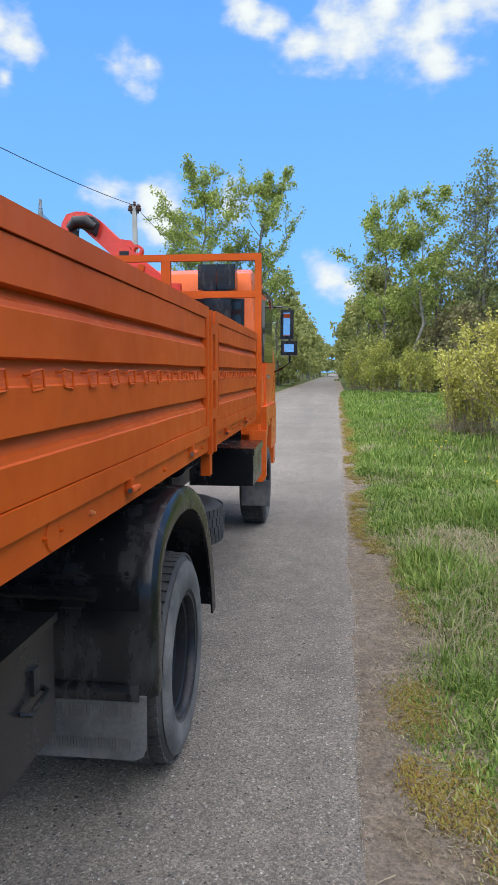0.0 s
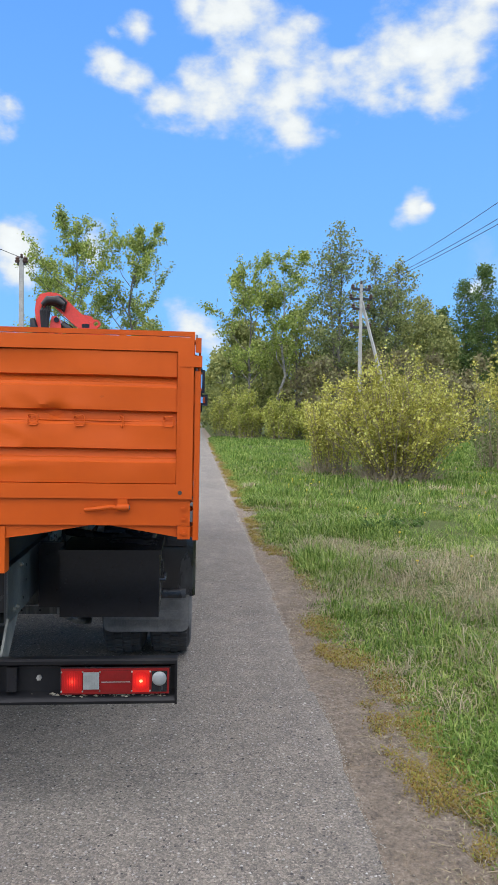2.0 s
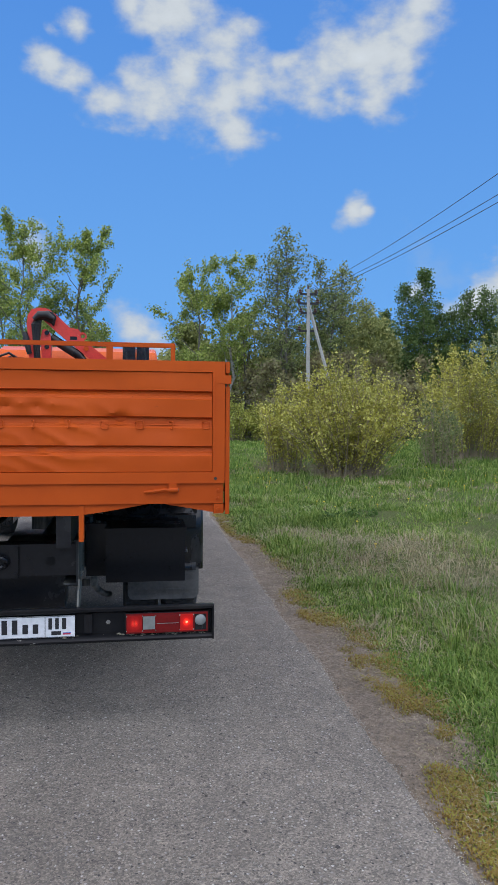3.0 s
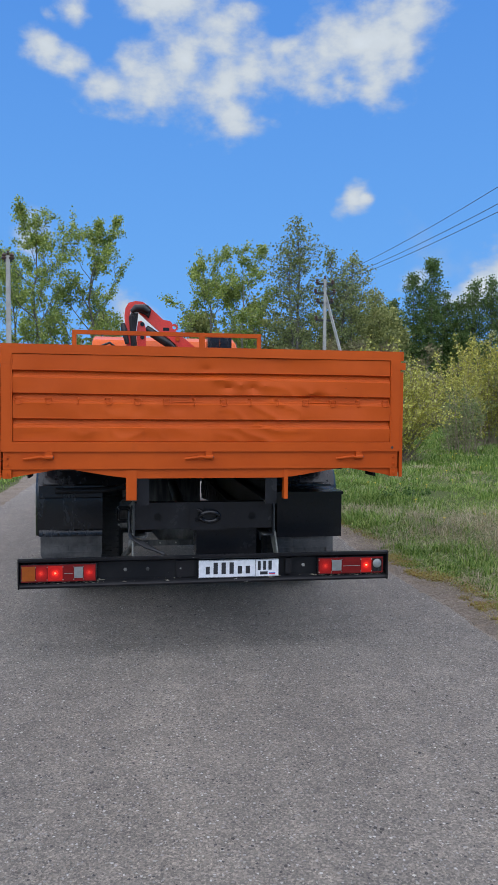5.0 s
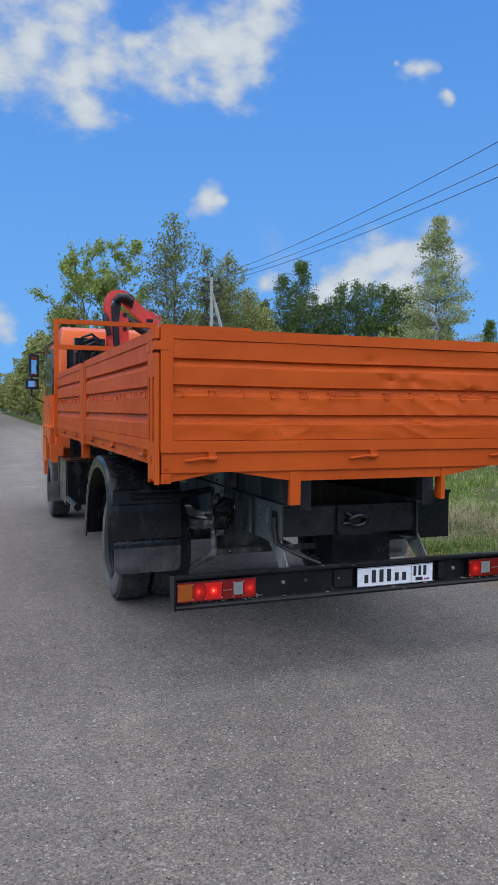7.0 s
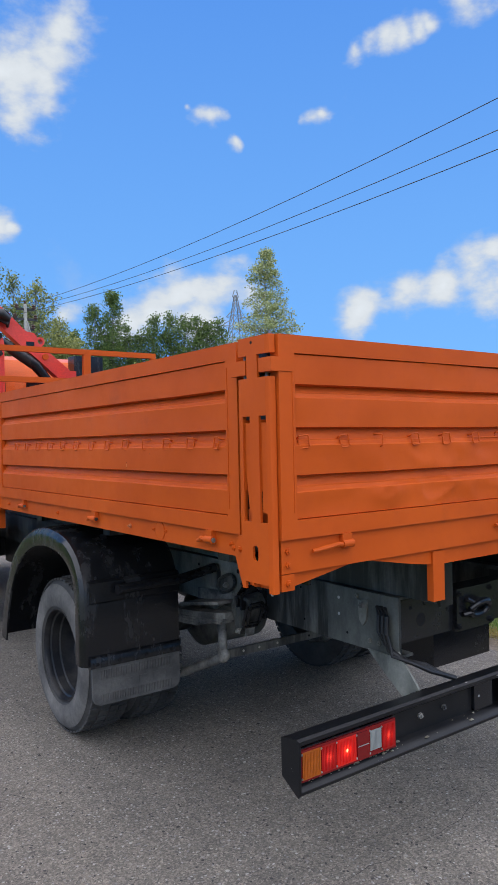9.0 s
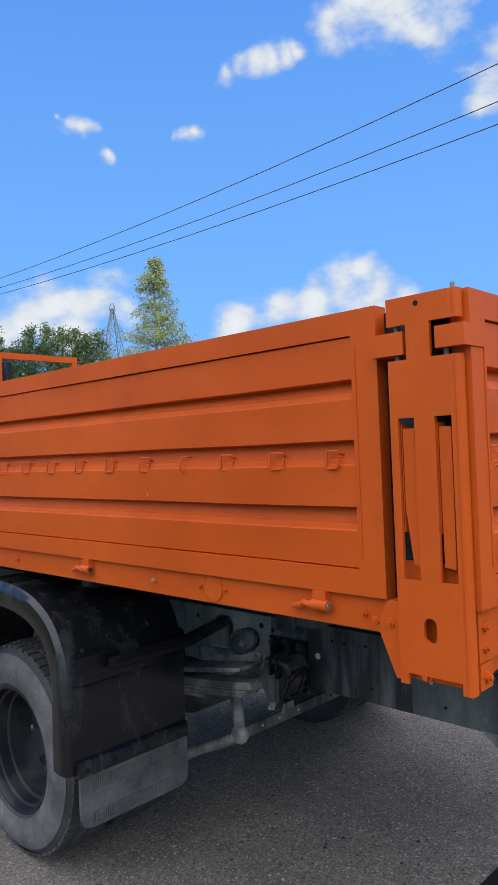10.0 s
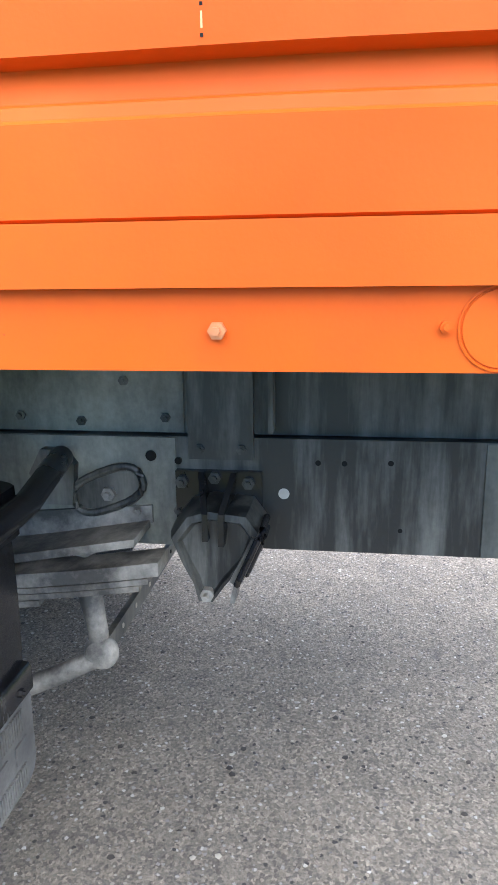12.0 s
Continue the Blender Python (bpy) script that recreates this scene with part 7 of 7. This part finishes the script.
# ---------- power lines ----------
def pole(x, y, h, label, brace=None, arms=()):
    root = tagged(new("utility_pole"), label, "utility pole")
    root.matrix_world = pose(x, y, 0)
    bm = bmesh.new()
    prism(bm, [(-0.11, -0.09), (0.11, -0.09), (0.11, 0.09), (-0.11, 0.09)], "z", -0.3, h)
    for v in bm.verts:
        if v.co.z > 1:
            v.co.x *= 0.72
            v.co.y *= 0.72
    part("shaft", bm, CONCRETE, root, bevel=0.02)
    if brace:
        part("brace", tube(bmesh.new(), [(brace[0], brace[1], -0.2), (0.05, 0, h * 0.9)], 0.095, 4), CONCRETE, root)
    for z, w in arms:
        a = part("cross_arm", boxes((-w, w, -0.06, 0.06, z, z + 0.12)), CABLE, root, bevel=0.01)
        for s in (-1, 1):
            bm = bmesh.new()
            lathe(bm, [(0.07, 0.03), (0.1, 0.11), (0.17, 0.12), (0.2, 0.08), (0.27, 0.1), (0.34, 0.05)], (s * w * 0.95, 0, z), "z", 10)
            part("insulator", bm, PORCELAIN, a)
    bm = bmesh.new()
    lathe(bm, [(0.0, 0.02), (0.05, 0.06), (0.09, 0.065), (0.12, 0.045), (0.17, 0.055), (0.2, 0.03)], (0, 0, h), "z", 10)
    part("insulator", bm, PORCELAIN, root)
    return root


pole(8.6, 38.2, 9.4, "grey concrete utility pole with a slanting brace and brown insulators", (2.3, -0.6), ((9.05, 0.5), (8.5, 0.6), (7.95, 0.45), (6.9, 0.55)))
for i, y in enumerate((27.6, 64.5, 97.0, 130.0)):
    pole(-7.75, y, 8.0, "grey concrete utility pole beside the road", None, ((7.75, 0.16),))


def wire(name, a, b, sag, r, label):
    a, b = Vector(a), Vector(b)
    pts = [a.lerp(b, t) - Vector((0, 0, 4 * sag * t * (1 - t))) for t in np.linspace(0, 1, 25)]
    return tagged(mesh_object(name, tube(bmesh.new(), pts, r, 5), CABLE), label, "cable")


WL_LABEL = "black overhead power wire"
wire("power_wire", (8.7, 38.2, 9.4), (9.6, -24.0, 12.2), 1.82, 0.011, WL_LABEL)
wire("power_wire", (9.05, 38.2, 9.3), (10.0, -24.0, 10.9), 1.65, 0.011, WL_LABEL)
wire("power_wire", (8.3, 38.2, 8.85), (9.3, -24.0, 9.6), 1.55, 0.011, WL_LABEL)
wire("power_wire", (-7.75, 27.6, 8.05), (-8.2, -10.0, 6.75), 0.9, 0.012, WL_LABEL)
wire("power_wire", (-7.75, 27.6, 8.05), (-7.75, 64.5, 8.05), 0.7, 0.012, WL_LABEL)


def pylon(x, y, h, w, turn, label, arms=((0.69, 0.16), (0.87, 0.11))):
    """Lattice tower of angle bars: four legs, cross bracing and three arms."""
    root = tagged(new("pylon"), label, "pylon")
    root.matrix_world = pose(x, y, 0, 0, 0, turn)
    bm = bmesh.new()
    def half(z):
        return w * 0.5 * (1 - 0.96 * (z / h) ** 0.85)
    levels = [h * f for f in (0, 0.14, 0.27, 0.39, 0.5, 0.6, 0.69, 0.78, 0.87, 0.95, 1.0)]
    cs = ((-1, -1), (1, -1), (1, 1), (-1, 1))
    for z0, z1 in zip(levels, levels[1:]):
        a, b = half(z0), half(z1)
        for i in range(4):
            p, q = cs[i], cs[(i + 1) % 4]
            tube(bm, [(p[0] * a, p[1] * a, z0), (p[0] * b, p[1] * b, z1)], 0.14, 4, False)
            tube(bm, [(p[0] * a, p[1] * a, z0), (q[0] * b, q[1] * b, z1)], 0.07, 4, False)
            tube(bm, [(q[0] * a, q[1] * a, z0), (p[0] * b, p[1] * b, z1)], 0.07, 4, False)
            tube(bm, [(p[0] * b, p[1] * b, z1), (q[0] * b, q[1] * b, z1)], 0.07, 4, False)
    part("lattice", bm, GALV, root)
    for z, L in [(h * a, h * b) for a, b in arms]:
        for s in (-1, 1):
            bm = bmesh.new()
            b = half(z)
            for k in (-1, 1):
                tube(bm, [(s * b, k * b, z), (s * L, 0, z + 0.2)], 0.09, 4, False)
                tube(bm, [(s * b * 0.8, k * b * 0.8, z + 0.05 * h), (s * L, 0, z + 0.25)], 0.08, 4, False)
            part("arm", bm, GALV, root)
    return root


pylon(-62.8, 150, 38.5, 5.5, 70, "tall lattice power pylon far across the fields")
pylon(120.0, 178.0, 45.4, 16, -12, "tall lattice power pylon behind the wood", ((0.79, 0.105), (0.85, 0.07), (0.985, 0.022)))


# ---------- grass ----------
def patchy(x, y, scale, seed):
    k = 0.75 * scale
    return np.array([1.7 * noise.noise((a * k, b * k, seed * 7)) + 0.9 * noise.noise((a * k * 2.7, b * k * 2.7, seed * 5)) for a, b in zip(x.tolist(), y.tolist())])


def grass_edge(y):
    """Where the sward begins, beside the bare verge."""
    return 0.5 + 0.07 * np.sin(y * 1.3 + 0.7) + 0.05 * np.sin(y * 3.1) + 0.1 * np.clip(3.2 - y, 0, 1.4) - 0.12 * np.clip(1.8 - y, 0, 1.8) - 0.06 * np.clip(y - 6, 0, 1.5)


def blades(name, clumps, per, region, height, seed, material, label, keep, lean=0.6, width=0.005, spread=0.06, power=1.6):
    """Tussocks of bent blades that fan out from their foot, rooted in the ground."""
    rs = np.random.default_rng(seed)
    cx = rs.uniform(region[0], region[1], clumps)
    cy = region[2] + (region[3] - region[2]) * rs.uniform(0, 1, clumps) ** power
    ok = keep(cx, cy, rs)
    cx, cy = cx[ok], cy[ok]
    m = len(cx)
    ch = rs.uniform(0.4, 1.3, m) * (1 + 0.4 * patchy(cx, cy, 0.9, 1.1))
    idx = np.repeat(np.arange(m), per)
    n = len(idx)
    ox, oy = rs.normal(size=n) * spread, rs.normal(size=n) * spread
    x, y = cx[idx] + ox, cy[idx] + oy
    z = ground_z(x, y) + np.where((x > 0) & (x < 0.8), 0.01, 0.0)
    far = np.clip(np.hypot(x, y) / 8.0, 0.8, 5.0)
    low = np.where(x > 0, np.clip(0.4 + (x - grass_edge(y)) / 0.45, 0.3, 1.0), 1.0)
    h = np.maximum(height * low * ch[idx] * rs.uniform(0.4, 1.15, n), 0.012)
    az = np.arctan2(oy, ox) + rs.normal(size=n) * 0.7
    w = width * far * rs.uniform(0.6, 1.3, n)
    dx, dy = np.cos(az), np.sin(az)
    ln = rs.uniform(0.15, 1.0, n) * lean * h
    base = np.stack([x, y, z - 0.01], 1)
    side = np.stack([-dy * w, dx * w, 0 * w], 1)
    mid = base + np.stack([dx * ln * 0.35, dy * ln * 0.35, h * 0.62], 1)
    tip = base + np.stack([dx * ln * 1.2, dy * ln * 1.2, h * (1.0 - 0.25 * lean * rs.uniform(0, 1, n))], 1)
    v = np.stack([base - side, base + side, mid + side * 0.75, mid - side * 0.75, tip], 1).reshape(-1, 3)
    k = np.arange(n)[:, None] * 5
    tris = np.concatenate([k + np.array([[0, 1, 2]]), k + np.array([[0, 2, 3]]), k + np.array([[3, 2, 4]])], 0)
    return tagged(from_arrays(name, v, tris, material, 3), label, "grass", kind="stuff")


def dead_patch(x, y):
    """A broad patch where last year's grass lies flat."""
    wob = 0.5 * np.sin(y * 1.9) + 0.3 * np.sin(x * 5.1 + y * 3.3)
    a = np.exp(-((x - 2.15 - 0.12 * y + 0.6) / 0.85) ** 2 - ((y - 5.2) / 2.3) ** 2)
    return np.clip(1.5 * a * (1 + 0.5 * wob), 0, 1)


def meadow(x, y, rs):
    p = np.clip(0.6 + 0.6 * patchy(x, y, 1.1, 0.5) + np.clip(y - 9, 0, 10) * 0.06, 0.15, 1.0) * (1 - 0.72 * dead_patch(x, y))
    return (x > grass_edge(y)) & (rs.uniform(0, 1, len(x)) < p)


def straw_spots(x, y, rs):
    near = np.exp(-((x - grass_edge(y)) / 0.22) ** 2)
    return (x > grass_edge(y) - 0.18 - 0.1 * (y < 3.2)) & (rs.uniform(0, 1, len(x)) < np.clip(0.12 - 0.5 * patchy(x, y, 1.1, 0.5) + 0.5 * near + 0.9 * dead_patch(x, y), 0.04, 1))


def short_edge(x, y, rs):
    d = x - grass_edge(y)
    return (d > -0.1 * rs.uniform(0, 1, len(x)) ** 2) & (d < 0.4) & (patchy(x, y, 3.3, 4.0) > -0.2)


def moss_spots(x, y, rs):
    d = x - grass_edge(y)
    clump = ((x - 0.42) / 0.13) ** 2 + ((y - 3.5) / 0.3) ** 2 < 1.0 + 0.5 * rs.normal(size=len(x))
    near = (np.abs(d - 0.03) < 0.14 * rs.uniform(0, 1, len(x))) & (patchy(x, y, 2.1, 2.6) > 0.15)
    worn_edge = (y < 3.2) & (d > -0.22) & (d < 0.12) & (patchy(x, y, 2.6, 1.4) > -0.05)
    far = (y > 6.5) & (d > -0.22) & (d < 0.1) & (patchy(x, y, 2.1, 2.6) > -0.4)
    return clump | near | far | worn_edge


G_NEAR = "fresh green meadow grass in tussocks beside the road"
blades("meadow_grass", 22000, 14, (0.35, 4.2, -1.2, 12), 0.12, 201, GRASS, G_NEAR, meadow, width=0.0055, lean=1.2)
blades("meadow_grass", 9000, 12, (0.6, 14, 6, 34), 0.17, 202, GRASS, "green meadow grass towards the bushes", meadow, width=0.006, spread=0.09)
blades("meadow_grass", 7000, 9, (0.7, 30, 26, 62), 0.2, 203, GRASS, "green meadow grass before the wood", meadow, width=0.007, spread=0.15, power=1.2)
blades("dry_grass", 14000, 12, (0.25, 4.5, -1.2, 12), 0.075, 204, STRAW, "pale straw left from last year", straw_spots, lean=2.6, width=0.0036, spread=0.07)
blades("dry_grass", 6500, 10, (0.6, 14, 6, 30), 0.12, 205, STRAW, "pale straw left from last year", straw_spots, lean=2.0, width=0.004, spread=0.1)
blades("verge_grass", 19000, 8, (0.22, 1.5, -1.2, 16), 0.04, 207, GRASS, "short sparse grass along the bare verge", short_edge, lean=1.0, width=0.004, spread=0.03)
blades("short_grass", 18000, 9, (0.6, 4.5, -1, 9), 0.05, 211, GRASS, "short green sward between the tussocks", lambda x, y, rs: x > grass_edge(y) + 0.1, lean=1.3, width=0.006, spread=0.06)
blades("moss_tuft", 30000, 12, (0.2, 1.4, -1.2, 14), 0.022, 208, MOSS, "yellow-green moss in flat tufts on the verge", moss_spots, lean=1.2, width=0.005, spread=0.03)
blades("moss_tuft", 11000, 8, (0.2, 1.1, 13, 48), 0.035, 212, MOSS, "yellow-green moss and dead grass along the far verge", moss_spots, lean=1.2, width=0.005, spread=0.05, power=1.2)
blades("verge_grass", 9000, 8, (0.3, 1.3, 12, 60), 0.07, 213, GRASS, "short grass along the far verge", lambda x, y, rs: x > grass_edge(y) + 0.1 * rs.normal(size=len(x)), lean=1.0, width=0.005, spread=0.05, power=1.2)
blades("tall_tussock", 1500, 26, (0.6, 5.0, -1, 14), 0.2, 209, GRASS, "taller tussocks of coarse green grass", meadow, lean=0.9, width=0.006, spread=0.05)
blades("dry_tussock", 3000, 22, (0.6, 6.0, -1, 16), 0.2, 210, STRAW, "matted tussocks of dry straw", straw_spots, lean=1.7, width=0.004, spread=0.09)
blades("meadow_grass", 6000, 9, (-14, ROAD_L - 0.25, 4, 60), 0.18, 206, GRASS, "green grass along the far side of the road", lambda x, y, rs: x < ROAD_L - 0.45 - 0.2 * rs.uniform(0, 1, len(x)), width=0.007, spread=0.12, power=1.2)


def pebbles(name, n, region, size, seed, material, label, flat=0.5, follow=False):
    """Loose grit: small uneven five-sided stones; some follow the road's ragged edge."""
    rs = np.random.default_rng(seed)
    x, y = rs.uniform(region[0], region[1], n), rs.uniform(region[2], region[3], n)
    if follow:
        x = 0.5 * (region[0] + region[1]) + 0.3 * (region[1] - region[0]) * rs.normal(size=n) + np.array([edge_wave(q, 2) for q in y.tolist()])
    r = size * rs.uniform(0.35, 1.2, n) ** 1.5
    a0 = rs.uniform(0, 2 * np.pi, n)
    vs = []
    for k in range(5):
        a = a0 + k * 2 * np.pi / 5
        q = r * rs.uniform(0.7, 1.2, n)
        vs.append(np.stack([x + q * np.cos(a), y + q * np.sin(a), np.full(n, region[4] - 0.002)], 1))
    vs.append(np.stack([x + r * 0.2 * rs.normal(size=n), y + r * 0.2 * rs.normal(size=n), region[4] + r * flat], 1))
    v = np.stack(vs, 1).reshape(-1, 3)
    k = np.arange(n)[:, None] * 6
    tris = np.concatenate([k + np.array([[i, (i + 1) % 5, 5]]) for i in range(5)], 0)
    return tagged(from_arrays(name, v, tris, material, 3), label, "gravel", kind="stuff")


pebbles("gravel", 4500, (0.05, 0.75, -1.0, 14, -0.014), 0.006, 301, GRAVEL, "small stones and crumbs on the soil verge")
pebbles("gravel", 16000, (0.075, 0.14, -1.5, 18, 0.0), 0.0028, 304, PALE_GRIT, "crumbled pale edge of the asphalt", 0.5, True)
pebbles("gravel", 9000, (0.14, 1.0, -1.0, 9, -0.004), 0.0055, 305, CLOD, "dry crumbs of soil on the verge", 0.6)
pebbles("road_grit", 29000, (ROAD_L + 0.3, 0.05, -3.2, 4.5, 0.0035), 0.0045, 302, GRAVEL, "pale aggregate stones standing out of the asphalt", 0.35)
pebbles("road_grit", 1000, (ROAD_L + 0.3, 0.05, -3.2, 6, 0.002), 0.0085, 303, DARK_GRIT, "dark crumbs lying on the asphalt", 0.3)


def dandelions():
    """Yellow flower heads on thin stalks in the meadow."""
    rs = np.random.default_rng(77)
    n = 130
    x, y = rs.uniform(1.6, 9, n), rs.uniform(5, 24, n)
    bm = bmesh.new()
    for i in range(n):
        h = rs.uniform(0.06, 0.15)
        lathe(bm, [(h, 0.005), (h + 0.008, 0.02), (h + 0.016, 0.014)], (x[i], y[i], 0.0), "z", 7)
        tube(bm, [(x[i], y[i], -0.02), (x[i], y[i], h)], 0.002, 3, False)
    return tagged(mesh_object("dandelion", bm, DANDELION), "scattered yellow dandelions in the grass", "flower", kind="stuff")


dandelions()


def straw_litter():
    """Dead stalks lying flat on the verge."""
    rs = np.random.default_rng(79)
    n = 6500
    x, y = 0.2 + 0.8 * rs.uniform(0, 1, n) ** 0.7, rs.uniform(-1.2, 10, n)
    a, ln = rs.uniform(0, 2 * np.pi, n), 0.006 + 0.03 * rs.uniform(0, 1, n) ** 2
    w = rs.uniform(0.0006, 0.0015, n)
    d = np.stack([np.cos(a) * ln, np.sin(a) * ln, rs.uniform(-0.004, 0.012, n)], 1)
    side = np.stack([-np.sin(a) * w, np.cos(a) * w, 0 * w], 1)
    p = np.stack([x, y, np.full(n, 0.004)], 1)
    v = np.stack([p - d - side, p - d + side, p + d + side, p + d - side], 1).reshape(-1, 3)
    tagged(from_arrays("straw_litter", v, np.arange(4 * n).reshape(-1, 4), STRAW_DULL, 4), "dead straw stalks scattered flat over the verge", "straw", kind="stuff")


straw_litter()


def fallen_twigs():
    rs = np.random.default_rng(78)
    bm = bmesh.new()
    for i in range(240):
        p = Vector((rs.uniform(0.2, 1.1), rs.uniform(0.3, 9), 0.012))
        d = Vector((rs.normal(), rs.normal(), 0.05)).normalized() * rs.uniform(0.03, 0.14)
        tube(bm, [p, p + d * 0.5 + Vector((rs.normal() * 0.006, rs.normal() * 0.006, 0.004)), p + d], [0.0025, 0.002, 0.001], 4, False)
    return tagged(mesh_object("twig_litter", bm, TWIG), "dry twigs and stalks lying on the verge", "twigs", kind="stuff")


fallen_twigs()


def broadleaf_weeds():
    """Low dark clumps of broad leaves in the dead grass."""
    rs = np.random.default_rng(80)
    cs = []
    for x, y, r in ((1.95, 8.15, 0.16), (2.3, 8.3, 0.22), (2.7, 8.4, 0.15)):
        n = int(620 * r)
        q = rs.normal(size=(n, 3)) * (r * 0.5, r * 0.5, 0.05) + (x, y, 0.09)
        q[:, 2] = np.abs(q[:, 2]) + 0.02
        cs.append(q)
    v, f = leaf_cloud(np.concatenate(cs), 0.05, rs, 0.34)
    return tagged(from_arrays("weed", v, f, WEED, 4), "low clumps of dark broad-leaved weeds in the meadow", "weeds", kind="stuff")


broadleaf_weeds()


pebbles("road_grit", 1300, (ROAD_L + 0.3, 0.05, -3.2, 4.5, 0.0035), 0.0068, 306, PALE_GRIT, "larger pale stones worn bare in the asphalt", 0.3)


def road_crack():
    """A crooked hairline crack across the carriageway."""
    rs = np.random.default_rng(81)
    bm = bmesh.new()
    prev = None
    for x in np.arange(-4.3, 0.1, 0.02):
        y = 0.95 + 0.1 * max(0.0, x + 2.5) + 0.05 * noise.noise((x * 2.1, 3, 0)) + 0.018 * noise.noise((x * 11, 5, 0))
        h = 0.0005 + 0.0016 * max(0.0, noise.noise((x * 4, 9, 0)) + 0.3)
        z = 0.004 * noise.noise((x * 0.8, y * 0.5, 0)) + 0.003
        row = [bm.verts.new((x, y - h, z)), bm.verts.new((x, y + h, z))]
        if prev:
            bm.faces.new((prev[0], row[0], row[1], prev[1]))
        prev = row
    return tagged(mesh_object("road_crack", bm, DARK_GRIT), "thin crooked crack across the asphalt", "crack", kind="stuff")


road_crack()
